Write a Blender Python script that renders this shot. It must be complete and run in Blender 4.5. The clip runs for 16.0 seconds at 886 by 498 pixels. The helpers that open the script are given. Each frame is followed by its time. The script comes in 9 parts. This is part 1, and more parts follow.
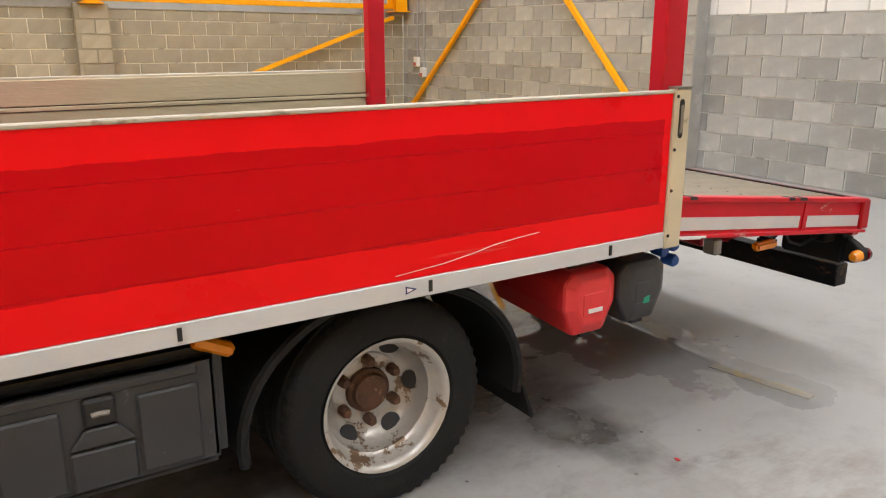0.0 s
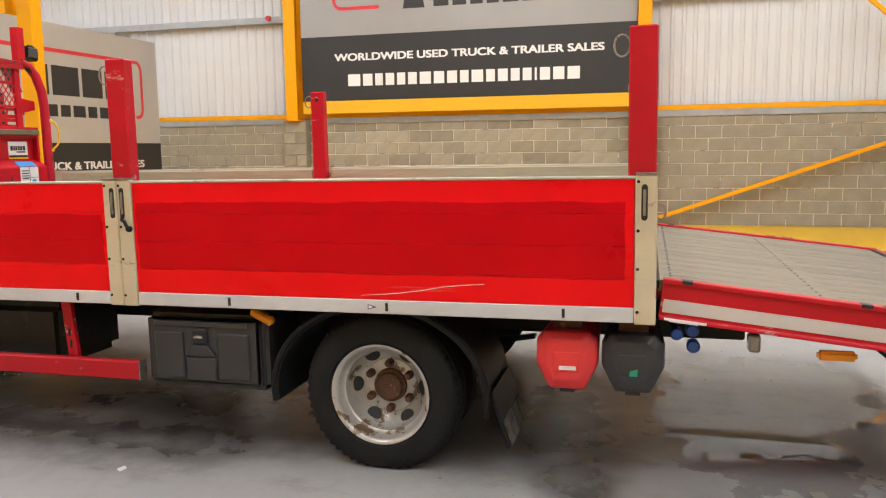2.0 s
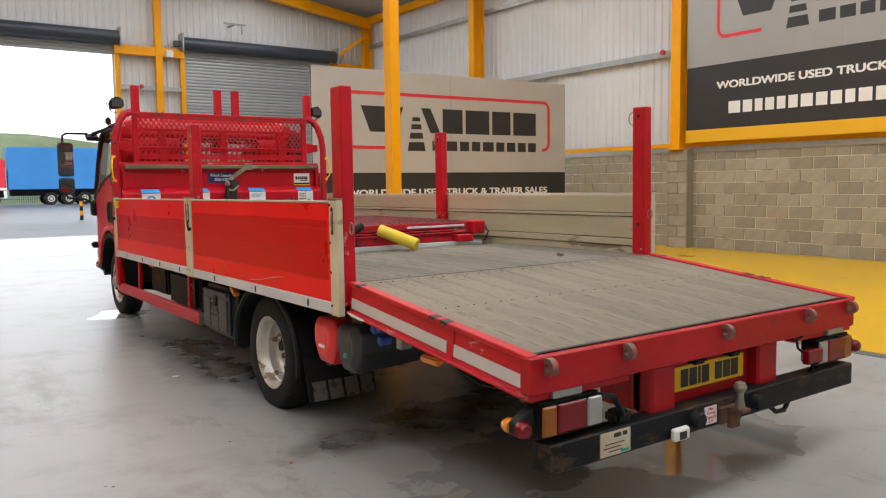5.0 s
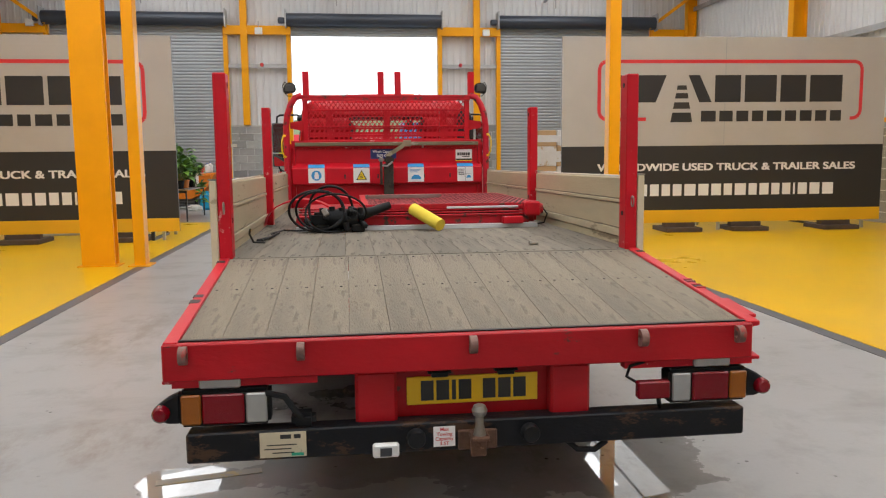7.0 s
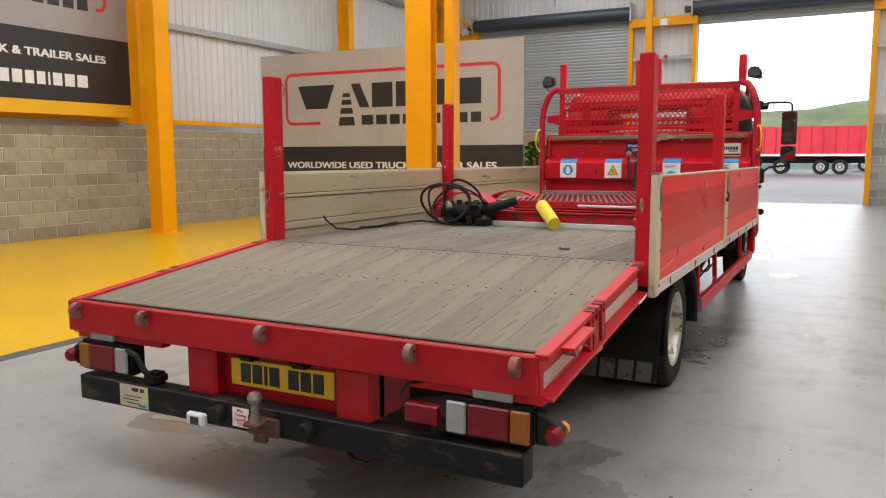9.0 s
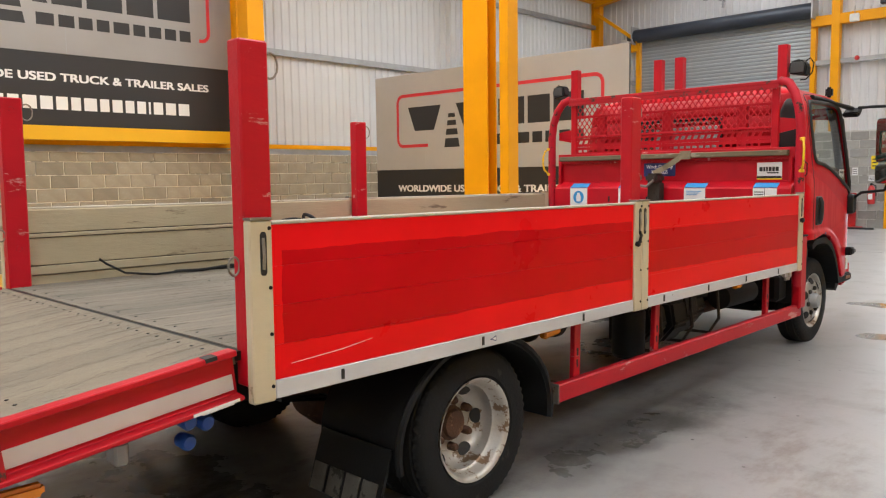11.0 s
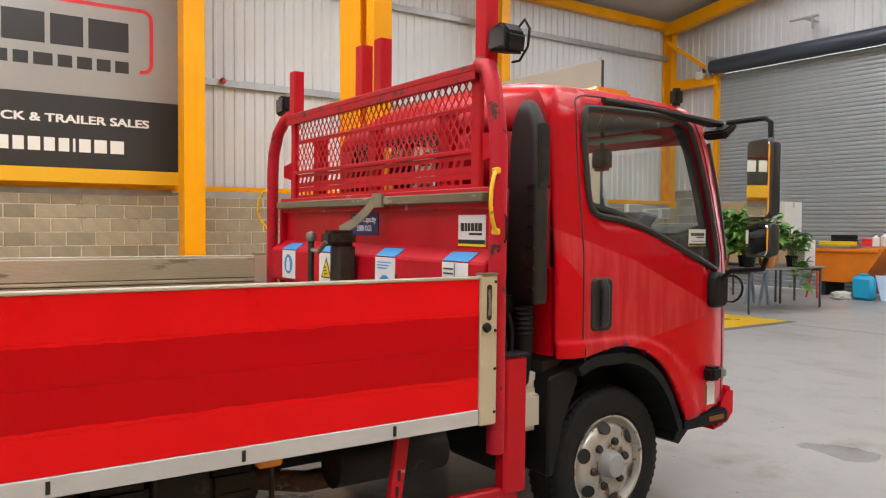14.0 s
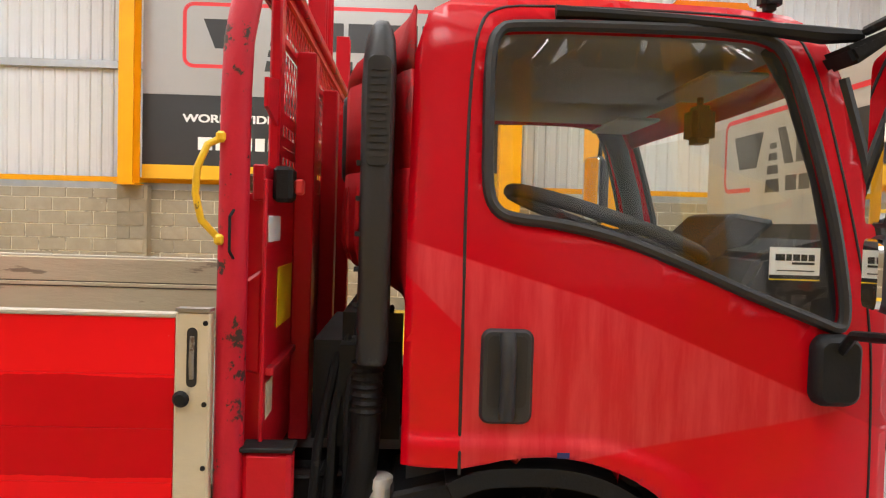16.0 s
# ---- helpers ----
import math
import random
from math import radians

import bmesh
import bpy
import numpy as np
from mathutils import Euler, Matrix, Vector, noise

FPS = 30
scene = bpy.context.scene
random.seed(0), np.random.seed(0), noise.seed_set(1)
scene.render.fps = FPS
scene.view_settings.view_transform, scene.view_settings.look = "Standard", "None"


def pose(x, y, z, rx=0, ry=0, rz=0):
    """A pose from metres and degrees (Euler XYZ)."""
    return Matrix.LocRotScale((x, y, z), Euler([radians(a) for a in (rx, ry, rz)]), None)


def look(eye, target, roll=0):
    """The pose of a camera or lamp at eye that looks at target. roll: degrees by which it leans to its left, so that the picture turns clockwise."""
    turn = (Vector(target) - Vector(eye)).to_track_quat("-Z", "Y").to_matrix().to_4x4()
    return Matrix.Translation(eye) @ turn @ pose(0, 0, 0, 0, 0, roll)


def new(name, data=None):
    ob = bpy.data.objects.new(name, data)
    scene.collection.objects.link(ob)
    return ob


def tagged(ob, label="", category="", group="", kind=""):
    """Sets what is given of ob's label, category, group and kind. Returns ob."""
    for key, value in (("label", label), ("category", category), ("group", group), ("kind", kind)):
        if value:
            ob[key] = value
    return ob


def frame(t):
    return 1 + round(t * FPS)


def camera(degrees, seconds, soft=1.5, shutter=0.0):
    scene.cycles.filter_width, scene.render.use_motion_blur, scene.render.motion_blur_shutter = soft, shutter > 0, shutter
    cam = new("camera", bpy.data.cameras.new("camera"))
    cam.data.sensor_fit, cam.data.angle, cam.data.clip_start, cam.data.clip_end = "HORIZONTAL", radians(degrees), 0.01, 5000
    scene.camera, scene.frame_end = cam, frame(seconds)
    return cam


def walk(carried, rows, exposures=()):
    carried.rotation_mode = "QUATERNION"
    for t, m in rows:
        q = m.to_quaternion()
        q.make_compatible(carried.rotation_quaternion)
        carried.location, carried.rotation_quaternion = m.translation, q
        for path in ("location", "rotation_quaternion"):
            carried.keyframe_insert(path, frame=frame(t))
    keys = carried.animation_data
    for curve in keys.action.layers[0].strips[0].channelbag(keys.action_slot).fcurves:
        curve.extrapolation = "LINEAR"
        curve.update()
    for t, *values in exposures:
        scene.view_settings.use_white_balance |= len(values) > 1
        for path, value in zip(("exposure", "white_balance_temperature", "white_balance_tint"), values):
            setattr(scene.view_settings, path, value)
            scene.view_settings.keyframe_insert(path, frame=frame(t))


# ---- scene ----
cam = camera(59.5, 16.0, soft=1.2)

PATH = [
    (0, (-3.105, 2.286, 1.493), (-1.478, 1.245, 0.976), 0.3),
    (0.5, (-3.47, 1.80, 1.48), (-1.675, 1.043, 1.042), 0.0),
    (1, (-3.796, 1.207, 1.441), (-1.859, 0.859, 1.081), -0.5),
    (1.5, (-4.074, 0.64, 1.454), (-2.098, 0.72, 1.152), -0.5),
    (2, (-4.267, 0.049, 1.444), (-2.349, 0.555, 1.187), -0.7),
    (2.5, (-4.371, -0.571, 1.442), (-2.574, 0.28, 1.228), -0.7),
    (3, (-4.355, -1.217, 1.447), (-2.697, -0.116, 1.251), -1.1),
    (3.5, (-4.192, -1.859, 1.442), (-2.661, -0.585, 1.26), -1.4),
    (3.7, (-4.092, -2.125, 1.409), (-2.61, -0.793, 1.24), -1.1),
    (5.8, (-2.046, -3.918, 1.439), (-1.176, -2.13, 1.229), -1.1),
    (6, (-1.8, -4.007, 1.457), (-1.017, -2.179, 1.238), -1.1),
    (6.5, (-1.148, -4.122, 1.447), (-0.616, -2.208, 1.219), -0.7),
    (7, (-0.467, -4.222, 1.445), (-0.228, -2.25, 1.211), -0.6),
    (7.5, (0.176, -4.193, 1.448), (0.103, -2.208, 1.211), -0.6),
    (8, (0.843, -4.175, 1.463), (0.431, -2.233, 1.224), -0.6),
    (8.2, (1.068, -4.138, 1.436), (0.547, -2.222, 1.199), -0.5),
    (10.3, (3.038, -2.231, 1.429), (1.729, -0.734, 1.21), -0.6),
    (10.5, (3.108, -1.969, 1.44), (1.774, -0.493, 1.234), -0.7),
    (11, (3.293, -1.301, 1.464), (1.912, 0.133, 1.278), -0.8),
    (11.5, (3.338, -0.618, 1.447), (1.923, 0.787, 1.284), -0.8),
    (12, (3.407, 0.063, 1.444), (1.96, 1.437, 1.304), -0.7),
    (12.5, (3.435, 0.768, 1.451), (1.952, 2.105, 1.332), -0.1),
    (13, (3.453, 1.488, 1.47), (1.932, 2.783, 1.38), 0.3),
    (13.5, (3.516, 2.193, 1.488), (1.943, 3.426, 1.412), 0.3),
    (14, (3.56, 2.904, 1.496), (1.919, 4.044, 1.434), 0.3),
    (14.5, (3.567, 3.584, 1.505), (1.834, 4.581, 1.45), 0.4),
    (15, (3.473, 4.225, 1.523), (1.63, 5.001, 1.464), 0.6),
    (15.5, (3.283, 4.786, 1.525), (1.342, 5.261, 1.463), 0.9),
    (16, (3.013, 5.263, 1.522), (1.016, 5.349, 1.455), 1.4),
]
walk(cam, [(t, look(eye, target, roll)) for t, eye, target, roll in PATH],
     exposures=[(0.0, 0.15), (2.5, 0.12), (3.5, 0.0), (6.0, -0.42), (6.5, -0.42), (7.0, -0.3), (8.0, -0.3), (10.5, -0.1), (13.5, -0.06), (14.5, 0.02), (15.0, 0.07), (16.0, 0.16)])

# ---- world and daylight ----
world = bpy.data.worlds.new("sky")
scene.world = world
world.use_nodes = True
wn = world.node_tree.nodes
wl = world.node_tree.links
sky = wn.new("ShaderNodeTexSky")
sky.sky_type = 'NISHITA'
sky.sun_disc = False
sky.sun_elevation = radians(48)
sky.sun_rotation = radians(203)
sky.dust_density = 1.0
wl.new(sky.outputs[0], wn["Background"].inputs[0])
wn["Background"].inputs[1].default_value = 0.15
sun_data = bpy.data.lights.new("sun", 'SUN')
sun_data.energy = 5.0
sun_data.angle = radians(14)
sun_data.color = (1.0, 0.97, 0.92)
sun = new("sun", sun_data)
sun.matrix_world = look((-25, -30, 50), (0, 30, 0))


def area(name, loc, target, sx, sy, watts, col=(1, 1, 1)):
    d = bpy.data.lights.new(name, 'AREA')
    d.shape = 'RECTANGLE'
    d.size, d.size_y, d.energy, d.color = sx, sy, watts, col
    ob = new(name, d)
    ob.matrix_world = look(loc, target)
    return ob


# daylight in the open doorway
area("doorway_daylight", (0.15, 20.95, 2.6), (0.15, 10, 1.0), 4.3, 5.0, 105, (0.80, 0.90, 1.0))
# daylight through the translucent rooflights
EAVE = 7.0


def roof_z(x):
    return EAVE + 0.12 + 1.66 * (1 - abs(x - 0.1) / 11.1)


ROOFLIGHTS = [(x, y) for y in (-3.0, 3.65, 10.4, 17.0) for x in (-6.6, -2.2, 2.4, 6.8)]
for lx, ly in ROOFLIGHTS:
    tilt = 0.15 if lx < 0 else -0.15
    area("rooflight_daylight", (lx, ly, roof_z(lx) - 0.06), (lx - 10 * tilt, ly, roof_z(lx) - 10), 2.4, 5.0,
         (206, 206, 100, 72)[int((ly + 3) / 6.6)] if abs(lx) < 3 else (345, 345, 310, 225)[int((ly + 3) / 6.6)], (0.965, 0.98, 1.0))


# ---- materials ----
def nodes_of(name):
    m = bpy.data.materials.new(name)
    m.use_nodes = True
    return m, m.node_tree.nodes, m.node_tree.links, m.node_tree.nodes["Principled BSDF"]


def scl(c, k):
    return tuple(min(1.0, v * k) for v in c[:3]) + (1.0,)


def noise_node(n, l, coord, scale, detail=4.0, rough=0.55, stretch=None):
    t = n.new("ShaderNodeTexNoise")
    t.inputs["Scale"].default_value = scale
    t.inputs["Detail"].default_value = detail
    t.inputs["Roughness"].default_value = rough
    if stretch:
        mp = n.new("ShaderNodeMapping")
        mp.inputs["Scale"].default_value = stretch
        l.new(coord, mp.inputs["Vector"])
        coord = mp.outputs[0]
    l.new(coord, t.inputs["Vector"])
    return t.outputs[0]


def ramp_node(n, l, fac, stops):
    r = n.new("ShaderNodeValToRGB")
    while len(r.color_ramp.elements) < len(stops):
        r.color_ramp.elements.new(0.5)
    for e, (p, c) in zip(r.color_ramp.elements, stops):
        e.position = p
        e.color = c if len(c) == 4 else (*c, 1.0)
    l.new(fac, r.inputs[0])
    return r.outputs[0]


def mixc(n, l, fac, a, b, mode='MIX'):
    m = n.new("ShaderNodeMix")
    m.data_type, m.blend_type = 'RGBA', mode
    for sock, v in ((m.inputs[0], fac), (m.inputs[6], a), (m.inputs[7], b)):
        if hasattr(v, "links"):
            l.new(v, sock)
        else:
            sock.default_value = v
    return m.outputs[2]


def mth(n, l, op, a, b=0.0, clamp=False):
    m = n.new("ShaderNodeMath")
    m.operation, m.use_clamp = op, clamp
    for sock, v in ((m.inputs[0], a), (m.inputs[1], b)):
        if hasattr(v, "links"):
            l.new(v, sock)
        else:
            sock.default_value = v
    return m.outputs[0]


def bump_to(n, l, b, height, strength, dist=0.01):
    u = n.new("ShaderNodeBump")
    u.inputs["Strength"].default_value = strength
    u.inputs["Distance"].default_value = dist
    l.new(height, u.inputs["Height"])
    l.new(u.outputs[0], b.inputs["Normal"])


def M(name, col, rough=0.5, metal=0.0, var=0.12, scale=3.0, fine=60.0, bump=0.12, worn=None, wear=0.62, rand=0.0,
      stretch=None, coat=0.0, wscale=9.0, spec=0.5):
    """Colour varied at two scales, with fine relief; worn: a second colour that shows through in chips and stains."""
    m, n, l, b = nodes_of(name)
    co = n.new("ShaderNodeTexCoord").outputs["Object"]
    big, small = noise_node(n, l, co, scale, 5.0, 0.6, stretch), noise_node(n, l, co, fine, 3.0, 0.6, stretch)
    c = ramp_node(n, l, big, [(0.3, scl(col, 1 - var)), (0.7, scl(col, 1 + var))])
    c = mixc(n, l, mth(n, l, 'MULTIPLY', small, 0.35), c, scl(col, 1 - 1.4 * var))
    if worn:
        w = noise_node(n, l, co, wscale, 8.0, 0.72, stretch)
        c = mixc(n, l, ramp_node(n, l, w, [(wear, (0, 0, 0)), (wear + 0.03, (1, 1, 1))]), c, (*worn, 1.0))
    if rand:
        oi = n.new("ShaderNodeObjectInfo").outputs["Random"]
        hs = n.new("ShaderNodeHueSaturation")
        l.new(c, hs.inputs["Color"])
        l.new(mth(n, l, 'ADD', mth(n, l, 'MULTIPLY', oi, 2 * rand), 1 - rand), hs.inputs["Value"])
        c = hs.outputs[0]
    l.new(c, b.inputs["Base Color"])
    l.new(mth(n, l, 'ADD', mth(n, l, 'MULTIPLY', big, 0.16), rough - 0.08, True), b.inputs["Roughness"])
    b.inputs["Metallic"].default_value = metal
    b.inputs["Specular IOR Level"].default_value = spec
    if coat:
        b.inputs["Coat Weight"].default_value = coat
        b.inputs["Coat Roughness"].default_value = 0.03
    if bump:
        bump_to(n, l, b, small, bump)
    return m


def glow(name, col, strength):
    m, n, l, b = nodes_of(name)
    b.inputs["Base Color"].default_value = (*col, 1)
    b.inputs["Emission Color"].default_value = (*col, 1)
    b.inputs["Emission Strength"].default_value = strength
    return m


def thin_glass(name, tint):
    m, n, l, b = nodes_of(name)
    tr = n.new("ShaderNodeBsdfTransparent")
    tr.inputs[0].default_value = (*tint, 1)
    gl = n.new("ShaderNodeBsdfGlossy")
    gl.inputs["Roughness"].default_value = 0.02
    fr = n.new("ShaderNodeLayerWeight")
    fr.inputs["Blend"].default_value = 0.5
    mx = n.new("ShaderNodeMixShader")
    l.new(mth(n, l, 'ADD', mth(n, l, 'MULTIPLY', mth(n, l, 'POWER', fr.outputs["Facing"], 4.0), 0.8), 0.07, True), mx.inputs[0])
    l.new(tr.outputs[0], mx.inputs[1])
    l.new(gl.outputs[0], mx.inputs[2])
    l.new(mx.outputs[0], n["Material Output"].inputs[0])
    return m


# the concrete floor: worn grey paint, oil stains, tyre marks and puddles
def floor_material():
    m, n, l, b = nodes_of("worn_grey_floor_paint")
    co = n.new("ShaderNodeTexCoord").outputs["Object"]
    big, mid, fine = noise_node(n, l, co, 0.35, 6), noise_node(n, l, co, 2.2, 8, 0.68), noise_node(n, l, co, 45, 4)
    c = ramp_node(n, l, big, [(0.3, (0.295, 0.293, 0.29)), (0.7, (0.37, 0.368, 0.363))])
    c = mixc(n, l, ramp_node(n, l, mid, [(0.52, (0, 0, 0)), (0.74, (0.5, 0.5, 0.5))]), c, (0.15, 0.138, 0.12, 1))
    c = mixc(n, l, mth(n, l, 'MULTIPLY', fine, 0.3), c, (0.25, 0.25, 0.24, 1))
    streak = noise_node(n, l, co, 0.9, 6, 0.6, (0.6, 1.6, 1.0))
    c = mixc(n, l, ramp_node(n, l, streak, [(0.55, (0, 0, 0)), (0.75, (0.45, 0.45, 0.45))]), c, (0.115, 0.10, 0.085, 1))
    # small black spots of oil
    vo = n.new("ShaderNodeTexVoronoi")
    vo.inputs["Scale"].default_value = 6.5
    l.new(co, vo.inputs["Vector"])
    spot = ramp_node(n, l, vo.outputs["Distance"], [(0.04, (1, 1, 1)), (0.075, (0, 0, 0))])
    gate = ramp_node(n, l, noise_node(n, l, co, 0.9, 3), [(0.46, (0, 0, 0)), (0.56, (1, 1, 1))])
    c = mixc(n, l, mixc(n, l, 1.0, spot, gate, 'MULTIPLY'), c, (0.03, 0.027, 0.025, 1))

    def blob(cx, cy, rx, ry):
        mp = n.new("ShaderNodeMapping")
        mp.inputs["Location"].default_value = (-cx / rx, -cy / ry, 0)
        mp.inputs["Scale"].default_value = (1 / rx, 1 / ry, 0)
        l.new(co, mp.inputs["Vector"])
        ln = n.new("ShaderNodeVectorMath")
        ln.operation = 'LENGTH'
        l.new(mp.outputs[0], ln.inputs[0])
        return mth(n, l, 'SUBTRACT', 1.0, ln.outputs["Value"])

    edge = noise_node(n, l, co, 1.6, 7, 0.62)
    wob = mth(n, l, 'MULTIPLY', mth(n, l, 'SUBTRACT', edge, 0.5), 2.2)

    def patch(blobs, soft):
        best = None
        for bl in blobs:
            v = blob(*bl)
            best = v if best is None else mth(n, l, 'MAXIMUM', best, v)
        v = mth(n, l, 'ADD', best, wob)
        return ramp_node(n, l, v, [(0.12, (0, 0, 0)), (0.12 + soft, (1, 1, 1))])

    # wet dirt under and behind the vehicle, with its shade painted in
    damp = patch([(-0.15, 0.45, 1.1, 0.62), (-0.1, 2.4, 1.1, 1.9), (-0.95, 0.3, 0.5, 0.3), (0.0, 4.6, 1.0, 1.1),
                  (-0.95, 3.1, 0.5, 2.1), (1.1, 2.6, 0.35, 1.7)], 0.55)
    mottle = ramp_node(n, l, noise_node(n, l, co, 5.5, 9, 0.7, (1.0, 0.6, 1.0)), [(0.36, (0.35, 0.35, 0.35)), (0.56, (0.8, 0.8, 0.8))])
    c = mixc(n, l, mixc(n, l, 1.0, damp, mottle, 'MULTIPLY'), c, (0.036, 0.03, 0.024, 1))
    # brown drips and tyre grime round the vehicle
    grime = mixc(n, l, 1.0, patch([(0.0, 1.5, 2.6, 4.2)], 0.9), ramp_node(n, l, noise_node(n, l, co, 3.2, 9, 0.72, (1.0, 0.45, 1.0)), [(0.53, (0, 0, 0)), (0.64, (0.75, 0.75, 0.75))]), 'MULTIPLY')
    c = mixc(n, l, grime, c, (0.075, 0.062, 0.048, 1))
    rustw = mixc(n, l, 1.0, patch([(1.4, 6.2, 0.4, 0.35), (0.85, 7.3, 0.5, 0.4), (0.8, 8.2, 0.5, 0.35), (2.2, 4.6, 0.5, 1.3), (1.9, 2.6, 0.45, 1.6), (2.7, 9.6, 0.6, 0.9), (-2.3, 2.6, 0.5, 1.8), (-1.9, -0.2, 0.8, 0.5)], 0.5), ramp_node(n, l, noise_node(n, l, co, 2.6, 8, 0.7, (1.5, 0.6, 1.0)), [(0.45, (0, 0, 0)), (0.62, (0.6, 0.6, 0.6))]), 'MULTIPLY')
    c = mixc(n, l, rustw, c, (0.155, 0.125, 0.09, 1))
    wet = patch([(-0.05, -0.5, 0.95, 0.58), (0.5, -0.7, 0.85, 0.65), (-0.45, -0.5, 0.75, 0.5), (0.85, -1.0, 0.35, 0.22),
                 (-1.2, -0.74, 0.4, 0.2), (-1.0, 5.6, 0.35, 0.35), (1.35, 6.2, 0.2, 0.18), (0.85, 8.0, 0.3, 0.2)], 0.11)
    c = mixc(n, l, mth(n, l, 'MULTIPLY', wet, 0.2), c, (0.08, 0.072, 0.063, 1))
    l.new(c, b.inputs["Base Color"])
    r = mth(n, l, 'ADD', mth(n, l, 'ADD', mth(n, l, 'MULTIPLY', mid, 0.1), mth(n, l, 'MULTIPLY', big, 0.16)), 0.23)
    r = mth(n, l, 'MULTIPLY', r, mth(n, l, 'SUBTRACT', 1.0, mth(n, l, 'MULTIPLY', wet, 0.985)), True)
    r = mth(n, l, 'MULTIPLY', r, mth(n, l, 'SUBTRACT', 1.0, mth(n, l, 'MULTIPLY', damp, 0.25)), True)
    l.new(r, b.inputs["Roughness"])
    u = n.new("ShaderNodeBump")
    u.inputs["Distance"].default_value = 0.004
    l.new(mth(n, l, 'MULTIPLY', mth(n, l, 'SUBTRACT', 1.0, wet), 0.18), u.inputs["Strength"])
    l.new(mth(n, l, 'ADD', mid, mth(n, l, 'MULTIPLY', fine, 0.5)), u.inputs["Height"])
    l.new(u.outputs[0], b.inputs["Normal"])
    b.inputs["Coat Weight"].default_value = 0.0
    return m


FLOOR = floor_material()
YELLOW_FLOOR = M("yellow_floor_paint", (0.74, 0.43, 0.004), 0.3, 0, 0.1, 0.6, 30, 0.06, (0.60, 0.35, 0.01), 0.66, wscale=1.5)
LINE = M("dark_grey_floor_line", (0.10, 0.10, 0.105), 0.4, 0, 0.15, 2, 40, 0.05)
FADED_LINE = M("faded_yellow_line", (0.36, 0.28, 0.14), 0.5, 0, 0.25, 4, 30, 0.05, (0.27, 0.25, 0.21), 0.44, wscale=9)
BLOCK = M("concrete_block", (0.32, 0.283, 0.218), 0.9, 0, 0.14, 5, 70, 0.5, (0.36, 0.33, 0.27), 0.62, rand=0.2, wscale=3)
BLOCK_GREY = M("grey_concrete_block", (0.335, 0.326, 0.304), 0.9, 0, 0.14, 5, 70, 0.5, (0.40, 0.39, 0.37), 0.6, rand=0.24, wscale=3)
BLOCK_WHITE = M("white_painted_block", (0.72, 0.71, 0.69), 0.75, 0, 0.06, 3, 60, 0.4, rand=0.05)
MORTAR_GREY = M("grey_mortar", (0.56, 0.55, 0.52), 0.95, 0, 0.15, 2.5, 50, 0.4, (0.30, 0.29, 0.27), 0.56, wscale=2.0)
MORTAR = M("pale_mortar", (0.72, 0.67, 0.55), 0.95, 0, 0.18, 2.5, 50, 0.4, (0.33, 0.30, 0.25), 0.56, wscale=2.0)
CLAD = M("white_cladding", (0.64, 0.65, 0.665), 0.45, 0, 0.05, 0.8, 25, 0.03, (0.55, 0.55, 0.54), 0.68, wscale=0.8)
STEEL_Y = M("orange_yellow_steel_paint", (0.86, 0.37, 0.002), 0.38, 0, 0.08, 1.2, 30, 0.05, (0.55, 0.25, 0.02), 0.7, wscale=5, spec=0.25)
SIGN_Y = M("yellow_sign_base", (0.80, 0.44, 0.012), 0.45, 0, 0.05, 1, 30, 0.03)
GALV = M("galvanised_steel", (0.42, 0.43, 0.44), 0.42, 0.6, 0.15, 4, 50, 0.08)
SHUTTER = M("grey_shutter_slat", (0.36, 0.385, 0.40), 0.42, 0.25, 0.06, 1.0, 40, 0.04, rand=0.05)
HOUSING = M("dark_blue_grey_steel", (0.045, 0.055, 0.075), 0.4, 0.2, 0.15, 1, 30, 0.04)
SILVER = M("silver_sign_vinyl", (0.35, 0.343, 0.333), 0.38, 0.25, 0.05, 0.7, 20, 0.02, stretch=(1, 1, 6))
# copy of the sign silver, its colour brightened where too little light falls
SILVER_BRIGHT = M("brightened_silver_vinyl", (0.47, 0.455, 0.43), 0.5, 0.05, 0.06, 0.9, 20, 0.03, stretch=(1, 1, 6))
SIGN_DARK = M("charcoal_sign_vinyl", (0.026, 0.026, 0.027), 0.45, 0, 0.1, 0.8, 20, 0.02)
SIGN_WHITE = M("white_sign_lettering", (0.80, 0.80, 0.79), 0.5, 0, 0.02, 1, 20, 0.0)
SIGN_RED = M("red_sign_line", (0.70, 0.035, 0.045), 0.45, 0, 0.05, 1, 20, 0.0)
ROOF = M("pale_roof_sheet", (0.42, 0.42, 0.43), 0.6, 0, 0.06, 0.5, 20, 0.03)
LAMP_GLOW = glow("translucent_rooflight", (0.97, 0.985, 1.0), 2.0)
BLACK_PL = M("black_plastic", (0.011, 0.0115, 0.0125), 0.55, 0, 0.2, 6, 90, 0.15, (0.032, 0.032, 0.032), 0.66, spec=0.22)
GREY_PL = M("grey_plastic_fitting", (0.35, 0.36, 0.37), 0.5, 0, 0.08)
WHITE_PL = M("white_plastic", (0.75, 0.75, 0.73), 0.45, 0, 0.05)


# ---- mesh helpers ----
def box(bm, x0, x1, y0, y1, z0, z1, m=None):
    v = [bm.verts.new((x, y, z)) for x in (x0, x1) for y in (y0, y1) for z in (z0, z1)]
    for f in ((0, 1, 3, 2), (4, 6, 7, 5), (0, 4, 5, 1), (2, 3, 7, 6), (0, 2, 6, 4), (1, 5, 7, 3)):
        bm.faces.new([v[i] for i in f])
    if m is not None:
        for q in v:
            q.co = m @ q.co
    return v


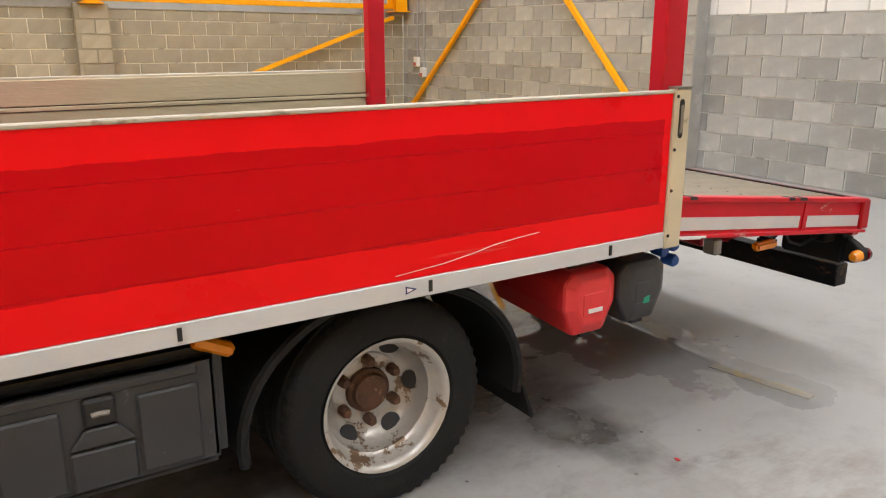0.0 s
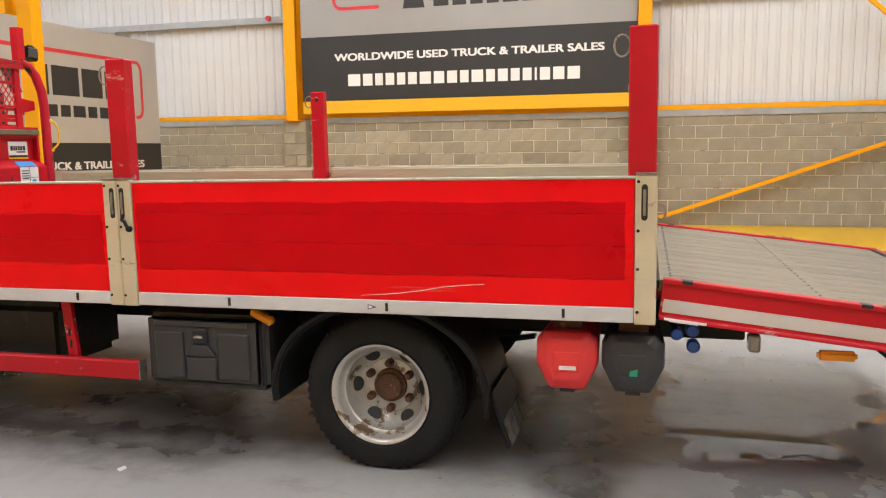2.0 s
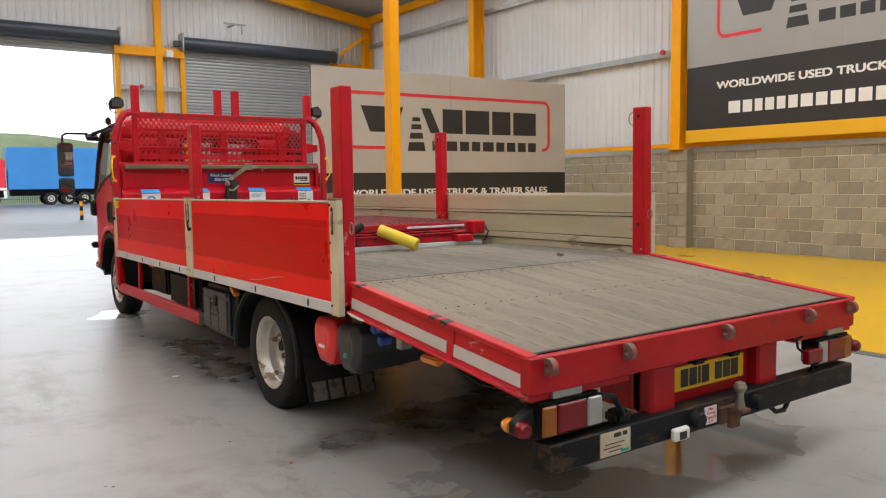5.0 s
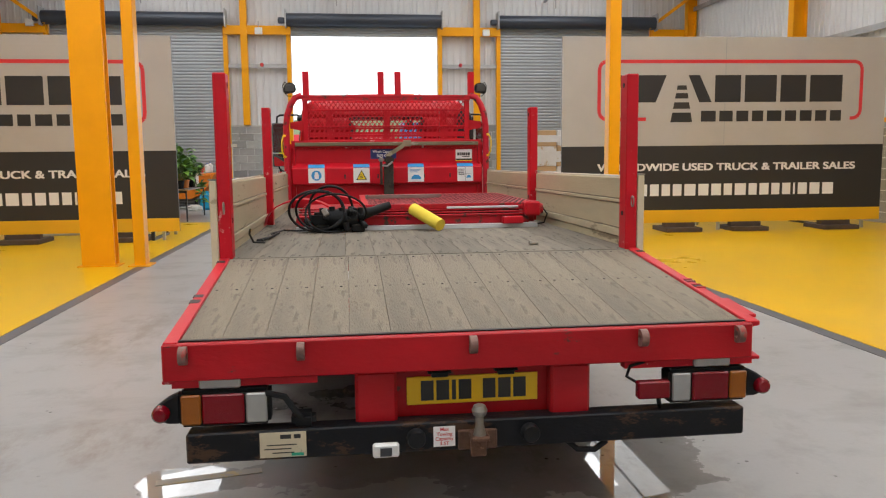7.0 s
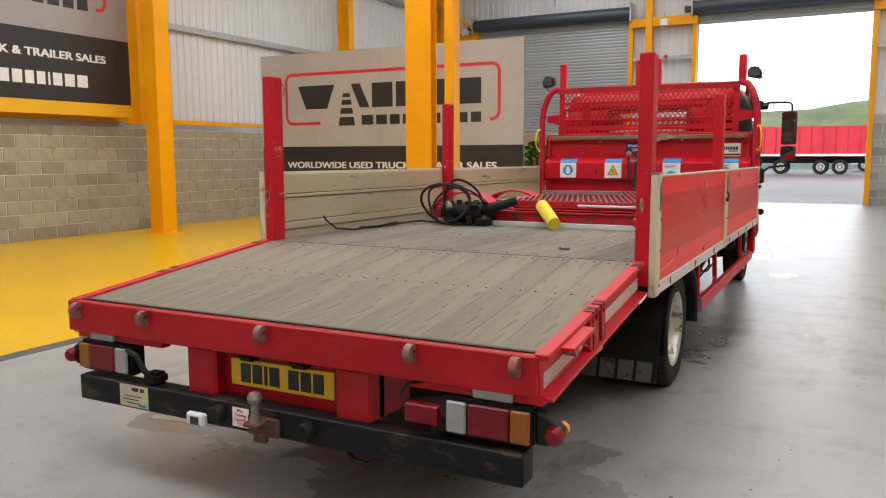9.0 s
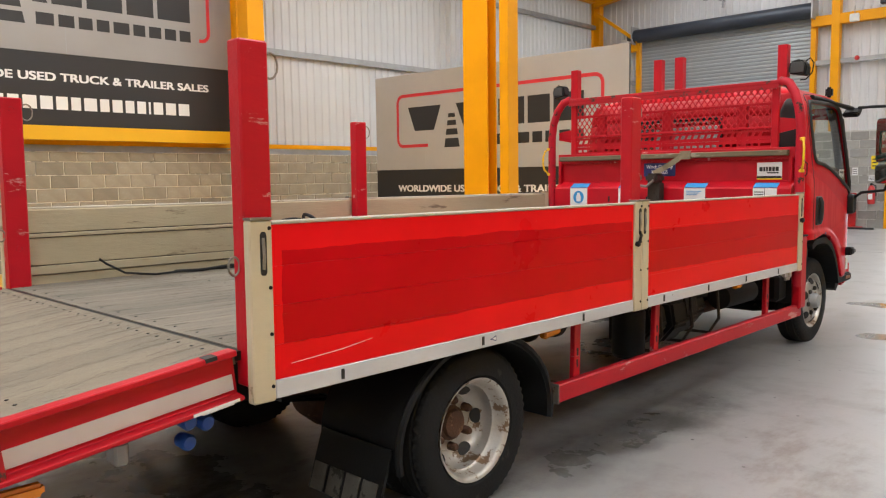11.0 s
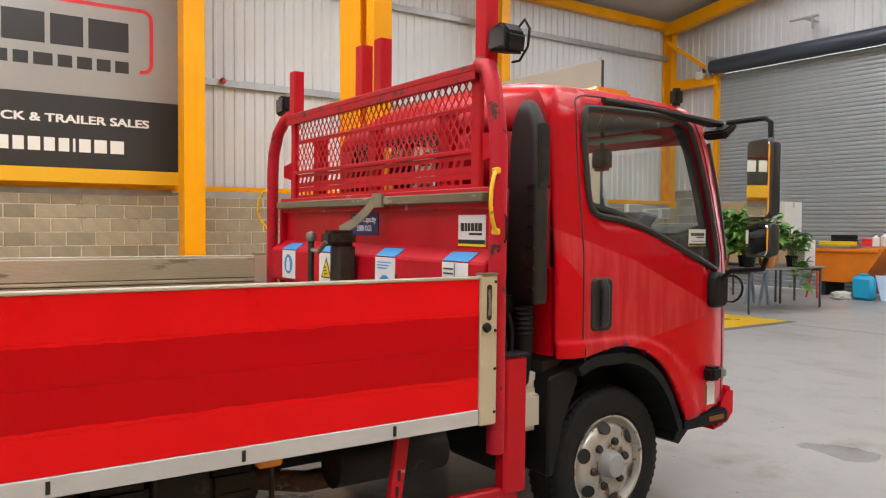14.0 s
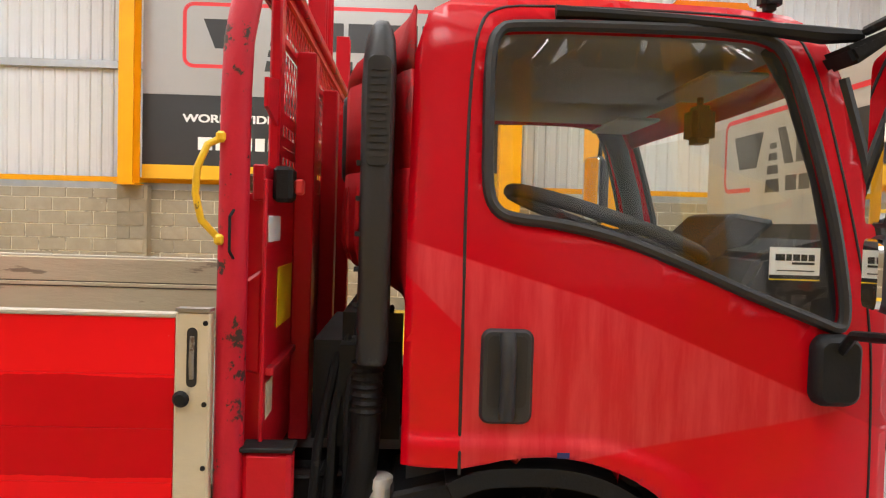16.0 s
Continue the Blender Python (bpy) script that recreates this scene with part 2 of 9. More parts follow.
def bar(bm, p, q, w, h, up=(0, 0, 1)):
    """A square bar from p to q, w wide across and h deep along up."""
    p, q = Vector(p), Vector(q)
    d = (q - p).normalized()
    s = d.cross(Vector(up)).normalized()
    u = s.cross(d)
    a = [bm.verts.new(e + s * i * w / 2 + u * j * h / 2) for e in (p, q) for i, j in ((-1, -1), (1, -1), (1, 1), (-1, 1))]
    for f in ((0, 3, 2, 1), (4, 5, 6, 7), (0, 1, 5, 4), (1, 2, 6, 5), (2, 3, 7, 6), (3, 0, 4, 7)):
        bm.faces.new([a[i] for i in f])
    return a


def tube(bm, pts, r, seg=10, closed=False):
    """A round tube along points; r: a radius, or one for each point."""
    pts = [Vector(p) for p in pts]
    rs = r if isinstance(r, (list, tuple)) else [r] * len(pts)
    rings, side = [], None
    k = len(pts)
    for i, p in enumerate(pts):
        d = (pts[(i + 1) % k] - pts[i - 1]) if closed else (pts[min(i + 1, k - 1)] - pts[max(i - 1, 0)])
        d.normalize()
        if side is None:
            side = d.cross(Vector((0, 0, 1)) if abs(d.z) < 0.9 else Vector((1, 0, 0))).normalized()
        side = (side - d * side.dot(d)).normalized()
        up = d.cross(side)
        rings.append([bm.verts.new(p + (side * math.cos(a) + up * math.sin(a)) * rs[i])
                      for a in [2 * math.pi * j / seg for j in range(seg)]])
    for i in range(k if closed else k - 1):
        a, b = rings[i], rings[(i + 1) % k]
        for j in range(seg):
            bm.faces.new((a[j], a[(j + 1) % seg], b[(j + 1) % seg], b[j]))
    if not closed:
        bm.faces.new(rings[0][::-1])
        bm.faces.new(rings[-1])
    return rings


def spin(bm, prof, axis='x', c=(0, 0, 0), seg=40):
    """A lathe: prof of (along, radius) turned round an axis through c."""
    c = Vector(c)
    rings = []
    for a, r in prof:
        ring = []
        for j in range(seg):
            t = 2 * math.pi * j / seg
            p, q = r * math.cos(t), r * math.sin(t)
            o = {'x': (a, p, q), 'y': (p, a, q), 'z': (p, q, a)}[axis]
            ring.append(bm.verts.new(c + Vector(o)))
        rings.append(ring)
    for a, b in zip(rings, rings[1:]):
        for j in range(seg):
            bm.faces.new((a[j], a[(j + 1) % seg], b[(j + 1) % seg], b[j]))
    return rings


def prism(bm, pts, axis, a0, a1):
    """A polygon of (u, v) drawn out along an axis from a0 to a1."""
    def at(u, v, a):
        return {'x': (a, u, v), 'y': (u, a, v), 'z': (u, v, a)}[axis]
    lo = [bm.verts.new(at(u, v, a0)) for u, v in pts]
    hi = [bm.verts.new(at(u, v, a1)) for u, v in pts]
    bm.faces.new(lo[::-1])
    bm.faces.new(hi)
    for i in range(len(pts)):
        j = (i + 1) % len(pts)
        bm.faces.new((lo[i], lo[j], hi[j], hi[i]))


def done(name, bm, mat, parent=None, label="", smooth=False, bevel=0.0, seg=1):
    if bevel:
        bmesh.ops.bevel(bm, geom=list(bm.edges), offset=bevel, segments=seg, affect='EDGES', clamp_overlap=True)
    bmesh.ops.recalc_face_normals(bm, faces=list(bm.faces))
    me = bpy.data.meshes.new(name)
    bm.to_mesh(me)
    bm.free()
    me.materials.append(mat)
    if smooth:
        for p in me.polygons:
            p.use_smooth = True
        try:
            me.set_sharp_from_angle(angle=radians(38))
        except Exception:
            pass
    ob = new(name, me)
    if parent is not None:
        ob.parent = parent
    if label:
        ob["label"] = label
    return ob


def part(name, bm, mat, parent, label="", **kw):
    return done(name, bm, mat, parent, label, **kw)


def thing(name, label, category, group="", kind="", m=None):
    ob = new(name)
    if m is not None:
        ob.matrix_world = m
    return tagged(ob, label, category, group, kind)


def B():
    return bmesh.new()


def boxpart(name, dims, mat, parent, label="", bevel=0.0, smooth=False):
    bm = B()
    box(bm, *dims)
    return part(name, bm, mat, parent, label, bevel=bevel, smooth=smooth)


def text_part(name, words, size, mat, parent, m, stretch=1.0, depth=0.002, fat=0.0):
    """Flat raised lettering, centred; m places it in its parent, facing +z of m."""
    cu = bpy.data.curves.new(name, 'FONT')
    cu.body, cu.size, cu.extrude, cu.offset = words, size, depth, fat
    cu.align_x, cu.align_y = 'CENTER', 'CENTER'
    tmp = bpy.data.objects.new(name, cu)
    scene.collection.objects.link(tmp)
    dg = bpy.context.evaluated_depsgraph_get()
    me = bpy.data.meshes.new_from_object(tmp.evaluated_get(dg))
    bpy.data.objects.remove(tmp)
    me.materials.clear()
    me.materials.append(mat)
    ob = new(name, me)
    ob.parent = parent
    ob.matrix_local = m @ Matrix.Diagonal((stretch, 1, 1, 1))
    return ob


def bold_text(name, words, size, mat, parent, m, stretch=1.0, depth=0.001, fat=0.006):
    """Lettering made heavier by overlapping copies in one mesh."""
    ob = text_part(name, words, size, mat, parent, m, stretch, depth, 0.0)
    me = ob.data
    v0, f0 = [tuple(v.co) for v in me.vertices], [tuple(p.vertices) for p in me.polygons]
    v, f = [], []
    for i, (dx, dy) in enumerate(((-1, -0.7), (1, -0.7), (-1, 0.7), (1, 0.7), (0, 0))):
        k = len(v)
        v += [(x + dx * fat, y + dy * fat, z + 0.0003 * i) for x, y, z in v0]
        f += [tuple(q + k for q in p) for p in f0]
    fresh = bpy.data.meshes.new(name)
    fresh.from_pydata(v, [], f)
    fresh.materials.append(mat)
    ob.data = fresh
    return ob


def letter_bars(u0, u1, v0, v1, widths, d=0.003, gap=0.22, back=0.0):
    """The boxes of a row of plain bars in the place of lettering, in the u-v plane."""
    k = (u1 - u0) / (sum(widths) + gap * (len(widths) - 1))
    u, out = u0, []
    for w in widths:
        out.append((u, u + w * k, v0, v1, back, d))
        u += (w + gap) * k
    return out


# ---- the hall ----
XL, XR, YB, YF = -10.35, 10.55, -5.5, 20.6      # faces of the block walls; YF: the doors' wall
WALL_TOP = 1.97

bm = B()
box(bm, -11.1, 11.3, -5.9, 20.95, -0.25, 0.0)
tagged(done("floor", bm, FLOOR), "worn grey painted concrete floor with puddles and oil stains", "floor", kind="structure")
bm = B()
box(bm, 3.42, XR - 0.01, YB + 0.01, 16.2, 0.0, 0.004)
tagged(done("floor_paint_right", bm, YELLOW_FLOOR), "glossy yellow painted floor bay", "floor paint", kind="structure")
bm = B()
box(bm, XL + 0.01, -3.38, -3.2, 14.4, 0.0, 0.004)
tagged(done("floor_paint_left", bm, YELLOW_FLOOR), "glossy yellow painted floor bay", "floor paint", kind="structure")
for nm, dims in (("floor_line_right", (3.28, 3.41, YB + 0.01, 16.2)), ("floor_line_left", (-3.37, -3.24, -3.33, 14.4)),
                 ("floor_line_left_end", (XL + 0.01, -3.38, -3.33, -3.21))):
    bm = B()
    box(bm, *dims, 0.0, 0.0045)
    tagged(done(nm, bm, LINE), "dark grey painted border line on the floor", "floor line", kind="structure")
bm = B()
bar(bm, (-1.36, -0.745, 0.001), (-0.9, -0.66, 0.001), 0.06, 0.004)
tagged(done("floor_mark", bm, FADED_LINE), "faded worn yellow line on the concrete", "floor line", kind="structure")


def block_wall(name, axis, face, a0, a1, z0, z1, out, near, label, block_mat, extra=()):
    """A blockwork wall: a mortar core and blocks of 440 by 215 that stand proud of it. axis: the way it runs; out: the side
    that the blocks face; near: the stretch of which the blocks are parts."""
    bm = B()
    t0, t1 = sorted((face - out * 0.012, face - out * 0.22))
    if axis == 'y':
        box(bm, t0, t1, a0, a1, z0, z1)
    else:
        box(bm, a0, a1, t0, t1, z0, z1)
    wall = tagged(done(name, bm, block_mat if a1 - a0 < 0.6 else (MORTAR if block_mat is BLOCK else MORTAR_GREY)), label, "wall", kind="structure")
    L, Hh, J = 0.45, 0.225, 0.015
    meshes = {}

    def block_mesh(w, h):
        key = (round(w, 3), round(h, 3))
        if key not in meshes:
            b2 = B()
            d = 0.012
            c = 0.004
            lo = [(-w / 2, -h / 2), (w / 2, -h / 2), (w / 2, h / 2), (-w / 2, h / 2)]
            hi = [(u - math.copysign(c, u), v - math.copysign(c, v)) for u, v in lo]
            if axis == 'y':
                A = [b2.verts.new((-out * 0.004, u, v)) for u, v in lo]
                C = [b2.verts.new((out * d, u, v)) for u, v in hi]
            else:
                A = [b2.verts.new((u, -out * 0.004, v)) for u, v in lo]
                C = [b2.verts.new((u, out * d, v)) for u, v in hi]
            b2.faces.new(C)
            for i in range(4):
                j = (i + 1) % 4
                b2.faces.new((A[i], A[j], C[j], C[i]))
            bmesh.ops.recalc_face_normals(b2, faces=list(b2.faces))
            if b2.faces[0].normal.dot(Vector((out, 0, 0) if axis == 'y' else (0, out, 0))) < 0:
                bmesh.ops.reverse_faces(b2, faces=list(b2.faces))
            me = bpy.data.meshes.new("block")
            b2.to_mesh(me)
            b2.free()
            me.materials.append(block_mat)
            meshes[key] = me
        return meshes[key]

    rest_v, rest_f = [], []
    count = 0
    row, z = 0, z0
    while z < z1 - 0.05:
        h = min(Hh, z1 - z) - J
        a = a0 - (L / 2 if row % 2 else 0.0)
        while a < a1:
            s, e = max(a, a0) + J / 2, min(a + L, a1) - J / 2
            if e - s > 0.06:
                mid, zc = (s + e) / 2, z + h / 2 + J / 2
                me = block_mesh(e - s, h)
                place = (face - out * 0.012, mid, zc) if axis == 'y' else (mid, face - out * 0.012, zc)
                if near[0] <= mid <= near[1] and count < 300:
                    ob = new("block", me)
                    ob.parent = wall
                    ob.location = place
                    count += 1
                else:
                    k = len(rest_v)
                    rest_v += [tuple(Vector(v.co) + Vector(place)) for v in me.vertices]
                    rest_f += [tuple(i + k for i in p.vertices) for p in me.polygons]
            a += L
        z += Hh
        row += 1
    if rest_v:
        me = bpy.data.meshes.new("blockwork")
        me.from_pydata(rest_v, [], rest_f)
        me.materials.append(block_mat)
        ob = tagged(new("blockwork", me), kind="stuff")
        ob.parent = wall
    return wall


bm = B()
box(bm, -3.2, 3.25, 14.08, 14.095, 0.0, 0.0012)
tagged(done("floor_joint", bm, LINE), "thin dark joint across the concrete floor", "floor joint", kind="structure")
# blocks last in the file: see the end; here only the plain parts of the setting
def ribbed_sheet(name, axis, face, a0, a1, z0, z1, out, label, pitch=0.2, depth=0.024):
    """Trapezoid-ribbed cladding."""
    prof, a = [], a0
    while a < a1:
        prof += [(a, 0.0), (a + pitch * 0.58, 0.0), (a + pitch * 0.68, depth), (a + pitch * 0.9, depth)]
        a += pitch
    prof.append((a1, 0.0))
    prof = [p for p in prof if p[0] <= a1 + 1e-6]
    v, f = [], []
    for u, d in prof:
        for z in (z0, z1):
            v.append((face + out * d, u, z) if axis == 'y' else (u, face + out * d, z))
    for i in range(len(prof) - 1):
        f.append((2 * i, 2 * i + 1, 2 * i + 3, 2 * i + 2))
    # back face gives the sheet thickness
    k = len(v)
    for u in (a0, a1):
        for z in (z0, z1):
            v.append((face - out * 0.04, u, z) if axis == 'y' else (u, face - out * 0.04, z))
    f.append((k, k + 1, k + 3, k + 2))
    me = bpy.data.meshes.new(name)
    me.from_pydata(v, [], f)
    me.materials.append(CLAD)
    return tagged(new(name, me), label, "wall", kind="structure")


ribbed_sheet("wall_right_cladding", 'y', 10.86, YB, YF, WALL_TOP, EAVE, -1, "white ribbed steel wall cladding above the blockwork")
ribbed_sheet("wall_left_cladding", 'y', -10.72, YB, YF, WALL_TOP, EAVE, 1, "white ribbed steel wall cladding above the blockwork")
# rear wall: blocks to 3.3, white painted blocks in one bay
ribbed_sheet("wall_rear_cladding", 'x', YB - 0.25, -10.7, 10.85, 2.25, EAVE + 1.7, 1, "white ribbed steel cladding of the rear wall")


def i_column(name, x, y, z0, z1, depth, width, along, label, mat=STEEL_Y, group="columns"):
    """A steel H-section; along: the way its web runs."""
    col = thing(name, label, "column", group)
    def bx(u0, u1, v0, v1):
        return (x + u0, x + u1, y + v0, y + v1, z0, z1) if along == 'x' else (x + v0, x + v1, y + u0, y + u1, z0, z1)
    t = 0.022
    boxpart("flange", bx(-depth / 2, -depth / 2 + t, -width / 2, width / 2), mat, col, bevel=0.003)
    boxpart("flange", bx(depth / 2 - t, depth / 2, -width / 2, width / 2), mat, col, bevel=0.003)
    boxpart("web", bx(-depth / 2 + t, depth / 2 - t, -0.009, 0.009), mat, col)
    bm = B()
    d = bx(-depth / 2 - 0.05, depth / 2 + 0.05, -width / 2 - 0.05, width / 2 + 0.05)
    box(bm, *d[:4], z0, z0 + 0.02)
    part("base_plate", bm, mat, col)
    return col


# wall columns; on the right they stand on block piers
for y in (-5.3, 0.14, 6.98, 13.85):
    i_column("wall_column", 10.42, y, 2.03, EAVE, 0.36, 0.24, 'x', "orange-yellow steel column against the right block wall")
for y, z0 in ((-5.3, 2.03), (0.62, 2.03), (6.9, 2.03), (13.85, 2.03)):
    i_column("wall_column", -9.98, y, z0, EAVE, 0.36, 0.24, 'x', "orange-yellow steel column against the left block wall")
for x in (-10.55, 10.62):
    i_column("corner_column", x, 20.28, 0.0, EAVE, 0.3, 0.24, 'x', "orange-yellow corner column beside a shutter door")
# inner columns
i_column("hall_column", -3.9, 6.95, 0.0, EAVE + 0.9, 0.2, 0.44, 'y', "wide orange-yellow steel column standing in the hall", group="hall columns")


def box_column(x, y, w=0.075, d=0.11):
    col = thing("hall_post", "slim orange-yellow square steel post standing in the hall", "column", "hall columns")
    boxpart("shaft", (x - w, x + w, y - d, y + d, 0.0, EAVE + 0.9), STEEL_Y, col, bevel=0.008)
    boxpart("base_plate", (x - w - 0.07, x + w + 0.07, y - d - 0.07, y + d + 0.07, 0.0, 0.02), STEEL_Y, col)


box_column(-3.335, 6.89)
box_column(3.43, 6.98, 0.085, 0.1)
box_column(-9.37, 6.82, 0.165, 0.175)


def rail(name, p, q, w, h, mat, label, category="rail", up=(0, 0, 1), group=""):
    bm = B()
    bar(bm, p, q, w, h, up)
    return tagged(done(name, bm, mat, bevel=0.004), label, category, group, "structure")


# sheeting rails
for x, s in ((10.6, 1), (-10.5, -1)):
    rail("sheeting_rail", (x, YB, 2.13), (x, YF, 2.13), 0.12, 0.09, STEEL_Y, "orange-yellow rail along the top of the block wall")
    rail("wall_capping", (x + 0.03 * s, YB, 2.027), (x + 0.03 * s, YF, 2.027), 0.2, 0.112, GALV, "grey capping on the block wall")
    for z in (4.1, 6.1):
        rail("sheeting_rail", (x + 0.14 * s, YB, z), (x + 0.14 * s, YF, z), 0.08, 0.13, GALV, "grey galvanised rail carrying the cladding")
    y = YB + 1.2
    while y < YF:
        rail("cladding_strut", (x + 0.19 * s, y, 2.2), (x + 0.19 * s, y, EAVE), 0.05, 0.05, GALV, "thin grey vertical joint of the cladding")
        y += 2.28
# rear corner: knee, brace pairs and eaves beam
for p, q in (((10.40, -5.2, 1.93), (10.40, 0.03, 0.075)), ((10.32, -5.1, 2.3), (10.32, -3.3, 3.95))):
    rail("brace", p, q, 0.07, 0.07, STEEL_Y, "diagonal orange-yellow steel brace in the hall's corner", "brace")
rail("corner_gusset", (10.34, -5.25, 1.9), (10.34, -5.25, 2.36), 0.22, 0.26, STEEL_Y, "orange-yellow gusset plate in the hall's corner", "brace")
rail("rear_rail", (-10.3, YB - 0.04, 2.29), (10.4, YB - 0.04, 2.29), 0.12, 0.09, GALV, "grey rail on top of the rear block wall")
for p, q in (((10.24, YB + 0.07, 0.165), (7.0, YB + 0.07, 2.95)), ((6.5, YB + 0.07, 2.85), (3.8, YB + 0.07, 0.2))):
    rail("brace", p, q, 0.07, 0.07, STEEL_Y, "diagonal orange-yellow steel brace on the rear wall", "brace")
for x, z in ((9.95, 1.12), (9.72, 0.93), (3.98, 0.96)):
    v = thing("wall_socket", "white wall socket box with a grey conduit", "socket", "wall sockets")
    boxpart("case", (x - 0.07, x + 0.07, YB + 0.002, YB + 0.085, z - 0.09, z + 0.09), WHITE_PL, v, bevel=0.012)
    boxpart("outlet", (x - 0.035, x + 0.035, YB + 0.085, YB + 0.12, z - 0.08, z - 0.01), M("red_socket_front", (0.5, 0.12, 0.1), 0.4), v, bevel=0.01)
    bm = B()
    tube(bm, [(x, YB + 0.03, z + 0.09), (x, YB + 0.03, 2.25)], 0.014, 8)
    part("conduit", bm, GREY_PL, v)

# front wall: posts, beams, cladding above and between the doors
D1, D2, D3 = (-9.15, -4.15), (-2.1, 2.42), (4.45, 9.35)
HEAD = 5.62
for a0, a1, z0, z1 in ((-10.72, D1[0], 2.5, HEAD), (D1[1], D2[0], 2.5, HEAD), (D2[1], D3[0], 2.5, HEAD), (D3[1], 10.86, 2.5, HEAD),
                       (-10.72, 10.86, HEAD, EAVE + 1.75)):
    ribbed_sheet("wall_front_cladding", 'x', YF + 0.14, a0, a1, z0, z1, -1, "white ribbed steel cladding round the doors")
for x in (D1[1] + 0.08, D2[0] - 0.08, D2[1] + 0.08, D3[0] - 0.08, D1[0] - 0.08, D3[1] + 0.08):
    rail("door_jamb", (x, YF - 0.02, 0.0), (x, YF - 0.02, 5.6), 0.13, 0.16, STEEL_Y, "orange-yellow steel door jamb", "door jamb", up=(0, 1, 0))
for x in (-3.5, 3.66):
    rail("wall_post", (x, YF - 0.1, 2.5), (x, YF - 0.1, EAVE + 1.5), 0.2, 0.2, STEEL_Y, "orange-yellow steel post between two doors", "column", up=(0, 1, 0))
for a, b in ((-4.1, D2[0]), (D2[1], 4.4), (-10.5, -9.2), (9.4, 10.6)):
    rail("wall_beam", (a, YF - 0.07, 5.36), (b, YF - 0.07, 5.36), 0.2, 0.26, STEEL_Y, "orange-yellow steel beam between the doors")
    rail("wall_rail", (a, YF - 0.02, 4.3), (b, YF - 0.02, 4.3), 0.08, 0.12, GALV, "grey rail between the doors")
for s, x in ((1, -10.5), (-1, 10.6)):
    rail("brace", (x, 20.15, 6.5), (x + s * 1.35, 20.35, 5.5), 0.1, 0.1, STEEL_Y, "orange-yellow diagonal brace beside a door", "brace")
# front gable rafters, eaves beams and roof
for s, x in ((1, -10.6), (-1, 10.7)):
    for y, d in ((20.2, 0.32), (13.85, 0.4), (7.0, 0.4), (0.3, 0.4)):
        rail("rafter", (x, y, EAVE - 0.15), (0.1, y, EAVE + 1.45), 0.22, d, STEEL_Y, "orange-yellow roof rafter", "rafter")
    rail("eaves_beam", (x, YB, EAVE - 0.05), (x, YF, EAVE - 0.05), 0.2, 0.22, STEEL_Y, "orange-yellow eaves beam")
for s, x0 in ((1, -11.0), (-1, 11.2)):
    bm = B()
    v = [bm.verts.new(c) for c in ((x0, -6.4, EAVE + 0.12), (0.1, -6.4, EAVE + 1.78), (0.1, 21.1, EAVE + 1.78), (x0, 21.1, EAVE + 0.12))]
    f = bm.faces.new(v)
    e = bmesh.ops.extrude_face_region(bm, geom=[f])
    for q in e["geom"]:
        if isinstance(q, bmesh.types.BMVert):
            q.co.z += 0.1
    tagged(done("ceiling_slope", bm, ROOF), "pale sheet roof slope of the hall", "ceiling", kind="structure")


# shutter doors
def shutter(name, x0, x1, z0, z1, label):
    d = thing(name, label, "shutter door", "shutter doors", "structure")
    pitch = 0.098
    me = None
    z, i = z1, 0
    bm = B()
    n = 4
    pr = [(0.0, 0.0), (-0.014, 0.012), (-0.018, 0.045), (-0.012, 0.078), (0.002, 0.09), (0.002, 0.097)]
    lo = [bm.verts.new((x0, y, zz)) for y, zz in pr]
    hi = [bm.verts.new((x1, y, zz)) for y, zz in pr]
    for a in range(len(pr) - 1):
        bm.faces.new((lo[a], hi[a], hi[a + 1], lo[a + 1]))
    back = [bm.verts.new(c) for c in ((x0, 0.02, 0.0), (x1, 0.02, 0.0), (x1, 0.02, 0.097), (x0, 0.02, 0.097))]
    bm.faces.new(back)
    first = part("slat", bm, SHUTTER, d)
    first.location = (0, YF + 0.02, z1 - pitch)
    z = z1 - 2 * pitch
    while z > z0 - pitch * 0.5:
        o = new("slat", first.data)
        o.parent = d
        o.location = (0, YF + 0.02, z)
        z -= pitch
    return d


shutter("door_1", D1[0], D1[1], 0.0, 5.5, "closed grey roller shutter door")
shutter("door_3", D3[0], D3[1], 0.0, 5.5, "closed grey roller shutter door")
shutter("door_2", D2[0], D2[1], 5.2, 5.5, "roller shutter rolled up over the open doorway")
for x0, x1 in (D1, D2, D3):
    h = thing("shutter_housing", "dark blue-grey shutter roll over a doorway", "shutter housing", "shutter housings", "structure")
    bm = B()
    tube(bm, [(x0 - 0.12, YF - 0.2, 5.66), (x1 + 0.12, YF - 0.2, 5.66)], 0.2, 14)
    part("roll", bm, HOUSING, h, smooth=True)
    for x in (x0 - 0.13, x1 + 0.13):
        boxpart("end_plate", (x - 0.02, x + 0.02, YF - 0.42, YF + 0.03, 5.42, 5.95), GALV, h, bevel=0.004)
    boxpart("motor", (x0 - 0.36, x0 - 0.16, YF - 0.3, YF - 0.12, 5.55, 5.72), HOUSING, h, bevel=0.02)

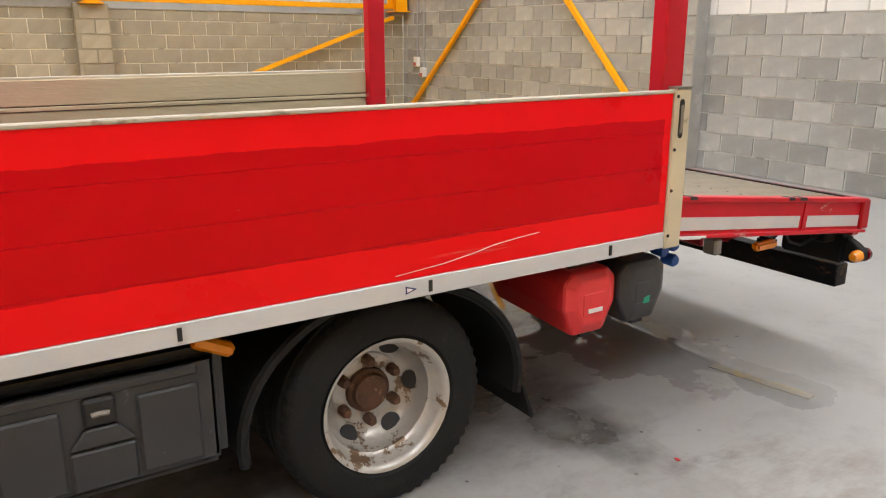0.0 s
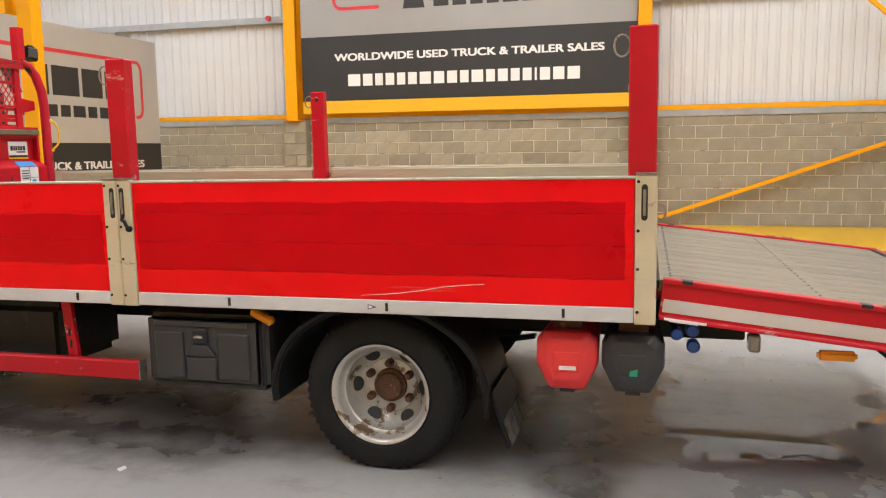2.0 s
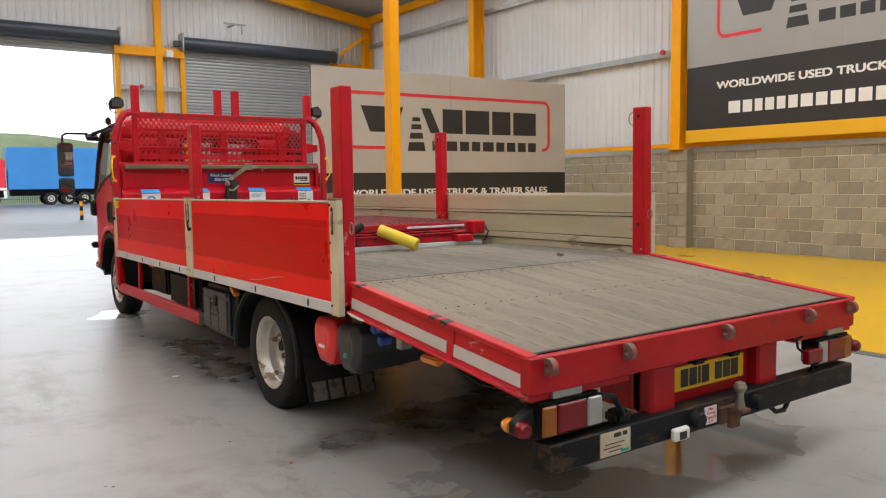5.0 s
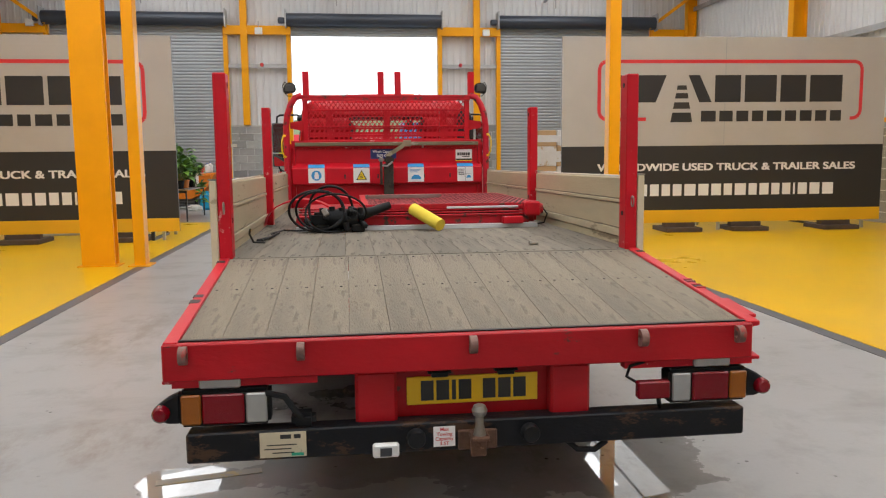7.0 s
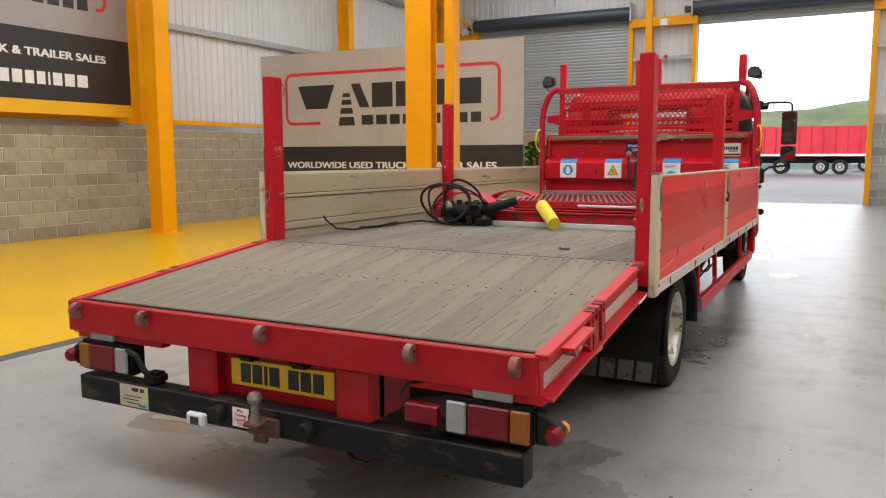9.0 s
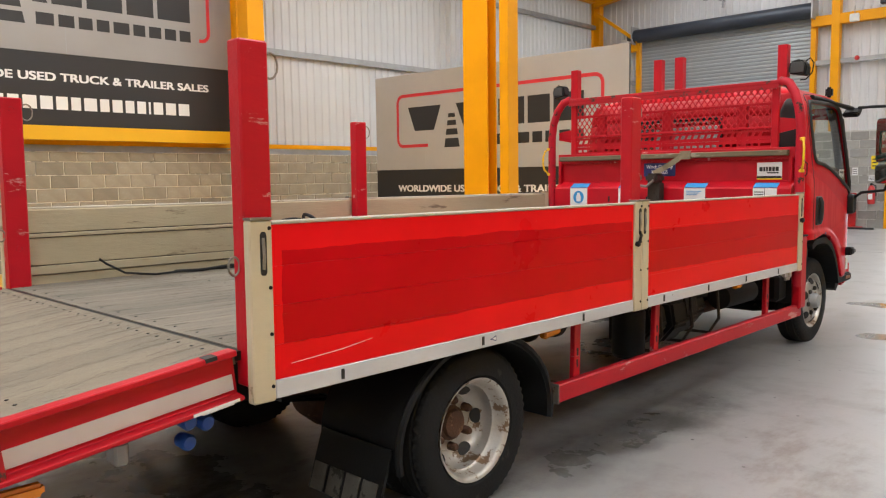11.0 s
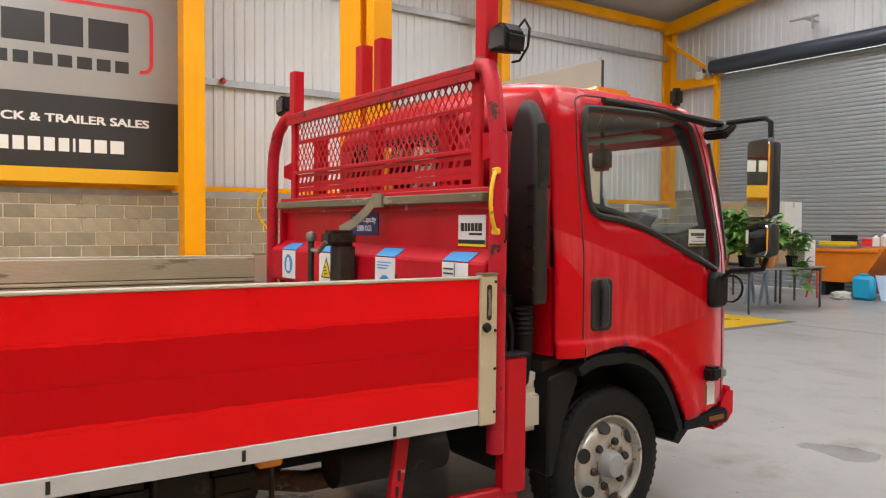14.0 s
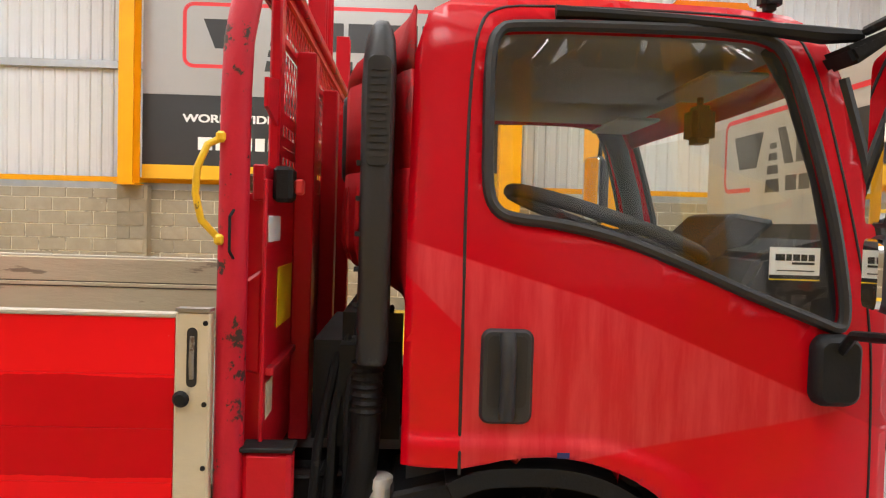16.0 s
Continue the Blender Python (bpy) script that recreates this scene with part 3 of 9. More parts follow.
# ventilators hung on the gable and fittings on the wall rails
for x in (-6.6, -0.9, 5.9):
    v = thing("wall_bracket_lamp", "thin grey lamp arm on the gable wall", "lamp", "gable lamps")
    boxpart("arm", (x - 0.35, x + 0.35, YF - 0.5, YF - 0.42, 6.32, 6.37), GREY_PL, v, bevel=0.01)
    boxpart("stem", (x + 0.2, x + 0.23, YF - 0.49, YF - 0.43, 6.05, 6.32), GREY_PL, v)
    boxpart("bracket", (x - 0.04, x + 0.04, YF - 0.43, YF + 0.12, 6.33, 6.36), GREY_PL, v)
for x, y, z in ((-3.05, YF - 0.2, 5.32), (3.95, YF - 0.2, 5.32), (-9.6, YF - 0.25, 5.5)):
    v = thing("junction_box", "small white junction box on a yellow beam", "junction box", "junction boxes")
    boxpart("case", (x - 0.11, x + 0.11, y - 0.06, y + 0.05, z - 0.1, z + 0.1), WHITE_PL, v, bevel=0.015)
    bm = B()
    tube(bm, [(x, y, z + 0.1), (x, y, z + 0.3)], 0.012, 6)
    part("conduit", bm, GREY_PL, v)
RED_PL = M("red_plastic", (0.55, 0.03, 0.03), 0.4, 0, 0.08)
for x, y in ((10.66, 7.6), (-10.56, 7.75), (-3.0, YF - 0.05), (3.15, YF - 0.05)):
    v = thing("alarm_sounder", "small red alarm sounder fixed to a grey rail", "alarm", "alarms")
    s = 0.0
    bm = B()
    if abs(x) > 5:
        spin(bm, [(0, 0.0), (0, 0.055), (0.05, 0.06), (0.09, 0.035), (0.09, 0.0)], 'x', (x - (0.09 if x > 0 else 0), y, 4.12), 16)
    else:
        spin(bm, [(-0.09, 0.0), (-0.09, 0.035), (-0.05, 0.06), (0, 0.055), (0, 0.0)], 'y', (x, y, 4.33), 16)
    part("body", bm, RED_PL, v, smooth=True)

# translucent rooflights between the rafters
for lx, ly in ROOFLIGHTS:
    v = thing("rooflight", "translucent white rooflight panel in the sheet roof", "rooflight", "rooflights", "structure",
              m=pose(lx, ly, roof_z(lx) - 0.02, 0, math.degrees(math.atan(1.66 / 11.1)) * (-1 if lx < 0.1 else 1), 0))
    boxpart("panel", (-1.2, 1.2, -2.5, 2.5, -0.02, 0.012), LAMP_GLOW, v)
    for k in (-1.2, -0.4, 0.4, 1.2):
        boxpart("glazing_bar", (k - 0.025, k + 0.025, -2.5, 2.5, -0.075, -0.021), GALV, v)
    for k in (-2.52, 2.5):
        boxpart("end_bar", (-1.22, 1.22, k, k + 0.03, -0.075, 0.0), GALV, v)


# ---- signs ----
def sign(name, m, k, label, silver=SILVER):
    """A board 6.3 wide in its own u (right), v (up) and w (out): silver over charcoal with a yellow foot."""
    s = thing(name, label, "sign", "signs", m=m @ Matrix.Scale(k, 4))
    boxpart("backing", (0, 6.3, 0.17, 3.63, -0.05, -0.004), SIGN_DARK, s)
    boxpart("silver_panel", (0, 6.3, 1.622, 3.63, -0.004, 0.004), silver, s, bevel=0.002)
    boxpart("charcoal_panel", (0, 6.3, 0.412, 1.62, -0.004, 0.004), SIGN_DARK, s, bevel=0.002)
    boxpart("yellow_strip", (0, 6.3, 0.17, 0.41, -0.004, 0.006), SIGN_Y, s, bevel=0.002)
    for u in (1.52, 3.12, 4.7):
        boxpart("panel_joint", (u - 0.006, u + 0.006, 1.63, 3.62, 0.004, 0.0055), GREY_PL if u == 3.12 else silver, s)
    # red outline with round corners, open at the bottom
    bm = B()
    pts = [(1.6, 2.12)]
    for cx, cy, a0 in ((0.85, 2.27, 270), (0.85, 3.03, 180), (5.65, 3.03, 90), (5.65, 2.27, 0)):
        rr = 0.15
        for a in range(0, 91, 18):
            t = radians(a0 - a)
            pts.append((cx + rr * math.cos(t), cy + rr * math.sin(t)))
    pts.append((5.6, 2.12))
    for (a, b), (c, d) in zip(pts, pts[1:]):
        bar(bm, (a, b, 0.007), (c, d, 0.007), 0.065, 0.004, up=(0, 0, 1))
    part("red_outline", bm, SIGN_RED, s)
    # plain dark shapes of the mark
    bm = B()
    v0, v1 = 2.43, 2.93
    prism(bm, [(1.02, v1), (1.98, v1), (1.78, v0), (1.22, v0)], 'z', 0.004, 0.008)
    part("mark_block", bm, SIGN_DARK, s)
    for u0, u1, n0, n1 in ((2.92, 3.42, 0, 0), (3.5, 4.12, 0, 0), (4.2, 4.7, 0, 0), (4.78, 5.42, 0, 0)):
        boxpart("mark_block", (u0, u1, v0, v1, 0.004, 0.008), SIGN_DARK, s)
    bm = B()
    prism(bm, [(2.40, v1), (2.62, v1), (2.86, v0), (2.62, v0)], 'z', 0.004, 0.008)
    part("mark_stroke", bm, SIGN_DARK, s)
    for a, b in ((2.06, 2.24), (2.31, 2.43), (2.5, 2.6), (2.66, 2.74)):
        w0, w1 = 0.21 - 0.16 * (a - 2.06) / 0.87, 0.21 - 0.16 * (b - 2.06) / 0.87
        bm = B()
        prism(bm, [(2.28 - w0, a), (2.28 + w0, a), (2.28 + w1, b), (2.28 - w1, b)], 'z', 0.004, 0.008)
        part("road_dash", bm, SIGN_DARK, s)
    for dims in letter_bars(2.66, 5.42, 2.07, 2.27, [1.1, 1, .9, .85, 1.1, .85, .9, .85, .85], 0.008, 0.28, 0.004):
        boxpart("mark_bar", dims, SIGN_DARK, s)
    bold_text("lettering", "WORLDWIDE USED TRUCK & TRAILER SALES", 0.188, SIGN_WHITE, s, Matrix.Translation((3.22, 1.215, 0.006)), 1.33, 0.001, 0.006)
    for dims in letter_bars(0.95, 5.33, 0.68, 0.9, [1.3, 1, .8, .9, .85, .9, 1.15, 1.05, 1, .85, 1.15, .85, .95, .85, .85, .2, .95, 1.05, 1.15], 0.008, 0.3, 0.004):
        boxpart("address_bar", dims, SIGN_WHITE, s)
    return s


def facing(x, y, z, yaw):
    """A frame whose u runs to the right of one who looks along yaw at the board, v up, w towards the viewer."""
    return Matrix.Translation((x, y, z)) @ Matrix.Rotation(radians(yaw), 4, 'Z') @ Matrix.Rotation(radians(90), 4, 'X')


SIGN_TXT = "silver and charcoal sign board, red outline, white lettering"
sign("banner_right", facing(3.5, 9.97, 0.0, -2.2), 1.0, "free-standing " + SIGN_TXT, SILVER_BRIGHT)
sign("banner_left", facing(-9.82, 10.24, 0.0, 0.4), 1.0, "free-standing " + SIGN_TXT, SILVER_BRIGHT)
sign("wall_sign_right", facing(10.36, 6.78, 2.42 - 0.41 * 1.06, -90), 1.032, SIGN_TXT)
sign("wall_sign_left", facing(-10.13, 0.78, 2.42 - 0.41 * 1.06, 90), 0.965, SIGN_TXT)
PALLET = M("dark_pallet_wood", (0.09, 0.06, 0.04), 0.85, 0, 0.3, 6, 60, 0.4)
for x0, y0, yaw in ((3.5, 9.97, -2.2), (-9.82, 10.24, 0.4)):
    for u in (0.5, 2.3, 3.6, 5.4):
        p = thing("bearer", "dark timber bearer under a sign board", "timber", "bearers",
                  m=Matrix.Translation((x0, y0, 0)) @ Matrix.Rotation(radians(yaw), 4, 'Z'))
        boxpart("beam", (u - 0.35, u + 0.35, -0.25, 0.5, 0.004, 0.085), PALLET, p, bevel=0.006)
        boxpart("beam", (u - 0.3, u + 0.3, -0.02, 0.12, 0.085, 0.168), PALLET, p, bevel=0.006)
    # struts that hold the board up from behind
    f = thing("sign_frame", "galvanised prop frame behind a sign board", "frame", "sign frames",
              m=Matrix.Translation((x0, y0, 0)) @ Matrix.Rotation(radians(yaw), 4, 'Z'))
    for u in (0.3, 3.1, 6.0):
        bm = B()
        bar(bm, (u, 0.09, 0.004), (u, 0.09, 3.55), 0.05, 0.05, up=(0, 1, 0))
        part("upright", bm, GALV, f)
        bm = B()
        bar(bm, (u, 0.11, 2.6), (u, 1.1, 0.02), 0.05, 0.05, up=(1, 0, 0))
        part("prop", bm, GALV, f)


# ---- the flatbed truck ----
def panel_paint():
    """Two reds: a repainted darker band with a brushed edge on a brighter panel, scratches and chips."""
    m, n, l, b = nodes_of("red_panel_paint")
    co = n.new("ShaderNodeTexCoord").outputs["Object"]
    sp = n.new("ShaderNodeSeparateXYZ")
    l.new(co, sp.inputs[0])
    x, y, z = sp.outputs
    wob = mth(n, l, 'MULTIPLY', mth(n, l, 'SUBTRACT', noise_node(n, l, co, 7, 6, 0.7, (1, 0.4, 1)), 0.5), 0.035)
    front = mth(n, l, 'GREATER_THAN', y, 2.4)
    top = mth(n, l, 'SUBTRACT', 1.232, mth(n, l, 'MULTIPLY', front, 0.055))
    low = mth(n, l, 'ADD', mth(n, l, 'MULTIPLY', front, 0.02), 0.925)
    zz = mth(n, l, 'ADD', z, wob)
    fill = mth(n, l, 'MULTIPLY', mth(n, l, 'LESS_THAN', zz, top), mth(n, l, 'GREATER_THAN', zz, low))
    yy = mth(n, l, 'ADD', y, wob)
    fill = mth(n, l, 'MULTIPLY', fill, mth(n, l, 'GREATER_THAN', mth(n, l, 'ABSOLUTE', mth(n, l, 'SUBTRACT', yy, 2.40)), 0.092))
    fill = mth(n, l, 'MULTIPLY', fill, mth(n, l, 'LESS_THAN', mth(n, l, 'ABSOLUTE', mth(n, l, 'SUBTRACT', yy, 2.42)), 2.30))
    big = noise_node(n, l, co, 2.0, 5, 0.6)
    bright = ramp_node(n, l, big, [(0.3, (0.80, 0.004, 0.009)), (0.7, (0.90, 0.007, 0.014))])
    dark = ramp_node(n, l, big, [(0.3, (0.53, 0.0002, 0.007)), (0.7, (0.61, 0.0004, 0.009))])
    c = mixc(n, l, fill, bright, dark)
    sc = noise_node(n, l, co, 9, 10, 0.75, (1, 0.07, 2.2))
    c = mixc(n, l, ramp_node(n, l, sc, [(0.655, (0, 0, 0)), (0.70, (0.6, 0.6, 0.6))]), c, (0.72, 0.2, 0.17, 1))
    ch = noise_node(n, l, co, 16, 6, 0.8)
    c = mixc(n, l, ramp_node(n, l, ch, [(0.715, (0, 0, 0)), (0.725, (1, 1, 1))]), c, (0.62, 0.42, 0.36, 1))
    dk = noise_node(n, l, co, 6, 9, 0.75, (1, 0.2, 1))
    c = mixc(n, l, ramp_node(n, l, dk, [(0.69, (0, 0, 0)), (0.72, (0.6, 0.6, 0.6))]), c, (0.22, 0.004, 0.006, 1))
    l.new(c, b.inputs["Base Color"])
    l.new(mth(n, l, 'ADD', mth(n, l, 'MULTIPLY', big, 0.2), 0.2), b.inputs["Roughness"])
    b.inputs["Specular IOR Level"].default_value = 0.14
    bump_to(n, l, b, noise_node(n, l, co, 30, 4, 0.6), 0.05)
    return m


PANEL = panel_paint()
RED = M("red_frame_paint", (0.53, 0.004, 0.016), 0.38, 0, 0.14, 3, 50, 0.1, (0.55, 0.25, 0.22), 0.70, wscale=14, spec=0.3)
RED_WORN = M("worn_rusty_red_paint", (0.44, 0.010, 0.02), 0.48, 0, 0.22, 4, 50, 0.2, (0.075, 0.045, 0.035), 0.56, wscale=14, spec=0.3)
RAIL_WOOD = M("dirty_olive_rail", (0.17, 0.14, 0.085), 0.75, 0, 0.25, 5, 60, 0.2, (0.30, 0.27, 0.2), 0.6, wscale=8, stretch=(0.3, 1, 1))
# grille red lightened in the colour, as if lit before the shaded cab back
GRILLE_RED = M("lightened_red_grille_paint", (0.62, 0.018, 0.032), 0.45, 0, 0.18, 4, 60, 0.15, (0.22, 0.09, 0.07), 0.66, wscale=18, spec=0.25)
RUST_TUBE = M("rust_blotched_red_paint", (0.50, 0.012, 0.03), 0.45, 0, 0.2, 4, 50, 0.2, (0.045, 0.028, 0.02), 0.575, wscale=17, stretch=(1, 1, 0.8), spec=0.25)
RED_RAIL = M("scraped_red_paint", (0.52, 0.006, 0.018), 0.4, 0, 0.16, 3, 50, 0.15, (0.58, 0.28, 0.26), 0.615, wscale=9, stretch=(1, 0.3, 1), spec=0.3)
CAB_RED = M("glossy_cab_red", (0.60, 0.001, 0.011), 0.4, 0, 0.05, 1.5, 40, 0.02, (0.62, 0.12, 0.11), 0.78, wscale=20, coat=0.25, spec=0.1)


def cab_paint():
    """Cab red with the ghost of a removed livery: a faded swoosh under a band that kept its deep red."""
    m, n, l, b = nodes_of("cab_red_with_faded_swoosh")
    co = n.new("ShaderNodeTexCoord").outputs["Object"]
    sp = n.new("ShaderNodeSeparateXYZ")
    l.new(co, sp.inputs[0])
    y, z = sp.outputs[1], sp.outputs[2]

    def above(y0, z0, slope):
        line = mth(n, l, 'ADD', mth(n, l, 'MULTIPLY', mth(n, l, 'SUBTRACT', y, y0), slope), z0)
        return mth(n, l, 'MULTIPLY', mth(n, l, 'SUBTRACT', z, line), 160.0, True)

    def without(a):
        return mth(n, l, 'SUBTRACT', 1.0, a)

    kept = mth(n, l, 'MAXIMUM', above(5.23, 1.517, -0.29), above(5.72, 1.375, -0.412))
    faded = mth(n, l, 'MULTIPLY', without(kept), above(5.73, 0.975, 0.19))
    panel = mth(n, l, 'GREATER_THAN', y, 5.393)
    faded = mth(n, l, 'MULTIPLY', faded, mth(n, l, 'MAXIMUM', panel, above(5.248, 1.423, -0.93)))
    big, runs = noise_node(n, l, co, 1.6, 5, 0.6), noise_node(n, l, co, 8.0, 5, 0.6, (1, 3.0, 0.35))
    base = ramp_node(n, l, big, [(0.3, (0.58, 0.0008, 0.009)), (0.7, (0.65, 0.0012, 0.012))])
    c = mixc(n, l, kept, base, (0.48, 0.0004, 0.008, 1))
    pale = ramp_node(n, l, runs, [(0.4, (0.54, 0.016, 0.026)), (0.66, (0.62, 0.044, 0.052))])
    c = mixc(n, l, faded, c, pale)
    chip = noise_node(n, l, co, 22, 6, 0.8)
    c = mixc(n, l, ramp_node(n, l, chip, [(0.745, (0, 0, 0)), (0.755, (1, 1, 1))]), c, (0.62, 0.35, 0.3, 1))
    l.new(c, b.inputs["Base Color"])
    l.new(mth(n, l, 'ADD', mth(n, l, 'MULTIPLY', faded, 0.14), mth(n, l, 'ADD', mth(n, l, 'MULTIPLY', big, 0.16), 0.3)), b.inputs["Roughness"])
    b.inputs["Specular IOR Level"].default_value = 0.1
    b.inputs["Coat Weight"].default_value = 0.32
    b.inputs["Coat Roughness"].default_value = 0.1
    bump_to(n, l, b, noise_node(n, l, co, 40, 3, 0.6), 0.02)
    return m


CAB_SIDE = cab_paint()
# cab red darkened, so the shade behind the headboard sits in its colour
CAB_BACK = M("shaded_cab_back_red", (0.40, 0.004, 0.010), 0.55, 0, 0.2, 3, 50, 0.1, (0.24, 0.03, 0.03), 0.6, wscale=6, spec=0.2)
CREAM = M("dirty_cream_aluminium", (0.60, 0.53, 0.38), 0.5, 0.1, 0.12, 3, 50, 0.15, (0.36, 0.30, 0.20), 0.63, wscale=7, stretch=(1, 0.4, 1))
CAPPING = M("dull_grey_capping", (0.50, 0.46, 0.39), 0.5, 0.2, 0.12, 3, 50, 0.1, (0.30, 0.26, 0.2), 0.62, wscale=7, stretch=(1, 0.4, 1))
CREAM_IN = M("weathered_cream_boarding", (0.46, 0.40, 0.27), 0.6, 0.05, 0.18, 2, 60, 0.25, (0.22, 0.18, 0.12), 0.60, wscale=5, stretch=(1, 0.25, 1.5))
ALU = M("dull_aluminium_trim", (0.60, 0.615, 0.64), 0.45, 0.1, 0.12, 4, 60, 0.1, (0.30, 0.28, 0.26), 0.66, wscale=9, stretch=(1, 0.4, 1))
REFLECT = M("silver_reflective_tape", (0.62, 0.62, 0.63), 0.35, 0.2, 0.08, 5, 80, 0.08, (0.45, 0.08, 0.08), 0.68, wscale=8)
DECK = M("weathered_deck_plank", (0.185, 0.162, 0.126), 0.8, 0, 0.28, 1.8, 45, 0.5, (0.085, 0.072, 0.055), 0.56, rand=0.18, wscale=5, stretch=(6, 0.5, 1))
TAILDECK = M("pale_worn_deck_plank", (0.20, 0.168, 0.12), 0.62, 0, 0.3, 2.2, 60, 0.7, (0.125, 0.1, 0.07), 0.555, rand=0.12, wscale=8, stretch=(2.6, 0.45, 1))
RED_BEAM = M("dull_scraped_red_paint", (0.42, 0.006, 0.013), 0.42, 0, 0.22, 3, 50, 0.2, (0.13, 0.035, 0.03), 0.63, wscale=11, stretch=(0.4, 1, 1), spec=0.3)
RUSTY_BLACK = M("rusting_black_paint", (0.009, 0.0095, 0.012), 0.5, 0, 0.25, 3, 60, 0.25, (0.06, 0.034, 0.02), 0.56, wscale=6, stretch=(0.6, 1, 1.5), spec=0.2)
RUST_STEEL = M("rubbed_rusty_steel", (0.22, 0.12, 0.10), 0.5, 0.3, 0.3, 6, 60, 0.3, (0.36, 0.06, 0.05), 0.55)
TYRE = M("tyre_rubber", (0.012, 0.012, 0.0125), 0.75, 0, 0.25, 5, 90, 0.25, (0.032, 0.03, 0.027), 0.62, spec=0.3)
RIM = M("scuffed_silver_wheel", (0.56, 0.54, 0.50), 0.36, 0.5, 0.2, 6, 60, 0.14, (0.20, 0.13, 0.08), 0.56, wscale=9)
RUST = M("rusty_hub", (0.13, 0.065, 0.04), 0.8, 0.2, 0.35, 12, 90, 0.5, (0.26, 0.15, 0.09), 0.58, wscale=18)
CHASSIS = M("dark_chassis", (0.011, 0.0105, 0.0105), 0.5, 0.1, 0.3, 5, 60, 0.2, (0.06, 0.048, 0.036), 0.62, spec=0.25)
TANK = M("dirty_black_tank", (0.011, 0.0105, 0.0095), 0.6, 0, 0.3, 4, 60, 0.2, (0.04, 0.034, 0.027), 0.6)
DARK_PL = M("dark_grey_plastic_box", (0.034, 0.036, 0.04), 0.42, 0, 0.15, 5, 70, 0.12, (0.13, 0.135, 0.14), 0.67, wscale=12)
FLAP = M("dirty_grey_flap_rubber", (0.13, 0.125, 0.11), 0.85, 0, 0.3, 8, 60, 0.3, (0.05, 0.048, 0.042), 0.55, wscale=8)
RED_BIN = M("red_plastic_box", (0.80, 0.04, 0.045), 0.35, 0, 0.07, 4, 70, 0.05)
AMBER = M("amber_lens", (0.80, 0.26, 0.01), 0.25, 0, 0.06, 8, 90, 0.05, coat=0.4)
RED_LENS = M("red_lens", (0.17, 0.002, 0.008), 0.22, 0, 0.1, 8, 200, 0.15, coat=0.12, spec=0.3)
BROWN_LENS = M("orange_lamp_lens", (0.27, 0.085, 0.008), 0.3, 0, 0.1, 8, 200, 0.15, coat=0.12, spec=0.3)
LAMP_FACE = M("dark_lamp_glass", (0.05, 0.05, 0.05), 0.2, 0, 0.1, coat=0.3)
CLEAR_LENS = M("clear_lamp_lens", (0.30, 0.30, 0.295), 0.2, 0, 0.1, 8, 200, 0.15, coat=0.5)
BLUE_PL = M("blue_plastic_cap", (0.02, 0.09, 0.42), 0.4, 0, 0.1)
YELLOW_PL = M("yellow_grab_handle", (0.78, 0.48, 0.01), 0.45, 0, 0.12, worn=(0.16, 0.10, 0.03), wear=0.6, wscale=30)
STEEL = M("bare_worn_steel", (0.30, 0.28, 0.25), 0.45, 0.7, 0.2, 6, 60, 0.2, (0.16, 0.11, 0.08), 0.6)
PLATE_Y = M("yellow_number_plate", (0.80, 0.50, 0.005), 0.35, 0, 0.04, 3, 60, 0.02)
PAPER = M("white_sticker", (0.80, 0.80, 0.80), 0.5, 0, 0.03, 3, 30, 0.0)
BLUE_ST = M("blue_sticker", (0.03, 0.28, 0.62), 0.5, 0, 0.05, 3, 30, 0.0)
NAVY_ST = M("navy_sticker", (0.015, 0.025, 0.14), 0.45, 0, 0.05, 3, 30, 0.0)
BLACK_ST = M("black_print", (0.02, 0.02, 0.02), 0.5, 0, 0.05, 3, 30, 0.0)
RED_ST = M("red_print", (0.6, 0.03, 0.03), 0.5, 0, 0.05, 3, 30, 0.0)
YEL_ST = M("yellow_print", (0.85, 0.62, 0.01), 0.5, 0, 0.05, 3, 30, 0.0)
GREEN_ST = M("green_print", (0.02, 0.35, 0.22), 0.5, 0, 0.05, 3, 30, 0.0)
STRAP = M("faded_webbing_strap", (0.28, 0.24, 0.16), 0.9, 0, 0.2, 10, 120, 0.3)
INTERIOR = M("dark_cab_trim", (0.04, 0.04, 0.042), 0.7, 0, 0.15, 4, 60, 0.1)
HEADLINER = M("grey_headliner", (0.3, 0.3, 0.29), 0.85, 0, 0.06, 3, 60, 0.1)
SEAT = M("grey_seat_cloth", (0.09, 0.09, 0.10), 0.9, 0, 0.15, 20, 150, 0.2)
GLASS = thin_glass("cab_glass", (0.93, 0.96, 0.93))
MIRROR = M("mirror_glass", (0.85, 0.86, 0.86), 0.02, 1.0, 0.0, 3, 30, 0.0)
WASHER = M("translucent_white_bottle", (0.62, 0.59, 0.50), 0.45, 0, 0.08, 4, 50, 0.05)
INTAKE = M("weathered_black_intake", (0.014, 0.0145, 0.016), 0.5, 0, 0.2, 5, 70, 0.1, (0.035, 0.035, 0.035), 0.62)
GREASY = M("greasy_brown_steel", (0.05, 0.041, 0.031), 0.55, 0.3, 0.3, 8, 70, 0.2, (0.025, 0.02, 0.016), 0.55)
SEAL = M("black_rubber_seal", (0.015, 0.015, 0.016), 0.55, 0, 0.1)

T = thing("flatbed_truck", "red flatbed beavertail truck with drop sides and ramp tail", "truck", m=pose(0, 0, 0, -0.41))


def P(name, bm, mat, parent=None, label="", **kw):
    return done(name, bm, mat, parent if parent is not None else T, label, **kw)


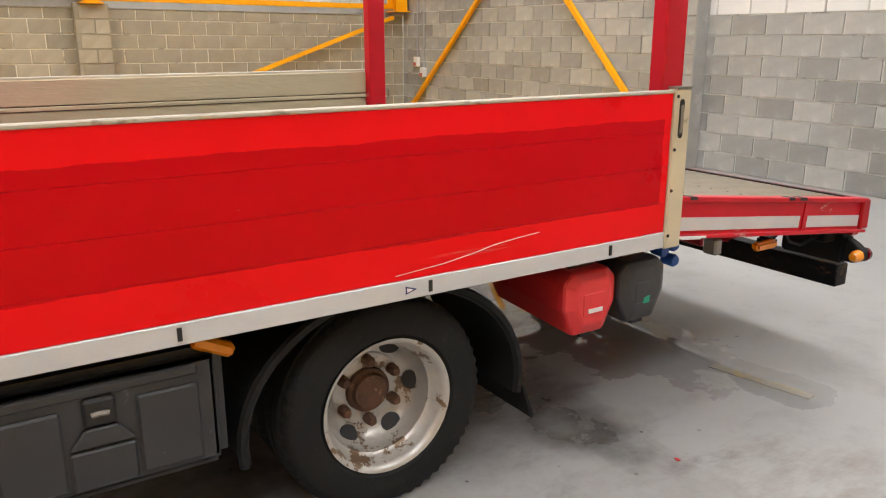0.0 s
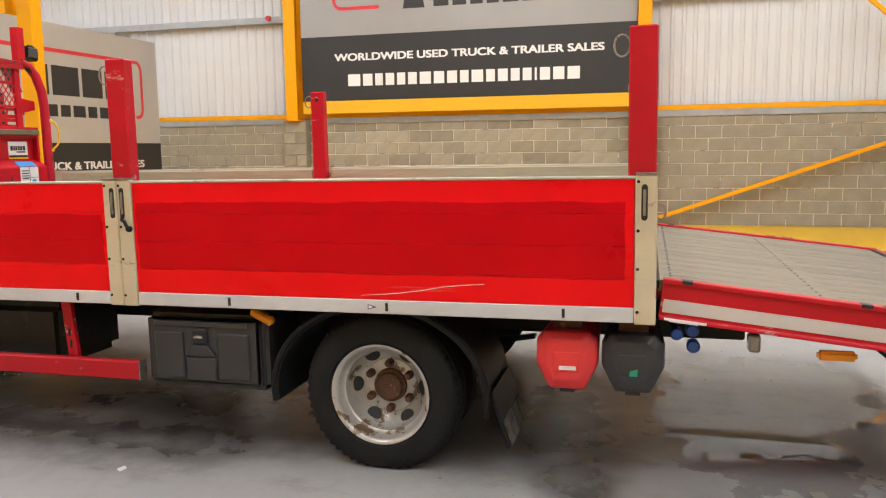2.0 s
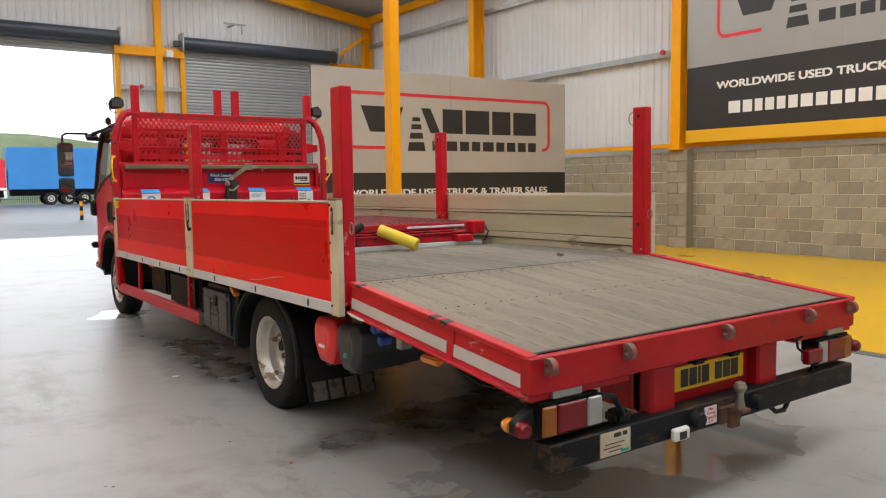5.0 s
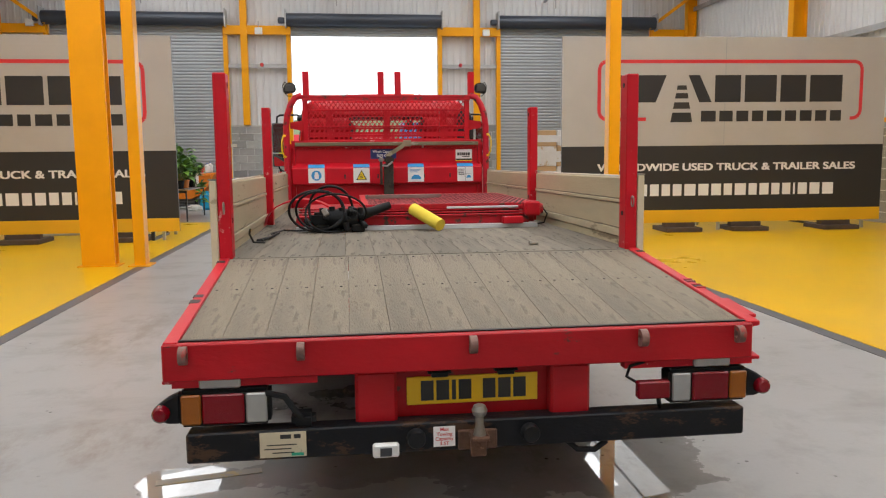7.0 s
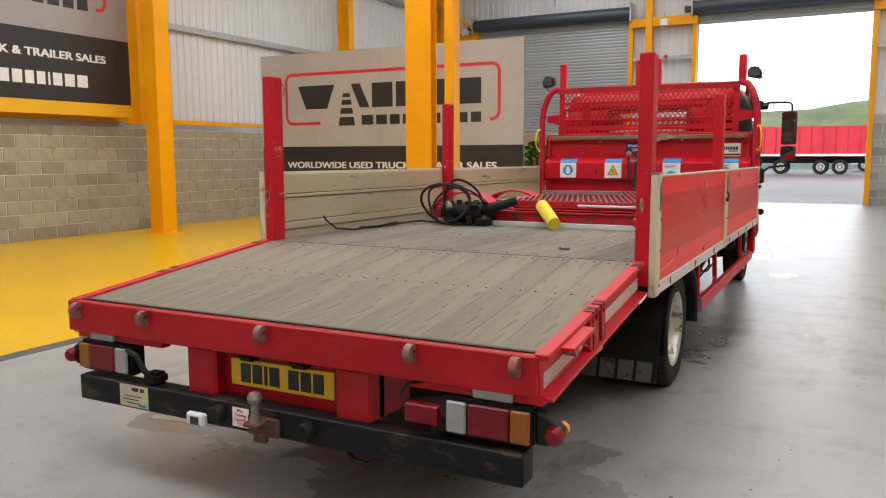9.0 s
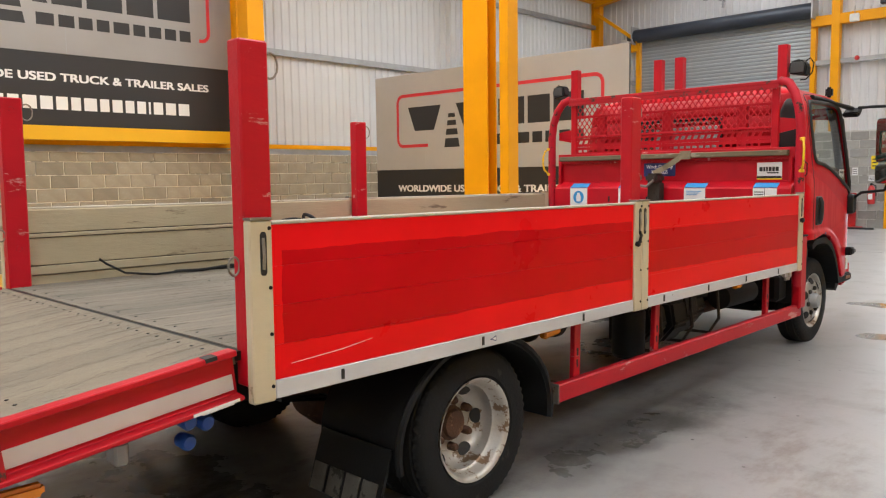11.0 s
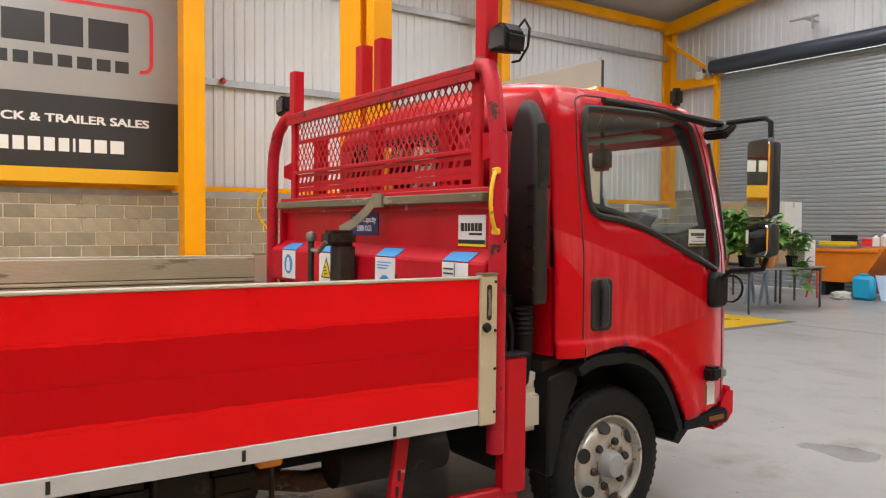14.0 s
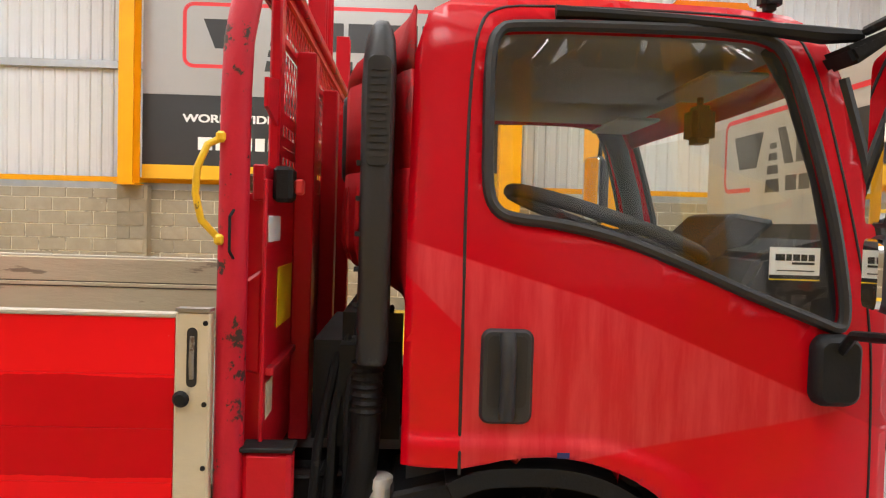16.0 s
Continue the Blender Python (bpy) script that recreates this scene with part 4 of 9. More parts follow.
def PB(name, dims, mat, parent=None, label="", bevel=0.0):
    bm = B()
    box(bm, *dims)
    return P(name, bm, mat, parent, label, bevel=bevel)


def sx(s, a, b):
    return (min(s * a, s * b), max(s * a, s * b))


# chassis
for s in (-1, 1):
    PB("chassis_rail", (*sx(s, 0.36, 0.43), -0.42, 6.2, 0.52, 0.70), CHASSIS, bevel=0.008)
    PB("subframe_rail", (*sx(s, 0.37, 0.42), -0.05, 4.85, 0.705, 0.80), RED_WORN, bevel=0.006)
    # leaf springs
    for i, (yy, ln) in enumerate(((1.19, 0.62), (5.655, 0.55))):
        bm = B()
        for k in range(4):
            L = ln * (1 - 0.2 * k)
            pts = [(s * 0.47, yy + L * u, 0.44 + 0.07 * u * u - 0.018 * k) for u in (-1, -0.5, 0, 0.5, 1)]
            for a, b_ in zip(pts, pts[1:]):
                bar(bm, a, b_, 0.07, 0.014)
        P("leaf_spring", bm, CHASSIS)
for y in (-0.36, 0.45, 1.9, 2.9, 3.9, 5.0, 6.1):
    PB("cross_member", (-0.36, 0.36, y - 0.04, y + 0.04, 0.55, 0.68), CHASSIS, bevel=0.006)
for i in range(9):
    y = 0.25 + i * 0.56
    PB("deck_bearer", (-1.13, 1.13, y - 0.03, y + 0.03, 0.805, 0.87), RED_WORN, bevel=0.004)
# rear axle, diff, propshaft, front axle
bm = B()
tube(bm, [(-0.9, 1.19, 0.354), (0.9, 1.19, 0.354)], 0.06, 14)
P("rear_axle", bm, CHASSIS, smooth=True)
bm = B()
spin(bm, [(-0.17, 0.0), (-0.15, 0.12), (-0.06, 0.19), (0.06, 0.19), (0.15, 0.12), (0.17, 0)], 'y', (0, 1.19, 0.354), 24)
P("differential", bm, RUST, smooth=True)
bm = B()
tube(bm, [(0, 1.35, 0.38), (0, 2.6, 0.47), (0, 5.0, 0.53)], 0.045, 12)
P("propshaft", bm, CHASSIS, smooth=True)
bm = B()
tube(bm, [(-0.85, 5.655, 0.36), (-0.5, 5.655, 0.30), (0.5, 5.655, 0.30), (0.85, 5.655, 0.36)], 0.05, 10)
P("front_axle", bm, CHASSIS, smooth=True)
# gearbox, tanks, exhaust, batteries
bm = B()
box(bm, -0.24, 0.24, 4.0, 5.6, 0.38, 0.72)
P("gearbox", bm, CHASSIS, bevel=0.07, seg=3)
bm = B()
box(bm, -0.98, -0.5, 2.95, 3.75, 0.36, 0.70)
P("fuel_tank", bm, TANK, label="black plastic fuel tank", bevel=0.05, seg=3)
bm = B()
box(bm, -0.95, -0.52, 3.95, 4.45, 0.42, 0.68)
P("battery_box", bm, TANK, bevel=0.02, seg=2)
PB("battery_label", (-0.953, -0.95, 4.1, 4.32, 0.52, 0.6), RUST)
# a row of dirty moulded boxes, a round canister and the bracket legs between them
for y0, y1, x1, z0, z1 in ((3.16, 3.36, 0.86, 0.37, 0.63), (3.37, 3.57, 0.90, 0.36, 0.64), (3.58, 3.78, 0.88, 0.38, 0.66), (3.79, 3.97, 0.84, 0.40, 0.62)):
    bm = B()
    prism(bm, [(x1, z0 + 0.12), (x1 - 0.03, z1), (0.52, z1), (0.52, z0), (x1 - 0.10, z0)], 'y', y0, y1)
    mb = P("moulded_box", bm, TANK, label="dirty black moulded box under the bed", bevel=0.018, seg=2)
    PB("lid_seam", (x1 - 0.012, x1 + 0.004, y0 + 0.03, y1 - 0.03, z0 + 0.13, z0 + 0.15), GREASY, mb, bevel=0.004)
for y in (3.155, 3.575, 3.985):
    bm = B()
    tube(bm, [(0.90, y, 0.70), (0.92, y, 0.46), (0.84, y + 0.02, 0.345), (0.6, y + 0.02, 0.34)], 0.011, 6)
    P("box_strap", bm, GREASY)
bm = B()
spin(bm, [(-0.17, 0.0), (-0.165, 0.085), (-0.14, 0.105), (0.13, 0.105), (0.15, 0.08), (0.15, 0.0)], 'z', (0.76, 3.02, 0.49), 20)
P("round_canister", bm, BLACK_PL, label="round black canister under the bed", smooth=True)
bm = B()
tube(bm, [(0.62, 4.7, 0.46), (0.62, 4.25, 0.46), (0.55, 4.0, 0.5)], 0.045, 12)
P("exhaust_pipe", bm, RUST, smooth=True)
bm = B()
spin(bm, [(-0.16, 0.0), (-0.16, 0.05), (-0.13, 0.085), (-0.10, 0.085), (-0.08, 0.062), (0.12, 0.066), (0.13, 0.095), (0.17, 0.095), (0.2, 0.05), (0.2, 0.0)], 'y', (0.44, 2.5, 0.56), 20)
P("silencer", bm, GREASY, smooth=True, label="greasy brown exhaust silencer")
bm = B()
tube(bm, [(0.44, 2.36, 0.56), (0.45, 1.8, 0.56), (0.40, 1.4, 0.58)], 0.042, 10)
P("exhaust_pipe", bm, RUST, smooth=True)
bm = B()
spin(bm, [(-0.28, 0), (-0.26, 0.09), (0.26, 0.09), (0.28, 0)], 'y', (0.78, 4.55, 0.56), 18)
P("air_reservoir", bm, TANK, smooth=True)
# hoses and cables slung under the bed
for i in range(7):
    y = 1.9 + i * 0.42
    bm = B()
    x0 = 0.3 + 0.08 * math.sin(i * 2.1)
    tube(bm, [(x0, y, 0.66), (x0 + 0.12, y + 0.14, 0.56 - 0.03 * math.sin(i)), (x0 + 0.2, y + 0.3, 0.6), (x0 + 0.1, y + 0.44, 0.67)], 0.012, 6)
    P("hose", bm, BLACK_PL, smooth=True)


# wheels
def wheel(name, x, y, z, s, kind, label):
    """A tyre with its rim; s: the side that it faces; kind: deep (rear outer) or convex (front)."""
    R, wd = 0.366, 0.205
    bm = B()
    a = wd / 2
    prof = [(-a * 0.74, 0.222), (-a * 0.96, 0.245), (-a * 1.0, 0.285), (-a * 0.97, 0.33), (-a * 0.84, 0.356), (-a * 0.62, R),
            (-a * 0.58, R - 0.007), (-a * 0.52, R - 0.007), (-a * 0.48, R + 0.001), (-a * 0.1, R + 0.001), (-a * 0.06, R - 0.008),
            (a * 0.06, R - 0.008), (a * 0.1, R + 0.001), (a * 0.48, R + 0.001), (a * 0.52, R - 0.007), (a * 0.58, R - 0.007), (a * 0.62, R),
            (a * 0.84, 0.356), (a * 0.97, 0.33), (a * 1.0, 0.285), (a * 0.96, 0.245), (a * 0.74, 0.222)]
    rings = spin(bm, prof, 'x', (x, y, z), 112)
    # shoulder tread: grooves across the outer rows
    mid = Vector((x, y, z))
    for k, (u, r_) in enumerate(prof):
        if 0.6 * a < abs(u) < 0.9 * a and r_ > 0.34:
            for q, v in enumerate(rings[k]):
                if q % 2:
                    d = v.co - mid
                    f = 1 - 0.011 / math.hypot(d.y, d.z)
                    v.co = mid + Vector((d.x, d.y * f, d.z * f))
    # flattened where it stands
    for v in bm.verts:
        gz = v.co.z - 0.0072 * v.co.y
        if gz < 0.004:
            v.co.z += 0.004 - gz
    tyre = P("wheel", bm, TYRE, label=label, smooth=True)
    bm = B()
    o = s * a
    if kind == "deep":
        pr = [(0.86, 0.2255), (0.93, 0.232), (0.90, 0.222), (0.80, 0.214), (0.70, 0.208), (0.35, 0.201), (0.25, 0.19), (-0.05, 0.187), (-0.25, 0.184), (-0.5, 0.168), (-0.7, 0.145),
              (-0.72, 0.132), (-0.66, 0.126), (-0.66, 0.085), (-0.66, 0.0)]
    else:
        pr = [(0.86, 0.2255), (0.93, 0.232), (0.90, 0.222), (0.74, 0.214), (0.55, 0.205), (0.52, 0.196), (0.72, 0.185), (0.86, 0.165), (0.9, 0.14),
              (0.88, 0.105), (0.84, 0.095), (0.84, 0.0)]
    spin(bm, [(o * q, r) for q, r in pr], 'x', (x, y, z), 56)
    P("rim", bm, RIM, tyre, "scuffed silver steel rim", smooth=True)
    # hand holes
    hx, hr = ((o * -0.53, 0.163) if kind == "deep" else (o * 0.83, 0.172))
    for k in range(6):
        t = 2 * math.pi * (k + (0.0 if kind == "deep" else 0.67)) / 6
        cx = hx
        bm = B()
        ring = []
        nrm = Vector((s * 0.8, math.cos(t) * (-0.6 if kind == "deep" else 0.5), math.sin(t) * (-0.6 if kind == "deep" else 0.5))).normalized()
        tang = Vector((0, -math.sin(t), math.cos(t)))
        oth = nrm.cross(tang)
        c = Vector((x + cx, y + hr * math.cos(t), z + hr * math.sin(t))) + nrm * 0.006
        for j in range(14):
            q = 2 * math.pi * j / 14
            ring.append(bm.verts.new(c + tang * 0.036 * math.cos(q) + oth * 0.031 * math.sin(q)))
        bm.faces.new(ring)
        e = bmesh.ops.extrude_face_region(bm, geom=list(bm.faces))
        for q in e["geom"]:
            if isinstance(q, bmesh.types.BMVert):
                q.co -= nrm * 0.004
        P("hand_hole", bm, SEAL, tyre)
    bm = B()
    if kind == "deep":
        spin(bm, [(o * -0.66, 0.08), (o * -0.5, 0.078), (o * -0.46, 0.066), (o * -0.3, 0.06), (o * -0.26, 0.046), (o * -0.26, 0)], 'x', (x, y, z), 28)
    else:
        spin(bm, [(o * 0.8, 0.068), (o * 1.25, 0.062), (o * 1.42, 0.052), (o * 1.46, 0.035), (o * 1.46, 0)], 'x', (x, y, z), 28)
    P("hub", bm, RUST if kind == "deep" else GREY_PL, tyre, "rusty wheel hub" if kind == "deep" else "grey hub cap", smooth=True)
    bx0 = o * (-0.66 if kind == "deep" else 0.85)
    for k in range(6):
        t = 2 * math.pi * (k + (0.5 if kind == "deep" else 0.2)) / 6
        bm = B()
        hl = 0.045 if kind == "deep" else 0.024
        spin(bm, [(0, 0.02), (s * hl * 0.7, 0.019), (s * hl, 0.013), (s * hl, 0)], 'x',
             (x + bx0, y + 0.108 * math.cos(t), z + 0.108 * math.sin(t)), 10)
        P("wheel_nut", bm, RUST if kind == "deep" else GREASY, tyre)
    return tyre


ZR, ZF = 0.357, 0.400
for s in (-1, 1):
    wheel("wheel", s * 0.985, 1.19, ZR, s, "deep", "worn black rear truck tyre")
    wheel("wheel", s * 0.745, 1.19, ZR, s, "deep", "worn black inner rear tyre")
    wheel("wheel", s * 0.905, 5.655, ZF, s, "front", "black front truck tyre")
    # rear mudguard: an arch of black plastic with a flap
    bm = B()
    outer, inner = [], []
    a0, a1 = (-8, 190)
    for k in range(23):
        t = radians(a0 + (a1 - a0) * k / 22)
        ry, rz = 0.50, 0.405
        outer.append((1.19 + ry * math.cos(t), 0.37 + rz * math.sin(t)))
        inner.append((1.19 + (ry - 0.02) * math.cos(t), 0.37 + (rz - 0.02) * math.sin(t)))
    prism(bm, outer + inner[::-1], 'x', *sx(s, 0.62, 1.115))
    P("mudguard", bm, BLACK_PL, label="black plastic rear mudguard", smooth=True)
    bm = B()
    lip = [(s * 1.115, a, b_) for a, b_ in outer]
    tube(bm, lip, 0.016, 6)
    P("mudguard_lip", bm, BLACK_PL, smooth=True)
    bm = B()
    bar(bm, (s * 0.87, 0.68, 0.40), (s * 0.87, 0.60, 0.16), 0.44, 0.012, up=(0, 1, 0))
    P("mud_flap", bm, BLACK_PL, label="hanging black rubber mud flap")
    for k in range(4):
        bm = B()
        bar(bm, (s * (0.705 + 0.105 * k), 0.628, 0.27), (s * (0.705 + 0.105 * k), 0.594, 0.163), 0.085, 0.008, up=(0, 1, 0))
        P("flap_rib", bm, FLAP)

# deck planks
NP = 14
pw, dw = 2.22 / NP, 2.3 / NP
bm = B()
box(bm, -dw / 2 + 0.0006, dw / 2 - 0.0006, 0.012, 4.84, 0.87, 0.918)
first = None
for i in range(NP):
    x = -1.15 + dw * (i + 0.5)
    if first is None:
        bmesh.ops.bevel(bm, geom=[e for e in bm.edges], offset=0.001, segments=1, affect='EDGES')
        first = P("deck_plank", bm, DECK)
        first.location.x = x
    else:
        o = new("deck_plank", first.data)
        o.parent, o.location.x = T, x
# the sloping tail
TS = math.atan2(0.918 - 0.767, 1.33)
tail_m = Matrix.Translation((0, -0.008, 0.918)) @ Matrix.Rotation(TS, 4, 'X')
TL = 1.345
bm = B()
box(bm, -pw / 2 + 0.0009, pw / 2 - 0.0009, -TL, -0.006, -0.045, 0.0)
bmesh.ops.bevel(bm, geom=[e for e in bm.edges], offset=0.0004, segments=1, affect='EDGES')
first = None
for i in range(NP):
    x = -1.11 + pw * (i + 0.5)
    if first is None:
        first = P("tail_plank", bm, TAILDECK)
        o = first
    else:
        o = new("tail_plank", first.data)
        o.parent = T
    o.matrix_local = tail_m @ Matrix.Translation((x, 0, 0))
bm = B()
for i in range(NP):
    for q in (-1, 1):
        for yy in (-0.05, -0.62, -1.31):
            x = -1.11 + pw * (i + 0.5) + q * pw * 0.28
            spin(bm, [(-0.001, 0.0065), (0.0018, 0.006), (0.0018, 0.0)], 'z', tail_m @ Vector((x, yy, 0.0)), 8)
o = P("deck_screw", bm, CHASSIS)
o["kind"] = "stuff"
bm = B()
for i in range(NP):
    for yy in (0.06, 0.85, 1.4):
        x = -1.15 + dw * (i + 0.5)
        spin(bm, [(-0.001, 0.0065), (0.0018, 0.006), (0.0018, 0.0)], 'z', (x, yy, 0.918), 8)
o = P("deck_screw", bm, CHASSIS)
o["kind"] = "stuff"
for s in (-1, 1):
    # tail side channel with tape
    bm = B()
    m = tail_m
    web = 1.138 if s < 0 else 1.116
    prism(bm, [(s * a, b_) for a, b_ in ((1.10, -0.15), (1.165, -0.15), (1.165, -0.136), (web, -0.136), (web, -0.008), (1.152, -0.008), (1.152, 0.012), (1.10, 0.012))],
          'y', -TL - 0.02, -0.02)
    for v in bm.verts:
        v.co = m @ v.co
    P("tail_side_rail", bm, RED_RAIL, label="scraped red steel tail side rail", bevel=0.003)
    bm = B()
    box(bm, *sx(s, web, web + 0.003), -0.74 if s > 0 else -0.85, -0.03, -0.122, -0.070, m)
    P("reflective_tape", bm, REFLECT, label="silver reflective tape")
    bm = B()
    box(bm, *sx(s, web, web + 0.003), -TL + 0.02, -0.9, -0.122, -0.070, m)
    P("reflective_tape", bm, REFLECT)
    bm = B()
    box(bm, *sx(s, web, web + (0.006 if s < 0 else 0.034)), -0.9, -0.872, -0.136, -0.008, m)
    P("rail_stiffener", bm, RED_RAIL)
    if s > 0:
        for y0_, y1_ in ((-0.872, -0.81), (-0.765, -0.715)):
            bm = B()
            box(bm, web, 1.156, y0_, y0_ + 0.012, -0.15, 0.016, m)
            box(bm, web, 1.156, y1_ - 0.012, y1_, -0.15, 0.016, m)
            box(bm, 1.146, 1.156, y0_ + 0.012, y1_ - 0.012, -0.15, -0.03, m)
            P("stake_socket", bm, RED_WORN, label="worn red stake socket")
    bm = B()
    box(bm, *sx(s, 1.150, 1.1665), -0.17, -0.06, -0.152, -0.1495, m)
    P("chipped_sticker", bm, PAPER)
    bm = B()
    box(bm, *sx(s, 1.1655, 1.1668), -0.2, -0.04, -0.148, -0.138, m)
    P("chipped_sticker", bm, PAPER)
    for y0_, y1_ in ((-0.13, -0.09), (-0.77, -0.73), (-0.86, -0.81)):
        bm = B()
        box(bm, *sx(s, 1.112, 1.154), y0_, y1_, 0.0, 0.0135, m)
        P("lashing_slot", bm, SEAL)
    # ramp hinge hardware
    if s > 0:
        bm = B()
        box(bm, *sx(s, 1.152, 1.2), -TL + 0.10, -TL + 0.34, -0.014, 0.0, m)
        P("ramp_tab", bm, RED_RAIL)
        bm = B()
        tube(bm, [m @ Vector((s * 1.11, -TL + 0.24, -0.06)), m @ Vector((s * 1.165, -TL + 0.24, -0.06))], 0.02, 10)
        P("ramp_pin", bm, STEEL)
bm = B()
box(bm, -1.12, 1.12, -0.012, 0.012, 0.885, 0.9155)
P("knee_plate", bm, CHASSIS)

# rear beam, lamp board, towing bar
YE = -1.35
bm = B()
box(bm, -1.155, 1.115, YE - 0.03, YE + 0.03, 0.632, 0.771)
P("rear_beam", bm, RED_BEAM, label="red steel rear beam", bevel=0.005)
PB("rear_edge", (-1.14, 1.14, YE + 0.006, YE + 0.028, 0.770, 0.776), CHASSIS)
for x in (-1.075, -0.655, -0.012, 0.655, 1.05):
    bm = B()
    spin(bm, [(-0.014, 0.014), (-0.014, 0.034), (0.014, 0.034), (0.014, 0.014), (-0.014, 0.014)], 'x', (x, YE - 0.045, 0.733), 18)
    P("ramp_hook", bm, RUST_STEEL, label="worn rounded steel ramp hook", smooth=True)
bm = B()
box(bm, -0.46, 0.46, YE + 0.06, YE + 0.1, 0.425, 0.632)
P("number_plate_panel", bm, RED_BEAM, bevel=0.004)
for s in (-1, 1):
    bm = B()
    box(bm, *sx(s, 0.30, 0.46), YE + 0.0, YE + 0.3, 0.425, 0.632)
    P("rear_bracket", bm, RED_BEAM, bevel=0.012)
    PB("lamp_mount", (*sx(s, 0.6, 1.13), YE + 0.0, YE + 0.05, 0.60, 0.634), RED_RAIL)
plate = PB("number_plate", (-0.26, 0.26, YE + 0.052, YE + 0.060, 0.478, 0.589), PLATE_Y, label="yellow rear number plate", bevel=0.002)
u = -0.205
for w in (0.05, 0.05, 0.016, 0.05, -0.035, 0.05, 0.05, 0.05):
    if w > 0:
        PB("plate_bar", (u, u + w, YE + 0.049, YE + 0.0525, 0.494, 0.573), BLACK_ST, plate)
        u += w + 0.011
    else:
        u -= w
for x in (-0.135, 0.125):
    bm = B()
    box(bm, x - 0.045, x + 0.045, YE - 0.01, YE + 0.06, 0.598, 0.633)
    P("plate_lamp", bm, BLACK_PL, bevel=0.014, seg=2)
bm = B()
box(bm, -1.08, 1.08, YE - 0.045, YE + 0.05, 0.325, 0.437)
P("towing_bar", bm, RUSTY_BLACK, label="rust-marked black painted steel rear bumper bar", bevel=0.006)
# tow ball with its plate
bm = B()
spin(bm, [(-0.06, 0.0), (-0.06, 0.025), (-0.02, 0.016), (0.012, 0.016), (0.02, 0.025), (0.036, 0.03), (0.055, 0.022), (0.064, 0.0)], 'z', (0.0, YE - 0.105, 0.46), 20)
P("tow_ball", bm, STEEL, label="pale worn tow ball", smooth=True)
bm = B()
box(bm, -0.035, 0.035, YE - 0.14, YE - 0.045, 0.385, 0.402)
box(bm, -0.075, 0.075, YE - 0.066, YE - 0.045, 0.33, 0.405)
box(bm, -0.03, 0.03, YE - 0.09, YE - 0.06, 0.31, 0.39)
P("tow_plate", bm, RUST, bevel=0.004)
for x, mm in ((-0.235, BLACK_PL), (0.205, BLACK_PL)):
    bm = B()
    spin(bm, [(0, 0.0), (0, 0.036), (-0.03, 0.036), (-0.04, 0.03), (-0.04, 0)], 'y', (x, YE - 0.045, 0.383), 18)
    P("trailer_socket", bm, mm, smooth=True)
bm = B()
box(bm, -0.40, -0.30, YE - 0.075, YE - 0.045, 0.318, 0.372)
wb = P("sensor_box", bm, WHITE_PL, label="small white plastic sensor box", bevel=0.008)
PB("sensor_window", (-0.372, -0.328, YE - 0.078, YE - 0.074, 0.326, 0.358), INTERIOR, wb)
st = PB("towing_sticker", (-0.168, -0.085, YE - 0.0485, YE - 0.045, 0.342, 0.42), PAPER, label="white towing capacity sticker with red print")
for i, w in enumerate(("Max", "Towing", "Capacity", "3.5T")):
    text_part("print", w, 0.019, RED_ST, st, Matrix.Translation((-0.1265, YE - 0.049, 0.409 - i * 0.0185)) @ Matrix.Rotation(radians(90), 4, 'X'), 1.05, 0.0004, 0.0003)
op = PB("maker_plate", (-0.815, -0.645, YE - 0.0485, YE - 0.045, 0.335, 0.43), CREAM, label="scuffed cream information plate")
bm = B()
for z0, a, b_ in ((0.405, -0.74, -0.70), (0.405, -0.69, -0.665), (0.38, -0.79, -0.68), (0.365, -0.80, -0.7), (0.35, -0.77, -0.69)):
    box(bm, a, b_, YE - 0.0495, YE - 0.048, z0, z0 + (0.016 if z0 > 0.4 else 0.004))
P("print_bar", bm, BLACK_ST, op)
PB("print_bar", (-0.70, -0.655, YE - 0.0495, YE - 0.048, 0.339, 0.35), GREEN_ST, op)
bm = B()
tube(bm, [(0.36, YE - 0.02, 0.33), (0.40, YE - 0.03, 0.295), (0.47, YE - 0.03, 0.29), (0.52, YE - 0.02, 0.32)], 0.012, 8)
P("cable", bm, BLACK_PL, smooth=True)
